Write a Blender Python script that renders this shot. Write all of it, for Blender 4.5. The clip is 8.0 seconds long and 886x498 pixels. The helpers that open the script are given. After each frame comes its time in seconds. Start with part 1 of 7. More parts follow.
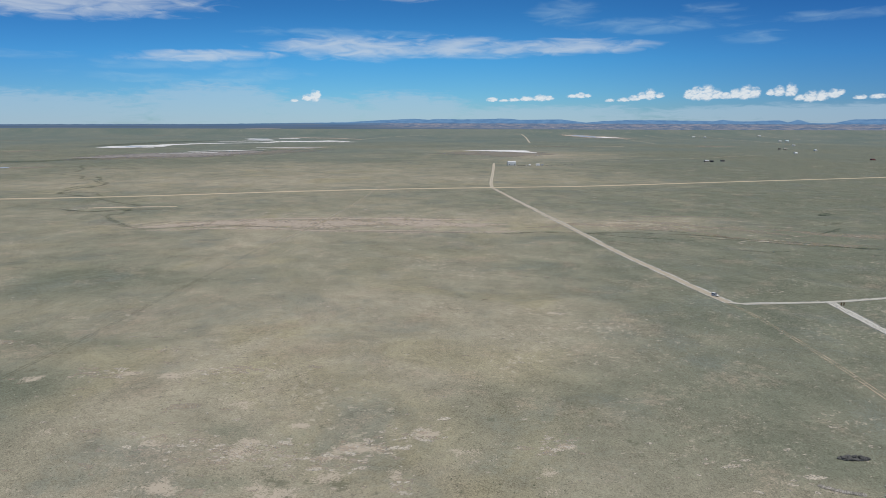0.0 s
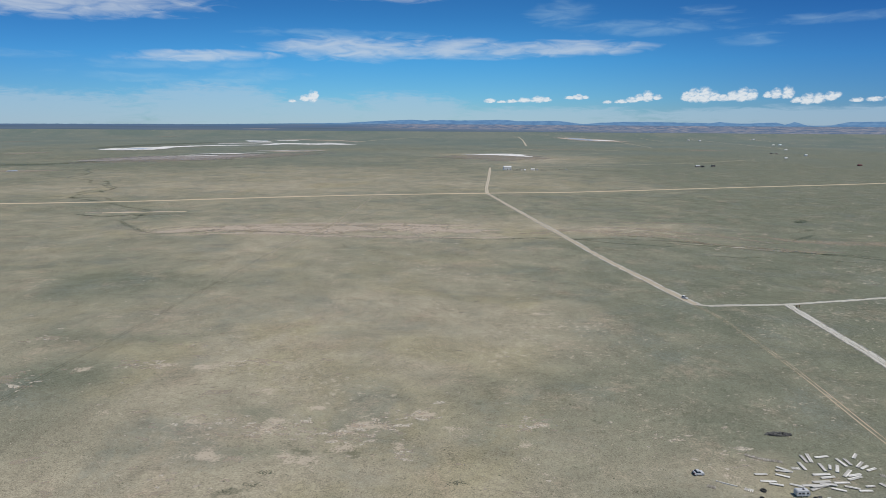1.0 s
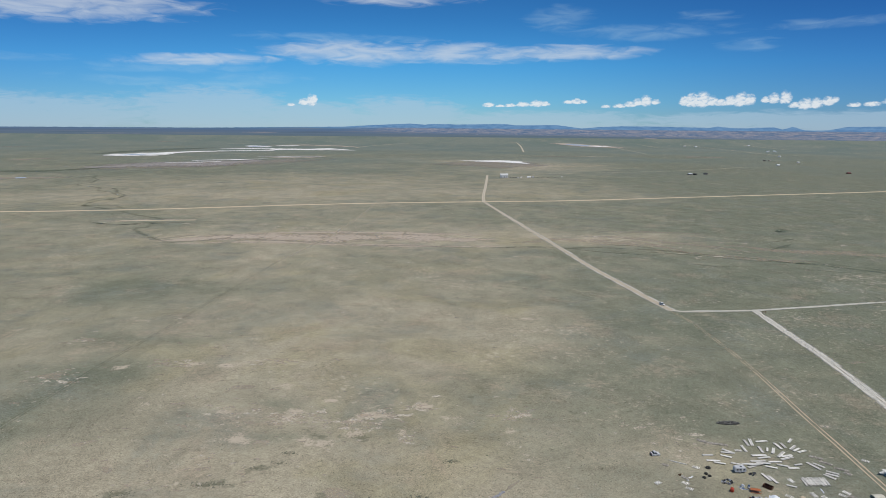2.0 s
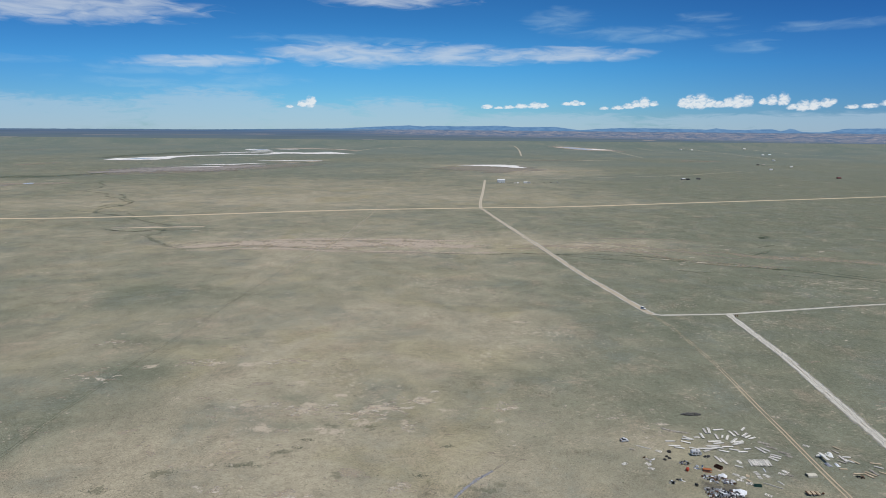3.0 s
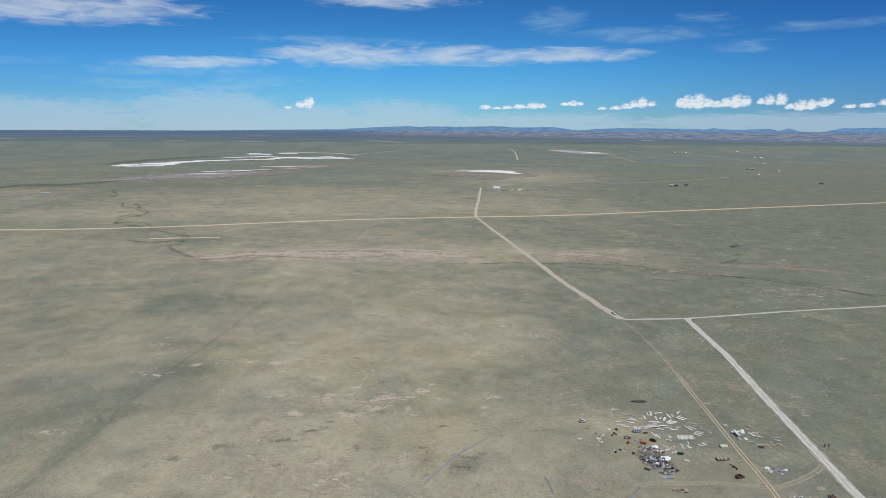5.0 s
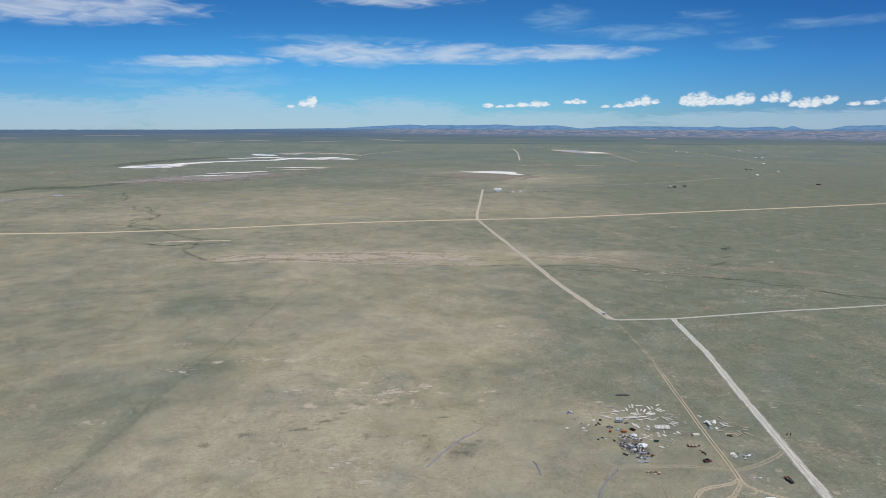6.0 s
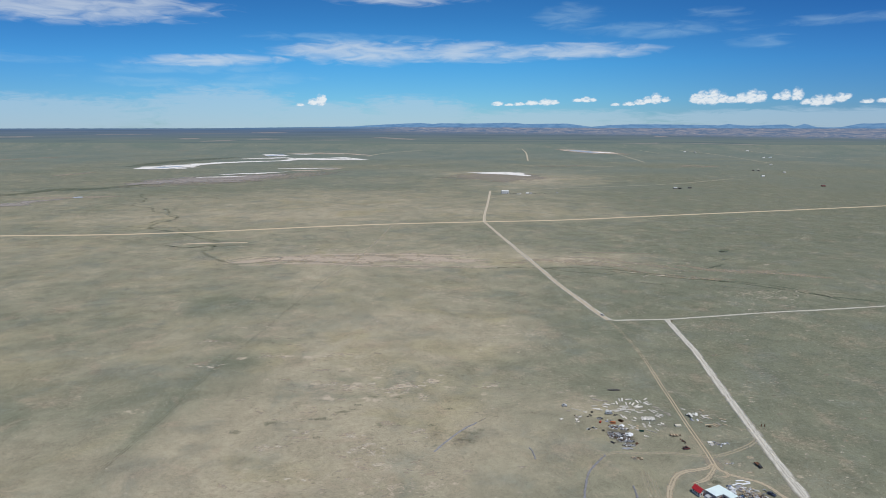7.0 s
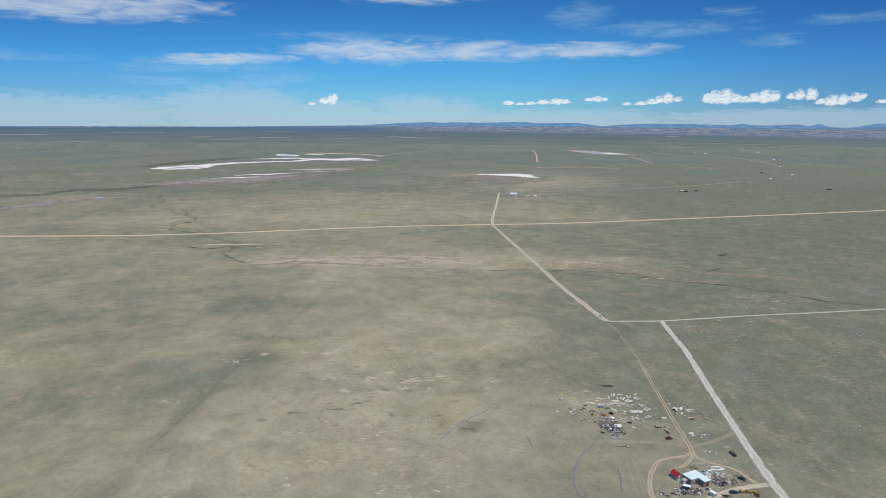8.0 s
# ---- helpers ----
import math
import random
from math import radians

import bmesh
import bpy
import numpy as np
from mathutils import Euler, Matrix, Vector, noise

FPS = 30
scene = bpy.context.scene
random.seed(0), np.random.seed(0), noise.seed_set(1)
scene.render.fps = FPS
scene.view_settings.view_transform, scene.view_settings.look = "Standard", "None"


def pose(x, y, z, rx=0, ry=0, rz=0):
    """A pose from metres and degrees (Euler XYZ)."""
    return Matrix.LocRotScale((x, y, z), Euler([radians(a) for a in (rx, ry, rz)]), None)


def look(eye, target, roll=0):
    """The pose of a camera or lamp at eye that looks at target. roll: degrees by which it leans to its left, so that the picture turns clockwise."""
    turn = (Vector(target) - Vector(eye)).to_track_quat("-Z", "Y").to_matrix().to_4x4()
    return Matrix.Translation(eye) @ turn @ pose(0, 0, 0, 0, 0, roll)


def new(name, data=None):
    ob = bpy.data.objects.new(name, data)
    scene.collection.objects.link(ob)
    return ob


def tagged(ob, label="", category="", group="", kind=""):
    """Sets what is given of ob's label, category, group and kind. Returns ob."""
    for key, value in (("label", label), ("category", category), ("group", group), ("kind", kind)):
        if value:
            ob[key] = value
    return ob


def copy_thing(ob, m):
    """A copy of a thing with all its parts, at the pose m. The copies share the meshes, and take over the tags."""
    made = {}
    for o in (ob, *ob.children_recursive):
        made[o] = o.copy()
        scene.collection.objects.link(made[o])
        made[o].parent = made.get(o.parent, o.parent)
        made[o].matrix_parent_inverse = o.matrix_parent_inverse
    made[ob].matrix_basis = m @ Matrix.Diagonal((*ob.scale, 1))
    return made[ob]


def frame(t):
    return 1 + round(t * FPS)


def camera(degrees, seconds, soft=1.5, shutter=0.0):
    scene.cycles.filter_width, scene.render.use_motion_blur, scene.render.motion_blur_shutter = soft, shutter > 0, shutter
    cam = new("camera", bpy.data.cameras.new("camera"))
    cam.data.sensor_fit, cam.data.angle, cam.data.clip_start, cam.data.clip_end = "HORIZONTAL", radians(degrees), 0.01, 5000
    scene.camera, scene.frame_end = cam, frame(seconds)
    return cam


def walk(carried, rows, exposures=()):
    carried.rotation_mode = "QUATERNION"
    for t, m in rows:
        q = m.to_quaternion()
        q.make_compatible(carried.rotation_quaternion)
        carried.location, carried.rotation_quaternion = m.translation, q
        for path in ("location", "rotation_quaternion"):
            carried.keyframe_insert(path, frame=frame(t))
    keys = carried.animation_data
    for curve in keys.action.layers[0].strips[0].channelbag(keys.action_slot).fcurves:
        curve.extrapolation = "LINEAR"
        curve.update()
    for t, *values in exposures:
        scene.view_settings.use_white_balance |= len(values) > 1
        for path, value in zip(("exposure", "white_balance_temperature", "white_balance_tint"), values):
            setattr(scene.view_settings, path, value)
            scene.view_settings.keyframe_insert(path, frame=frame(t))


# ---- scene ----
cam = camera(70.05, 8.0, soft=0.72)
PATH = [
    (0.0, 0.000, 0.000, 92.249, 0.000, -11.197, 0.154),
    (0.5, 0.330, -17.809, 97.397, -0.126, -11.219, 0.218),
    (1.0, 0.587, -35.207, 102.656, -0.243, -11.108, 0.375),
    (1.5, 0.790, -52.257, 108.020, -0.317, -10.913, 0.475),
    (3.0, 1.267, -101.949, 124.657, -0.506, -10.601, 0.509),
    (3.5, 1.445, -118.236, 130.360, -0.538, -10.576, 0.505),
    (4.0, 1.664, -134.490, 136.130, -0.607, -10.558, 0.432),
    (4.5, 1.944, -150.772, 141.957, -0.651, -10.532, 0.373),
    (6.0, 3.332, -200.425, 159.715, -0.347, -10.688, 0.210),
    (6.5, 4.041, -217.453, 165.700, 0.107, -10.763, 0.144),
    (7.0, 4.906, -234.825, 171.706, 0.478, -10.833, 0.144),
    (7.5, 5.944, -252.604, 177.725, 1.006, -10.907, 0.213),
    (8.0, 7.176, -270.851, 183.750, 1.401, -10.922, 0.308),
]
walk(cam, [(t, pose(x, y, z, 90 + pitch, 0, yaw) @ pose(0, 0, 0, 0, 0, roll)) for t, x, y, z, yaw, pitch, roll in PATH],
     exposures=[(0.0, -0.07), (3.5, -0.01), (8.0, 0.03)])

# ---------------------------------------------------------------- light
SUN_FROM = Vector((0.60, -0.46, 1.60)).normalized()
sun_data = bpy.data.lights.new("sun", "SUN")
sun_data.energy, sun_data.angle, sun_data.color = 3.25, radians(0.53), (1.0, 0.965, 0.885)
sun = new("sun", sun_data)
sun.matrix_world = look(SUN_FROM * 400, (0, 0, 0))


class Nodes:
    """Short hand for building node trees."""

    def __init__(self, tree):
        self.tree = tree
        tree.nodes.clear()

    def add(self, kind, **settings):
        node = self.tree.nodes.new(kind)
        for key, value in settings.items():
            if key.startswith("in_"):
                node.inputs[key[3:].replace("_", " ")].default_value = value
            else:
                setattr(node, key, value)
        return node

    def link(self, a, b):
        self.tree.links.new(a, b)

    def put(self, value, socket):
        if isinstance(value, (int, float)):
            socket.default_value = value
        elif isinstance(value, tuple):
            socket.default_value = value if len(value) == len(socket.default_value) else (*value, 1.0)
        else:
            self.link(value, socket)

    def math(self, op, a, b=0.0, c=0.0, clamp=False):
        node = self.add("ShaderNodeMath", operation=op, use_clamp=clamp)
        for n, v in enumerate((a, b, c)):
            self.put(v, node.inputs[n])
        return node.outputs[0]

    def span(self, value, a, b, c=0.0, d=1.0, smooth=True):
        node = self.add("ShaderNodeMapRange", interpolation_type="SMOOTHSTEP" if smooth else "LINEAR")
        for n, v in enumerate((value, a, b, c, d)):
            self.put(v, node.inputs[n])
        return node.outputs[0]

    def mix(self, fac, a, b, blend="MIX"):
        node = self.add("ShaderNodeMix", data_type="RGBA", blend_type=blend)
        self.put(fac, node.inputs[0])
        self.put(a, node.inputs[6])
        self.put(b, node.inputs[7])
        return node.outputs[2]

    def xyz(self, x, y, z=0.0):
        node = self.add("ShaderNodeCombineXYZ")
        for n, v in enumerate((x, y, z)):
            self.put(v, node.inputs[n])
        return node.outputs[0]

    def noise(self, vector, scale, detail=4.0, rough=0.55, distortion=0.0, dims="3D"):
        node = self.add("ShaderNodeTexNoise", noise_dimensions=dims)
        node.inputs["Scale"].default_value, node.inputs["Detail"].default_value = scale, detail
        node.inputs["Roughness"].default_value, node.inputs["Distortion"].default_value = rough, distortion
        self.link(vector, node.inputs["Vector"])
        return node.outputs["Fac"]

    def ramp(self, fac, stops):
        node = self.add("ShaderNodeValToRGB")
        while len(node.color_ramp.elements) < len(stops):
            node.color_ramp.elements.new(0.5)
        for el, (place, colour) in zip(node.color_ramp.elements, stops):
            el.position = place
            el.color = (*colour, 1.0) if isinstance(colour, tuple) else (colour, colour, colour, 1.0)
        self.put(fac, node.inputs[0])
        return node.outputs[0]


world = bpy.data.worlds.new("prairie_sky")
scene.world = world
world.use_nodes = True
n = Nodes(world.node_tree)
sky = n.add("ShaderNodeTexSky", sky_type="NISHITA", sun_disc=False)
sky.sun_elevation = math.asin(SUN_FROM.z)
sky.sun_rotation = math.atan2(SUN_FROM.x, SUN_FROM.y)
sky.altitude, sky.air_density, sky.dust_density, sky.ozone_density = 1400.0, 1.0, 0.3, 3.0
way = n.add("ShaderNodeTexCoord").outputs["Generated"]
part_xyz = n.add("ShaderNodeSeparateXYZ")
n.link(way, part_xyz.inputs[0])
AZ = n.math("MULTIPLY", n.math("ARCTAN2", part_xyz.outputs[0], part_xyz.outputs[1]), 57.2958)
EL = n.math("MULTIPLY", n.math("ARCSINE", part_xyz.outputs[2]), 57.2958)
# clear, dry air: deep blue a few degrees up, pale towards the horizon
tint = n.ramp(n.span(EL, 0.0, 60.0, smooth=False), [(0.0, (0.44, 0.66, 0.92)), (0.04, (0.32, 0.69, 1.02)), (0.09, (0.22, 0.67, 1.05)), (0.15, (0.155, 0.52, 0.88)), (0.20, (0.135, 0.44, 0.78)), (0.55, (0.50, 0.86, 1.0)), (1.0, (0.75, 1.0, 1.0))])
across = n.math("MULTIPLY", n.span(AZ, -40.0, -6.0, 0.84, 1.08), n.span(AZ, 2.0, 40.0, 1.0, 0.64))
air = n.mix(1.0, n.mix(1.0, sky.outputs[0], tint, "MULTIPLY"), n.xyz(across, across, n.math("ADD", n.math("MULTIPLY", across, 0.6), 0.4)), "MULTIPLY")
streak = n.noise(n.xyz(n.math("MULTIPLY", AZ, 0.16), n.math("MULTIPLY", EL, 0.95)), 1.0, 6.0, 0.62, 0.6)
wisp = n.noise(n.xyz(n.math("MULTIPLY", AZ, 0.42), n.math("MULTIPLY", EL, 1.9), 7.3), 1.0, 4.0, 0.50, 0.7)
puff = n.noise(n.xyz(n.math("MULTIPLY", AZ, 2.6), n.math("MULTIPLY", EL, 3.5), 2.0), 1.0, 5.0, 0.55, 0.2)


def cloud_bank(banks, grain, low, high, roughen):
    """Cloud cover from soft ellipses (azimuth, elevation, half width, half height, slope) broken up by grain."""
    cover = 0.0
    for a, e, w, h, slope in banks:
        da = n.math("SUBTRACT", AZ, a)
        de = n.math("SUBTRACT", n.math("SUBTRACT", EL, e), n.math("MULTIPLY", da, slope))
        r = n.math("ADD", n.math("POWER", n.math("DIVIDE", da, w), 2.0), n.math("POWER", n.math("DIVIDE", de, h), 2.0))
        hump = n.math("MAXIMUM", n.math("SUBTRACT", 1.0, r), -2.0)
        cover = hump if cover == 0.0 else n.math("MAXIMUM", cover, hump)
    rough_part = n.math("MULTIPLY", n.math("SUBTRACT", grain, 0.5), roughen)
    return n.span(n.math("ADD", cover, rough_part), low, high)


cirrus = cloud_bank([(-20.0, 5.42, 7.0, 0.50, 0.04), (-7.5, 6.35, 8.0, 1.05, 0.0), (2.0, 6.45, 6.5, 0.95, -0.02), (11.0, 6.45, 6.5, 0.70, 0.0),
                     (-30, 8.9, 11.0, 1.35, 0.05), (-4.0, 11.0, 7.0, 0.85, 0.0)], wisp, -0.25, 1.35, 2.3)
thin_cirrus = cloud_bank([(10.3, 9.2, 3.2, 1.1, 0.0), (25.2, 6.7, 2.8, 0.6, 0.0), (22, 9.1, 2.6, 0.5, 0.0), (17.5, 8.0, 7.0, 0.75, 0.0), (-25, 3.6, 6.0, 0.45, 0.0), (-17.0, 3.8, 6.0, 0.7, 0.08),
                          (-36, 5.0, 7.0, 0.45, 0.0), (31, 8.0, 4.5, 0.45, 0.0), (-9, 7.5, 8.0, 0.5, 0.0), (-22, 4.7, 8.0, 0.5, 0.03)], wisp, -0.2, 2.2, 3.0)
mottle = n.noise(n.xyz(n.math("MULTIPLY", AZ, 0.55), n.math("MULTIPLY", EL, 2.6), 11.0), 1.0, 5.0, 0.62, 0.9)
veil = cloud_bank([(-36, 0.9, 17, 1.75, 0.0), (-19.5, 1.3, 7.5, 2.3, 0.0), (-11, 0.9, 6, 1.5, 0.0), (-3, 1.0, 6.5, 1.95, -0.03), (9, 0.6, 12, 1.1, 0.0), (30, 0.8, 16, 0.9, 0.0)], n.math("ADD", n.math("MULTIPLY", streak, 0.35), n.math("MULTIPLY", mottle, 0.65)), -0.15, 0.75, 2.6)


def heaped(heaps, grain, roughen):
    """Heaped clouds from puffs (azimuth, base, half width, height): round above, flat below."""
    cover = 0.0
    for a, e, w, h in heaps:
        da, de = n.math("DIVIDE", n.math("SUBTRACT", AZ, a), w), n.math("DIVIDE", n.math("SUBTRACT", EL, e), h * 1.18)
        de = n.math("MAXIMUM", de, n.math("MULTIPLY", de, -2.2))
        hump = n.math("SUBTRACT", 1.0, n.math("ADD", n.math("MULTIPLY", da, da), n.math("MULTIPLY", de, de)))
        cover = hump if cover == 0.0 else n.math("MAXIMUM", cover, hump)
    return n.math("ADD", n.math("MAXIMUM", cover, -2.0), n.math("MULTIPLY", n.math("SUBTRACT", grain, 0.5), roughen))


puff_above = n.noise(n.xyz(n.math("MULTIPLY", AZ, 2.6), n.math("MULTIPLY", n.math("ADD", EL, 0.12), 3.5), 2.0), 1.0, 5.0, 0.55, 0.2)
HEAPS_WEST = [(-12.9, 1.90, 0.42, 0.16), (-11.8, 2.10, 0.55, 0.38), (-11.2, 2.15, 0.50, 0.62), (-10.95, 2.35, 0.35, 0.45), (4.3, 2.05, 0.60, 0.26), (5.3, 2.0, 0.50, 0.15), (6.2, 2.03, 0.55, 0.2), (7.3, 2.1, 0.65, 0.3), (8.5, 2.15, 0.75, 0.38), (9.2, 2.15, 0.5, 0.28), (11.2, 2.32, 0.5, 0.2), (11.9, 2.36, 0.55, 0.30), (12.5, 2.36, 0.4, 0.2), (14.4, 1.95, 0.45, 0.18), (15.5, 2.0, 0.6, 0.22), (16.4, 2.1, 0.6, 0.3), (17.0, 2.25, 0.5, 0.4), (17.65, 2.3, 0.55, 0.58), (18.4, 2.3, 0.45, 0.28)]
HEAPS_EAST = [(20.7, 2.3, 0.5, 0.5), (21.3, 2.3, 0.7, 0.72), (22.1, 2.3, 0.65, 0.82), (22.8, 2.3, 0.6, 0.5), (23.5, 2.2, 0.6, 0.38), (24.2, 2.3, 0.6, 0.5), (24.9, 2.3, 0.65, 0.72), (25.55, 2.35, 0.5, 0.6), (26.7, 2.4, 0.4, 0.3), (27.3, 2.45, 0.5, 0.5), (28.1, 2.45, 0.5, 0.62), (28.8, 1.98, 0.5, 0.3), (29.5, 1.98, 0.65, 0.55), (30.2, 2.05, 0.55, 0.5), (31.0, 2.2, 0.5, 0.45), (31.4, 2.35, 0.35, 0.3), (32.7, 1.98, 0.5, 0.22), (33.8, 2.0, 0.6, 0.25), (35.0, 2.2, 0.7, 0.3)]
heap = heaped(HEAPS_WEST + HEAPS_EAST, puff, 1.6)
cumulus = n.span(heap, -0.12, 0.85)
lit_top = n.math("ADD", n.math("MULTIPLY", n.math("SUBTRACT", puff, puff_above), 1.6), n.math("MULTIPLY", heap, 0.42))
air = n.mix(n.math("MULTIPLY", veil, 0.55), air, (4.3, 5.8, 7.2))
air = n.mix(n.math("MULTIPLY", thin_cirrus, 0.30), air, (4.6, 6.6, 7.9))
air = n.mix(n.math("MULTIPLY", cirrus, 0.62), air, (6.6, 7.2, 7.8))
air = n.mix(n.math("MULTIPLY", cumulus, 0.86), air, n.mix(n.span(lit_top, -0.25, 0.50), (4.9, 6.2, 7.6), (8.3, 8.6, 8.8)))
# the country beyond the sheet of ground: ridges over a dark plain, haze painted into their blue
ridge_low = n.math("SUBTRACT", n.ramp(n.span(AZ, -40.0, 40.0, smooth=False), [
    (0.0000, 0.38), (0.2500, 0.44), (0.3425, 0.56), (0.3912, 0.62), (0.4287, 0.80), (0.4662, 0.94), (0.4850, 0.86), (0.4912, 0.93), (0.5231, 0.90), (0.5700, 0.98), (0.5850, 0.87), (0.6275, 0.92), (0.6400, 0.81), (0.6550, 0.64), (0.6750, 0.78), (0.6987, 0.86), (0.7325, 0.85), (0.7863, 0.78), (0.7913, 0.90), (0.7987, 0.83), (0.8125, 0.75), (0.8438, 0.86), (0.8512, 0.67), (0.8562, 0.80), (0.8600, 0.92), (0.8662, 0.75), (0.8700, 0.63), (0.8887, 0.63), (0.8950, 0.72), (0.9037, 0.90), (0.9187, 0.93), (1.0000, 1.00)]), 0.5)
jag = n.noise(n.xyz(n.math("MULTIPLY", AZ, 1.7), 3.1), 1.0, 5.0, 0.6)
ridge_top = n.math("ADD", ridge_low, n.math("MULTIPLY", n.math("SUBTRACT", jag, 0.5), 0.08))
is_ridge = n.span(n.math("SUBTRACT", ridge_top, EL), -0.02, 0.03)
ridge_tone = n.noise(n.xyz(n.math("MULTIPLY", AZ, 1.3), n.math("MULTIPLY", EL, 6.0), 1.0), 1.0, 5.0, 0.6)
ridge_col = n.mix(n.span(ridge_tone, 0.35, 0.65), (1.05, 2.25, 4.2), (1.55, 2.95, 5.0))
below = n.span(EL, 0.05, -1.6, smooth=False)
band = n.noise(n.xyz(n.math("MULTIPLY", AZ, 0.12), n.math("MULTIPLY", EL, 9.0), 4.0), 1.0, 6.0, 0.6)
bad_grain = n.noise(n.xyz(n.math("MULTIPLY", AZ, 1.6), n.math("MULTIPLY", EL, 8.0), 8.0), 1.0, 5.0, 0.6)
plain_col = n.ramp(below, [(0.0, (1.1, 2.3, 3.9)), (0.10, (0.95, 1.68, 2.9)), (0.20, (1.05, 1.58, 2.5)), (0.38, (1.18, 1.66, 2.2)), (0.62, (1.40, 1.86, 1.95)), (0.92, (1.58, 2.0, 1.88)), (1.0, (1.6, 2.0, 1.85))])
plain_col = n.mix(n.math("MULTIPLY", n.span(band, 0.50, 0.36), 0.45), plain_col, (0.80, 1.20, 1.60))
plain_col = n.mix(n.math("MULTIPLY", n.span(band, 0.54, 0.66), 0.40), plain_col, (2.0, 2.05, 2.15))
pale_strips = cloud_bank([(-35.5, -0.72, 3.4, 0.035, 0.0), (-22.2, -0.92, 1.2, 0.045, 0.01), (-19.8, -1.10, 1.8, 0.04, 0.03), (-16.0, -0.97, 1.9, 0.045, 0.0), (-10.4, -1.06, 1.9, 0.03, 0.0), (-4.7, -0.92, 2.2, 0.05, -0.055),
                          (-31.2, -1.24, 2.2, 0.03, 0.0), (18.3, -0.66, 0.7, 0.05, 0.0), (16.5, -1.24, 2.0, 0.025, 0.0), (25.0, -1.25, 9.0, 0.02, -0.012), (-15.5, -0.42, 1.6, 0.03, 0.0), (-27.0, -0.55, 2.6, 0.025, 0.0)], bad_grain, 0.0, 0.7, 2.4)
plain_col = n.mix(n.math("MULTIPLY", pale_strips, 0.62), plain_col, (3.4, 3.0, 3.0))
# far badlands, pink and grey, on the right half of the horizon; blue haze and shadows painted in
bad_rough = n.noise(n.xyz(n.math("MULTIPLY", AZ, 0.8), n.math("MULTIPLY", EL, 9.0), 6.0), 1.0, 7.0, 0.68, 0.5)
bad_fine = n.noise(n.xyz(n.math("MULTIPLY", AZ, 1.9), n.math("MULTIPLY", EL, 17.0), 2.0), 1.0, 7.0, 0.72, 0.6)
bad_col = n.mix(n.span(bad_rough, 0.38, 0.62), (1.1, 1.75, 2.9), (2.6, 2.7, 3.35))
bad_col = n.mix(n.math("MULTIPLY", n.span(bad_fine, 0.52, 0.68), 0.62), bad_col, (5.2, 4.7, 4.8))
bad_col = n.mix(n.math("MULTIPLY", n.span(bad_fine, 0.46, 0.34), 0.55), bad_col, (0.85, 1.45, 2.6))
bad_low = n.math("ADD", n.span(AZ, -14.0, 34.0, -0.30, -0.72, smooth=False), n.math("MULTIPLY", n.math("SUBTRACT", bad_rough, 0.5), 0.7))
bad_high = n.math("ADD", n.span(AZ, -14.0, 20.0, 0.10, 0.06), n.math("MULTIPLY", n.math("SUBTRACT", jag, 0.5), 0.12))
is_bad = n.math("MULTIPLY", n.span(n.math("SUBTRACT", EL, bad_low), -0.12, 0.20), n.span(n.math("SUBTRACT", bad_high, EL), -0.03, 0.07))
is_bad = n.math("MULTIPLY", is_bad, n.span(AZ, -10.0, -1.0, 0.0, 0.92))
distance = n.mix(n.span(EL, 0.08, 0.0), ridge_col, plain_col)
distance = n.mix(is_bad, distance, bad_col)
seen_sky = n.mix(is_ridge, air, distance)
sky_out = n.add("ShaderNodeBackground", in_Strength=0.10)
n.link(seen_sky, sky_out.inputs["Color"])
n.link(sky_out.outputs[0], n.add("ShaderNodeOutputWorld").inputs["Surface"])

# ---------------------------------------------------------------- materials
def surface(name, rough=0.9, spec=0.2, metal=0.0):
    """A new material: its node helper, its shader and object coordinates."""
    mat = bpy.data.materials.new(name)
    mat.use_nodes = True
    k = Nodes(mat.node_tree)
    shader = k.add("ShaderNodeBsdfPrincipled")
    shader.inputs["Roughness"].default_value, shader.inputs["Metallic"].default_value = rough, metal
    shader.inputs["Specular IOR Level"].default_value = spec
    k.link(shader.outputs[0], k.add("ShaderNodeOutputMaterial").inputs["Surface"])
    return mat, k, shader, k.add("ShaderNodeTexCoord").outputs["Object"]


def bumped(k, shader, height, strength, distance):
    node = k.add("ShaderNodeBump")
    node.inputs["Strength"].default_value, node.inputs["Distance"].default_value = strength, distance
    k.link(height, node.inputs["Height"])
    k.link(node.outputs[0], shader.inputs["Normal"])


def worn(name, colour, dark=None, rough=0.7, metal=0.0, scale=1.5, amount=0.7, spec=0.3, vary=0.25):
    """Painted, wooden or metal surface with grain, grime and a tone of its own for each object."""
    mat, k, shader, at = surface(name, rough, spec, metal)
    dark = dark or tuple(c * 0.55 for c in colour)
    grain = k.noise(at, scale, 6.0, 0.65, 0.4)
    fine = k.noise(at, scale * 9.0, 3.0, 0.6)
    col = k.mix(k.math("MULTIPLY", k.span(grain, 0.42, 0.72), amount), colour, dark)
    col = k.mix(k.math("MULTIPLY", k.span(fine, 0.5, 0.8), 0.35 * amount), col, dark)
    own = k.add("ShaderNodeObjectInfo").outputs["Random"]
    bright = k.span(own, 0.0, 1.0, 1.0 - vary, 1.0 + vary * 0.4, smooth=False)
    col = k.mix(1.0, col, k.xyz(bright, bright, bright), "MULTIPLY")
    k.link(col, shader.inputs["Base Color"])
    bumped(k, shader, fine, 0.3, 0.01)
    return mat


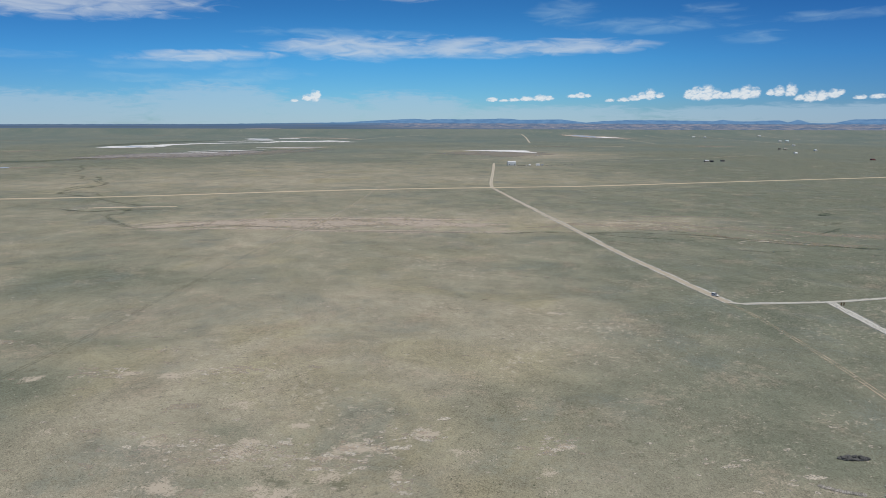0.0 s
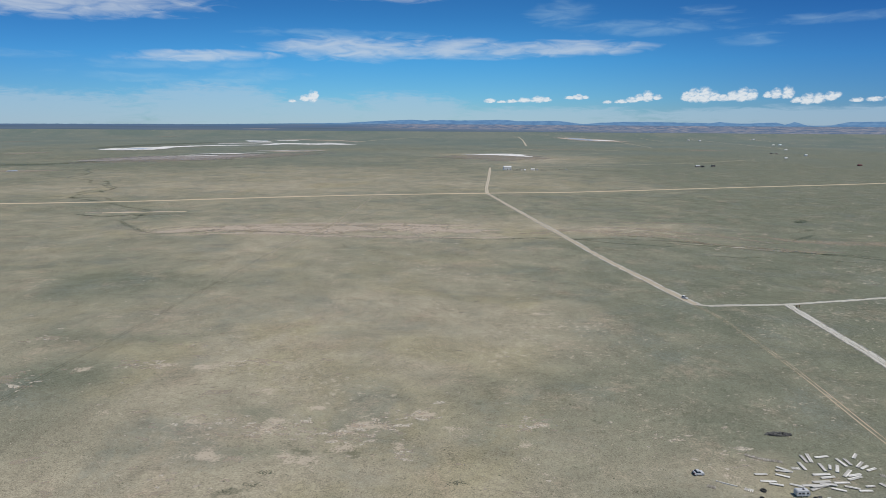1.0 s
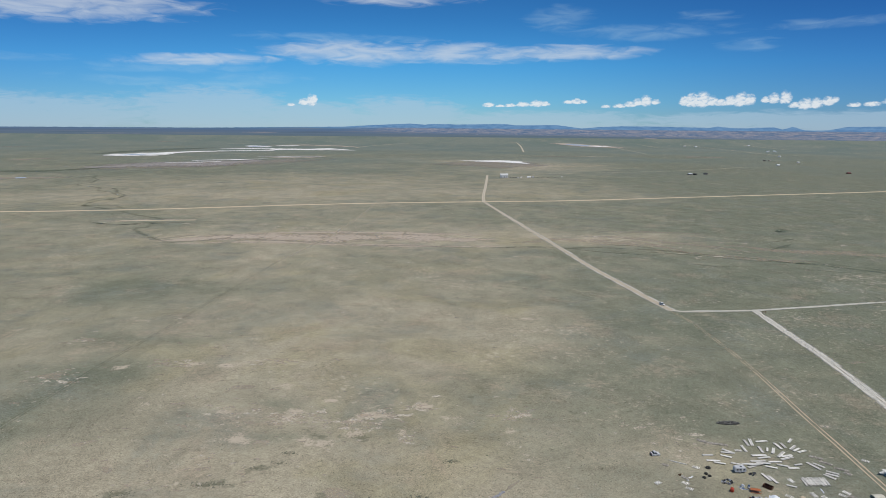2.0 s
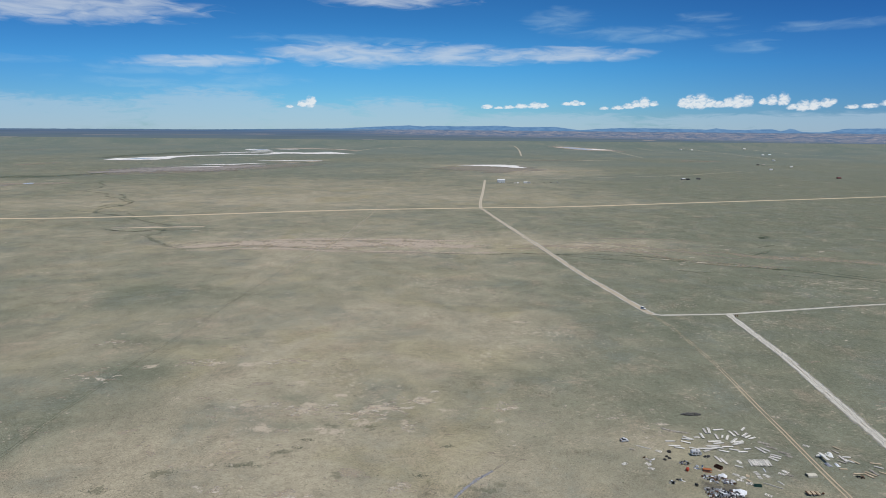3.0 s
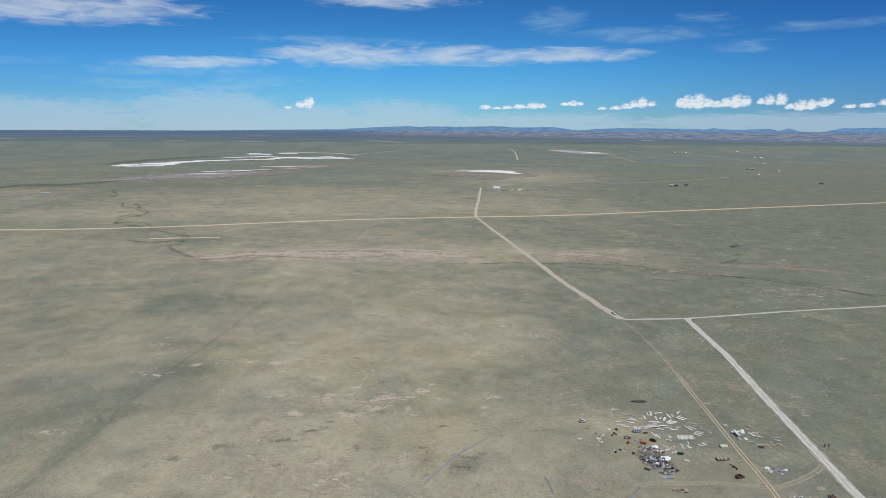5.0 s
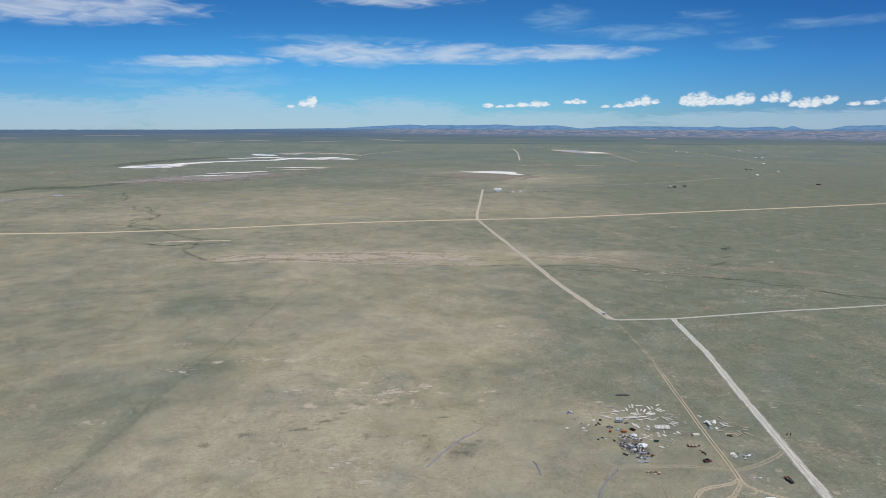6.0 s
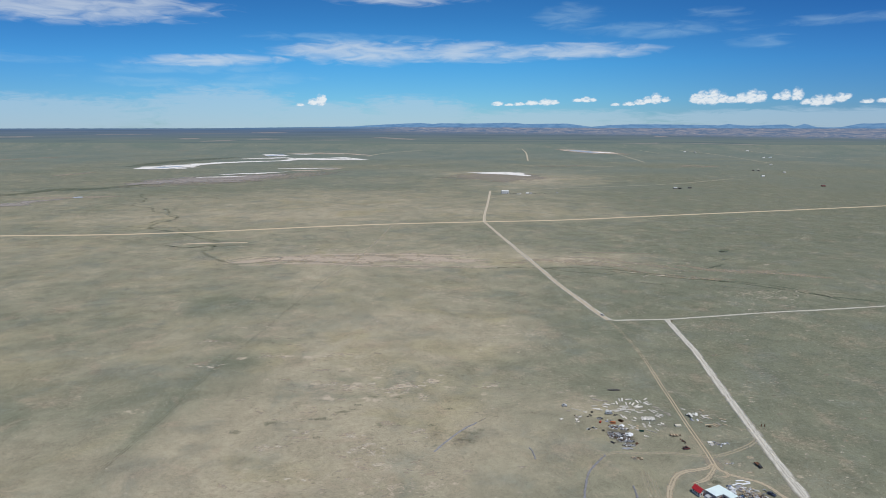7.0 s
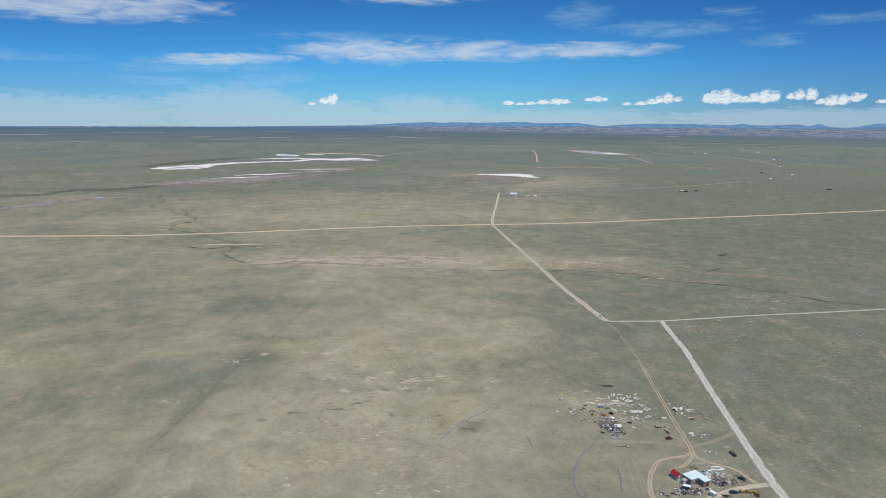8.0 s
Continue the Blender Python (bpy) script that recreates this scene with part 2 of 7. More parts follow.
def prairie_material():
    mat, k, shader, at = surface("prairie_soil_and_grass", 0.95, 0.1)
    green, bare, dark, sagebrush = [k.add("ShaderNodeAttribute", attribute_name=a).outputs["Fac"] for a in ("green", "bare", "dark", "sagebrush")]

    def turned(angle, shift):
        """The ground plan turned, so that no grain lines up with another."""
        node = k.add("ShaderNodeMapping")
        node.inputs["Rotation"].default_value = (0.0, 0.0, radians(angle))
        node.inputs["Location"].default_value = (shift, -shift, shift * 0.3)
        k.link(at, node.inputs["Vector"])
        return node.outputs[0]

    def off(value, gain):
        return k.math("MULTIPLY", k.math("SUBTRACT", value, 0.5), gain)

    def total(first, *others):
        for v in others:
            first = k.math("ADD", first, v)
        return first

    a1, a2, a3, a4 = turned(27, 11.3), turned(-38, 83.1), turned(61, 37.7), turned(-13, 151.9)
    huge = k.noise(a1, 0.0035, 5.0, 0.55, 0.5)
    wide = k.noise(a2, 0.016, 7.0, 0.60, 0.3)
    mid = k.noise(a3, 0.055, 8.0, 0.66, 0.4)
    clump = k.noise(a4, 0.42, 5.0, 0.70)
    tuft = k.noise(a1, 1.5, 4.0, 0.75)
    grit = k.noise(a2, 4.5, 2.0, 0.7)
    # grey-green grass against dry straw-coloured ground, the borders grained by single tufts
    lush = total(off(huge, 1.2), off(wide, 1.5), off(clump, 0.6), off(tuft, 0.75), green)
    col = k.mix(k.span(lush, -0.75, 0.75), (0.366, 0.322, 0.230), (0.176, 0.184, 0.130))
    # straw, grey-blue sage and pinkish soil casts
    straw = total(k.noise(a3, 0.011, 6.0, 0.62, 0.8), off(clump, 0.16), off(tuft, 0.14))
    col = k.mix(k.math("MULTIPLY", k.span(straw, 0.49, 0.66), k.span(lush, 0.35, -0.35, 0.10, 0.55)), col, (0.305, 0.268, 0.160))
    sage_blue = total(k.noise(a4, 0.020, 7.0, 0.66, 0.4), off(clump, 0.30), off(tuft, 0.35))
    col = k.mix(k.math("MULTIPLY", k.span(sage_blue, 0.48, 0.70), 0.55), col, (0.176, 0.190, 0.158))
    pink = total(k.noise(a1, 0.034, 8.0, 0.70, 0.5), off(clump, 0.40), off(tuft, 0.45))
    col = k.mix(k.math("MULTIPLY", k.span(pink, 0.53, 0.70), 0.40), col, (0.395, 0.302, 0.222))
    # uneven cover: patches, clumps, tufts, grit
    shade = total(k.span(mid, 0.30, 0.70, 0.83, 1.19, smooth=False), off(clump, 1.0), off(tuft, 2.00), off(grit, 1.30))
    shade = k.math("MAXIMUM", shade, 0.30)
    col = k.mix(1.0, col, k.xyz(shade, shade, shade), "MULTIPLY")
    # farther out: distance haze painted into the ground as a blue-green base colour
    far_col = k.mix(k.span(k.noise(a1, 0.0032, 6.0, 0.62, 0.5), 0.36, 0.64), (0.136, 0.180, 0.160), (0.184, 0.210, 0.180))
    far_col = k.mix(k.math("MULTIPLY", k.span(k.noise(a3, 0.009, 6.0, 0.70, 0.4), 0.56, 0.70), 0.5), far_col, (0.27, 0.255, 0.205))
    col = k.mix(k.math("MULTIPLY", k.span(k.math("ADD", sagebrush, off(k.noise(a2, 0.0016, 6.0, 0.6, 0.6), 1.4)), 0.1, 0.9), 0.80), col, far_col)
    # denser shrubs
    thick = k.math("ADD", off(k.noise(a2, 0.16, 7.0, 0.70, 0.2), 2.6), dark)
    col = k.mix(k.math("MULTIPLY", k.span(thick, 0.34, 0.56), 0.50), col, (0.098, 0.106, 0.068))
    sage = k.noise(a3, 0.85, 5.0, 0.72)
    col = k.mix(k.math("MULTIPLY", k.span(sage, 0.61, 0.66), 0.46), col, (0.092, 0.096, 0.066))
    # blown-out bare spots and pale crust
    open_soil = total(off(k.noise(a4, 0.11, 8.0, 0.74, 0.3), 3.6), off(tuft, 1.8), bare)
    col = k.mix(k.math("MULTIPLY", k.span(open_soil, 0.50, 0.88), 0.80), col, k.mix(wide, (0.56, 0.455, 0.345), (0.50, 0.43, 0.335)))
    crust = k.math("ADD", off(k.noise(a2, 0.33, 6.0, 0.75, 0.2), 2.2), off(wide, -1.3))
    col = k.mix(k.math("MULTIPLY", k.span(crust, 0.32, 0.44), 0.62), col, (0.53, 0.455, 0.35))
    k.link(col, shader.inputs["Base Color"])
    bumped(k, shader, k.math("ADD", clump, k.math("MULTIPLY", tuft, 0.6)), 0.6, 0.35)
    return mat


def track_material(name, colour, dark, edge_low=0.15, edge_high=0.75, grain=0.35, hide=1.0, rutted=0.0, streaky=0.0, margin=None, size=1.0):
    """Bare earth of a road whose margins fray into the grass: cover is a vertex value, 1 on the driven part;
    along and across run in metres down the road and over it, for streaks drawn out by wheels and blades."""
    mat, k, shader, at = surface(name, 0.95, 0.1)
    cover = k.add("ShaderNodeAttribute", attribute_name="cover").outputs["Fac"]
    big, small = k.noise(at, 0.12 * size, 6.0, 0.65, 0.6), k.noise(at, 0.9 * size, 6.0, 0.7)
    if streaky:
        along, across = [k.add("ShaderNodeAttribute", attribute_name=a).outputs["Fac"] for a in ("along", "across")]
        drawn = k.noise(k.xyz(k.math("MULTIPLY", along, 0.07), k.math("MULTIPLY", across, 1.5), 0.0), 1.0, 5.0, 0.68, 0.3)
        small = k.math("ADD", k.math("MULTIPLY", small, 1.0 - streaky), k.math("MULTIPLY", drawn, streaky))
    col = k.mix(k.math("MULTIPLY", k.span(big, 0.40, 0.68), 0.7), colour, dark)
    col = k.mix(k.math("MULTIPLY", k.span(small, 0.45, 0.75), 0.4), col, tuple(c * 1.18 for c in colour))
    if rutted:
        crown = k.math("ADD", cover, k.math("MULTIPLY", k.math("SUBTRACT", small, 0.5), 0.5))
        col = k.mix(k.math("MULTIPLY", k.span(crown, 1.10, 0.80), rutted), col, tuple(c * 0.62 for c in dark))
    if margin:
        col = k.mix(k.math("MULTIPLY", k.span(cover, 0.92, 0.55), k.span(small, 0.38, 0.56)), col, margin)
    k.link(col, shader.inputs["Base Color"])
    bumped(k, shader, small, 0.4, 0.08)
    ragged = k.math("ADD", cover, k.math("MULTIPLY", k.math("SUBTRACT", k.math("ADD", big, small), 1.0), grain * 2.0))
    alpha = k.math("MULTIPLY", k.span(ragged, edge_low, edge_high), hide)
    shader.inputs["Alpha"].default_value = 1.0
    k.link(alpha, shader.inputs["Alpha"])
    return mat


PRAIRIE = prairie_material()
GRAVEL = track_material("tan_gravel_road", (0.62, 0.505, 0.355), (0.50, 0.41, 0.29), -0.15, 0.45, 0.25)
PALE_DIRT = track_material("pale_grey_dirt_road", (0.56, 0.49, 0.375), (0.42, 0.365, 0.275), 0.05, 0.65, 0.45, 1.0, 0.25)
ROUGH_DIRT = track_material("rough_scraped_dirt", (0.62, 0.58, 0.50), (0.43, 0.40, 0.335), 0.0, 0.95, 0.85, 1.0, 0.35, 0.45)
TAN_DIRT = track_material("tan_dirt_with_pale_margins", (0.47, 0.395, 0.295), (0.40, 0.34, 0.255), 0.0, 0.8, 0.55, 1.0, 0.25, 0.6, (0.64, 0.61, 0.53))
SPOIL = track_material("loose_white_road_spoil", (0.68, 0.65, 0.575), (0.50, 0.475, 0.41), 0.30, 0.95, 1.6, 0.9, 0.0, 0.6)
RUT = track_material("worn_wheel_track", (0.54, 0.445, 0.315), (0.44, 0.365, 0.26), 0.20, 1.0, 0.6, 0.9, 0.0, 0.6)
OLD_RUT = track_material("overgrown_wheel_track", (0.115, 0.128, 0.082), (0.28, 0.25, 0.18), 0.25, 1.1, 1.0, 0.24)
OVERGROWN = track_material("half_grown_wheel_track", (0.54, 0.47, 0.345), (0.46, 0.40, 0.29), 0.25, 1.2, 0.8, 0.50)
SHORE = track_material("tan_lake_shore", (0.56, 0.47, 0.39), (0.44, 0.37, 0.30), 0.1, 1.0, 1.4, 0.9, size=0.14)
FAINT_RUT = track_material("faint_wheel_track", (0.50, 0.42, 0.305), (0.41, 0.345, 0.25), 0.05, 1.15, 0.9, 0.9)
SALT = track_material("white_salt_crust", (0.84, 0.81, 0.77), (0.62, 0.58, 0.53), 0.25, 0.80, 1.5, size=0.13)
MUD = track_material("grey_pink_playa_mud", (0.36, 0.315, 0.262), (0.27, 0.245, 0.205), 0.15, 1.3, 1.8, 0.62, size=0.12)
LILAC = track_material("lilac_grey_mud", (0.40, 0.36, 0.335), (0.31, 0.28, 0.255), 0.15, 1.2, 1.6, 0.75, size=0.12)
BARE = track_material("pale_bare_soil", (0.42, 0.36, 0.275), (0.32, 0.28, 0.215), 0.30, 1.3, 1.4, 0.55)
FAR_BARE = track_material("pale_bare_soil_of_the_far_plain", (0.45, 0.385, 0.30), (0.34, 0.295, 0.23), 0.25, 1.2, 1.8, 0.6, size=0.12)
THIN_SOIL = track_material("thinly_grown_pinkish_soil", (0.46, 0.38, 0.29), (0.36, 0.30, 0.23), 0.20, 1.6, 2.6, 0.55, size=0.5)
STREAK = track_material("pale_pink_eroded_soil", (0.55, 0.455, 0.36), (0.40, 0.335, 0.26), 0.30, 1.05, 2.6, 0.85, size=0.4)
DRAW = track_material("damp_green_draw", (0.086, 0.120, 0.080), (0.072, 0.098, 0.068), 0.25, 1.3, 1.8, 0.34, size=0.4)
STAIN = track_material("oily_trampled_soil", (0.17, 0.155, 0.125), (0.22, 0.20, 0.155), 0.2, 1.2, 0.9, 0.6)
TRAMPLED = track_material("brown_trampled_soil", (0.175, 0.150, 0.115), (0.23, 0.20, 0.155), 0.0, 1.9, 0.9, 0.36)
SCORCH = track_material("burnt_ground", (0.10, 0.095, 0.085), (0.16, 0.15, 0.125), 0.2, 1.1, 1.0, 0.45)


def water_material():
    mat, k, shader, at = surface("shallow_water", 0.3, 0.4)
    k.link(k.mix(k.noise(at, 0.02), (0.36, 0.40, 0.44), (0.46, 0.49, 0.51)), shader.inputs["Base Color"])
    return mat


WATER = water_material()

# ---------------------------------------------------------------- helpers for meshes
MID = Vector((1.664, -134.49, 136.13))
FLAT, FADE = 4000.0, 800.0


def land(x, y, z=0.0):
    """A place on the plain. Beyond four kilometres the land climbs gently to the rim of the basin."""
    d = y - MID.y
    if d <= FLAT:
        return Vector((x, y, z))
    s = (FLAT + FADE * (d - FLAT) / (d - FLAT + FADE)) / d
    return Vector((MID.x + (x - MID.x) * s, MID.y + d * s, MID.z * (1 - s) + z * s))


def mesh_of(name, verts, faces, material, values=None, smooth=False):
    me = bpy.data.meshes.new(name)
    me.from_pydata([tuple(v) for v in verts], [], faces)
    if smooth:
        me.polygons.foreach_set("use_smooth", [True] * len(me.polygons))
    for key, column in (values or {}).items():
        attr = me.attributes.new(key, "FLOAT", "POINT")
        attr.data.foreach_set("value", np.asarray(column, np.float32))
    me.materials.append(material)
    me.update()
    return me


def thing_of(name, me, label, category, kind="", group=""):
    return tagged(new(name, me), label, category, group, kind)


# ---------------------------------------------------------------- the prairie
def steps(core_a, core_b, step, low, high, growth):
    a = [core_a - 0.0]
    gap = step
    while a[-1] > low:
        gap *= growth
        a.append(a[-1] - gap)
    b, gap = [core_b], step
    while b[-1] < high:
        gap *= growth
        b.append(b[-1] + gap)
    return np.r_[a[::-1], np.arange(core_a + step, core_b - step / 2, step), b]


def blob(X, Y, spots):
    """Soft ellipses (x, y, half length, half width, turn in degrees, weight), summed over the plan."""
    out = np.zeros_like(X)
    for x, y, a, b, turn, weight in spots:
        c, s = math.cos(radians(turn)), math.sin(radians(turn))
        u, v = (X - x) * c + (Y - y) * s, -(X - x) * s + (Y - y) * c
        out += weight * np.exp(-((u / a) ** 2 + (v / b) ** 2))
    return out


# x, y, half length, half width, turn, weight
GREEN_NEAR = [
    (430, 330, 140, 140, 0, 0.15), (-170, 120, 110, 8, 89, 0.48), (-120, 330, 90, 60, 60, 0.15), (-150, 235, 60, 25, 60, 0.22), (190, 130, 60, 90, 0, 0.22), (160, 20, 60, 60, 0, 0.25), (-190, 130, 70, 70, 0, 0.35),
    (100, 130, 80, 100, 0, 0.36), (95, 230, 60, 70, 0, 0.22), (30, 160, 50, 50, 0, 0.12), (330, 620, 260, 120, 10, 0.35), (480, 440, 260, 140, 0, 0.65), (290, 190, 110, 180, 0, 0.7), (260, 320, 150, 80, 0, 0.55),
]
GREEN_FAR = [(800, 900, 500, 500, 0, 0.7), (900, 1350, 600, 500, 0, 0.5), (1700, 1400, 700, 800, 0, 0.6), (1300, 2200, 700, 700, 0, 0.5), (-900, 1550, 420, 60, 5, 0.9), (-300, 700, 160, 60, 0, 0.3)]
GREEN_HOLLOWS = [(-146, 209, 24, 16, 10, 0.5), (-132, 258, 24, 10, 8, 0.4), (-65, 177, 10, 7, 0, 0.55), (-57, 150, 14, 4.5, 0, 0.5), (-99, 150, 13, 5, 0, 0.35), (-222, 376, 50, 22, 0, 0.5), (-234, 336, 20, 22, 0, 0.4),
                 (-76, 214, 9, 12, 0, 0.45), (-178, 262, 20, 14, 0, 0.4), (23, 205, 32, 18, 0, 0.25), (129, 298, 46, 28, 0, 0.2)]
DRY_NEAR = [
    (-120, 60, 110, 50, 0, -0.45), (-110, 250, 110, 90, 0, -0.40), (60, 320, 60, 60, 0, -0.2), (-50, 95, 110, 55, 0, -0.75), (0, 190, 80, 90, 0, -0.28), (-110, 110, 50, 60, 0, -0.4), (60, 110, 60, 50, 0, -0.3),
    (140, 100, 45, 32, 0, -0.1), (135, 45, 30, 24, 0, -0.15), (-170, 230, 60, 40, 0, -0.3), (-60, 300, 90, 60, 0, -0.35), (-140, 420, 40, 30, 0, -0.4), (88, 138, 24, 13, 0, -0.6), 
]
DRY_FAR = [(-40, 590, 260, 45, 0, -0.8), (180, 590, 110, 60, -20, -0.6), (-180, 480, 120, 40, 0, -0.3), (200, 1080, 300, 120, 0, -0.6), (-350, 1000, 300, 120, 0, -0.65), (-100, 1300, 500, 200, 0, -0.4), (-200, 720, 200, 60, 0, -0.3),
           (300, 2250, 500, 200, 0, -0.6), (300, 1850, 220, 300, 0, -0.9)]
BARE_WIDE = [
    (-80, 225, 30, 9, 0, 0.30), (-95, 150, 34, 20, 0, 0.15), (-40, 140, 24, 14, 0, 0.18), (0, 168, 34, 20, 0, 0.18), (75, 165, 26, 10, 0, 0.10), (330, 420, 55, 16, 0, 0.45), (290, 380, 34, 9, 0, 0.45),
    (-60, 590, 260, 18, 2, 0.50), (190, 590, 75, 28, -25, 0.40), (-140, 655, 130, 16, 0, 0.35), (-60, 60, 70, 34, 0, 0.22), (-10, 45, 44, 28, 0, 0.22), (86, 138, 22, 11, 0, 0.30), (250, 1850, 170, 260, 0, 0.75), (420, 2000, 200, 120, 0, 0.5),
]
BARE_WEST = [(-121, 224, 9, 4, 5, 0.85), (-102, 222, 7, 3.5, 0, 0.7), (-110, 247, 6, 4, 0, 0.7), (-69, 198, 7, 4, 0, 0.7), (-58, 165, 7, 3.6, 15, 1.0), (-55, 172, 6, 3, 10, 0.9), (-49, 180, 4, 3, 0, 0.7), (-42, 183, 7, 1.6, 5, 0.7),
             (-150, 218, 5, 4, 0, 0.8), (-120, 178, 6, 3.4, 0, 0.7), (-83, 170, 6, 3.5, 0, 0.8), (-72, 147, 11, 3.2, 0, 0.8), (-97, 261, 10, 4, 0, 0.6), (-174, 295, 16, 4, 0, 0.5)]
BARE_EAST = [(-31, 162, 6.5, 2.2, -6, 1.0), (-28, 169, 5.6, 3.6, 0, 0.8), (-23, 168, 4, 3.5, 0, 0.9), (-14, 178, 4, 3.8, 0, 0.7), (-5, 177, 3.4, 2.6, 0, 0.8), (-12, 152, 2.2, 3.6, 0, 0.8), (-45, 147, 9, 3.2, 0, 0.7), (-30, 153, 6, 2.6, 0, 0.7),
             (-12, 205, 4, 3.4, 0, 0.6), (-27, 228, 5, 3.2, 0, 0.6), (30, 155, 6, 2.6, 0, 0.6), (36, 170, 4.4, 1.8, 0, 0.8), (58, 302, 7, 3.4, 0, 0.9), (6, 167, 6.5, 2.4, 0, 0.6)]
DARK_SPOTS = [(-72, 118, 14, 3.5, 0, 0.4), (-60, 128, 5, 3, 0, 0.6), (-100, 112, 6, 3, 0, 0.6), (14, 98, 22, 16, 40, 0.35), (-118, 100, 5, 3, 0, 0.7), (-36, 150, 25, 6, 0, 0.35),
              (85, 180, 60, 30, 0, 0.18), (520, 740, 340, 160, 0, 0.26), (330, 200, 90, 150, 0, 0.20), (1200, 1600, 700, 600, 0, 0.20), (900, 950, 420, 300, 0, 0.22), (1700, 1300, 700, 700, 0, 0.28), (-35, 110, 5, 2.5, 0, 0.7)]


def build_ground():
    xs, ys = steps(-260.0, 400.0, 2.5, -12000.0, 12000.0, 1.07), steps(-110.0, 420.0, 2.5, -6000.0, 7600.0, 1.035)
    X, Y = np.meshgrid(xs, ys)
    D = Y - MID.y
    over = np.maximum(D - FLAT, 0.0)
    S = np.where(D > FLAT, (FLAT + FADE * over / (over + FADE)) / np.maximum(D, 1.0), 1.0)
    P = np.stack([MID.x + (X - MID.x) * S, MID.y + D * S, MID.z * (1 - S)], -1).reshape(-1, 3)
    w, h = len(xs), len(ys)
    i = (np.arange(h - 1)[:, None] * w + np.arange(w - 1)[None]).ravel()
    faces = np.stack([i, i + 1, i + w + 1, i + w], 1)
    green = sum(blob(X, Y, q) for q in (GREEN_NEAR, GREEN_FAR, GREEN_HOLLOWS, DRY_NEAR, DRY_FAR)) + 0.45 * np.clip((Y - 500) / 1500, 0, 1)
    # the last value grows with distance and sets the painted haze
    me = mesh_of("ground", P, faces.tolist(), PRAIRIE, {"green": green.ravel(), "bare": (sum(blob(X, Y, q) for q in (BARE_WIDE, BARE_WEST, BARE_EAST)) - 0.25 * np.clip((Y - 900) / 800, 0, 1)).ravel(),
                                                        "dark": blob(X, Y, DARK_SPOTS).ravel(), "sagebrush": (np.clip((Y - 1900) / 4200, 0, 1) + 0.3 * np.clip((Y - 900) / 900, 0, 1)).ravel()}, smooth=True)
    thing_of("ground", me, "flat semi-arid prairie with sparse grey-green grass and bare soil", "prairie ground", "structure")


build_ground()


# ---------------------------------------------------------------- roads and tracks
def smooth_line(points, step):
    """A Catmull-Rom line through plan points, cut into even steps."""
    p = [Vector((x, y)) for x, y in points]
    p = [2 * p[0] - p[1], *p, 2 * p[-1] - p[-2]]
    out = []
    for a, b, c, d in zip(p, p[1:], p[2:], p[3:]):
        count = max(1, round((c - b).length / step))
        for j in range(count):
            t = j / count
            out.append(0.5 * (2 * b + (c - a) * t + (2 * a - 5 * b + 4 * c - d) * t * t + (3 * b - a - 3 * c + d) * t ** 3))
    return [*out, p[-2]]


def ribbon(points, bands, step, lift, wander=0.0):
    """Vertices, faces and cover of a strip along a line. bands: offsets across it with the cover there."""
    line = smooth_line(points, step)
    verts, cover, faces, along, across = [], [], [], [], []
    m, gone = len(bands), 0.0
    for j, q in enumerate(line):
        gone += (q - line[j - 1]).length if j else 0.0
        t = (line[min(j + 1, len(line) - 1)] - line[max(j - 1, 0)]).normalized()
        side = Vector((t.y, -t.x))
        shift = wander * noise.noise(Vector((q.x * 0.02, q.y * 0.02, 1.7)))
        for off, c in bands:
            w = q + side * (off * (1 + 0.16 * noise.noise(Vector((q.x * 0.035, q.y * 0.035, off)))) + shift)
            verts.append(land(w.x, w.y, lift))
            cover.append(c)
            along.append(gone)
            across.append(off)
        if j:
            faces += [((j - 1) * m + i, (j - 1) * m + i + 1, j * m + i + 1, j * m + i) for i in range(m - 1)]
    return verts, faces, {"cover": cover, "along": along, "across": across}


def road(name, points, width, material, label, category="dirt road", lift=0.10, step=6.0, margin=0.6, wander=0.0):
    e = width / 2
    v, f, c = ribbon(points, [(-e * (1 + margin), 0), (-e, 0.70), (-e * 0.75, 0.95), (-e * 0.42, 1.25), (-e * 0.18, 0.80), (e * 0.18, 0.80), (e * 0.42, 1.25), (e * 0.75, 0.95), (e, 0.70), (e * (1 + margin), 0)], step, lift, wander)
    return thing_of(name, mesh_of(name, v, f, material, c), label, category, "structure")


def two_track(name, points, material, label, gauge=1.7, rut=0.62, lift=0.06, step=3.0, middle=0.3, thin=None):
    g = gauge / 2
    v, f, c = ribbon(points, [(-g - rut * 1.2, 0), (-g - rut * 0.35, 1.1), (-g + rut * 0.35, 1.1), (-g + rut * 1.1, middle), (g - rut * 1.1, middle), (g - rut * 0.35, 1.1), (g + rut * 0.35, 1.1), (g + rut * 1.2, 0)], step, lift, 0.8)
    if thin:
        c["cover"] = [w * min(1.0, max(thin[2], 1 - (p.y - thin[0]) / (thin[1] - thin[0]) * (1 - thin[2]))) for w, p in zip(c["cover"], v)]
    return thing_of(name, mesh_of(name, v, f, material, c), label, "wheel track", "structure")


road("road_section", [(-2600, 640), (-1600, 690), (-1000, 740), (-759, 755), (-576, 770), (-487, 786), (-398, 808), (-307, 838), (-213, 870), (-96, 902), (72, 934), (223, 961), (462, 1036), (730, 1119), (990, 1204), (1700, 1440), (2600, 1740)],
     8.5, GRAVEL, "straight tan gravel road across the prairie", "gravel road", 0.14, 12.0, 0.35)
road("road_north", [(72, 934), (78, 1030), (96, 1226), (122, 1530)], 5.0, PALE_DIRT, "pale dirt road to a white barn", "dirt road", 0.18, 10.0, 0.5)
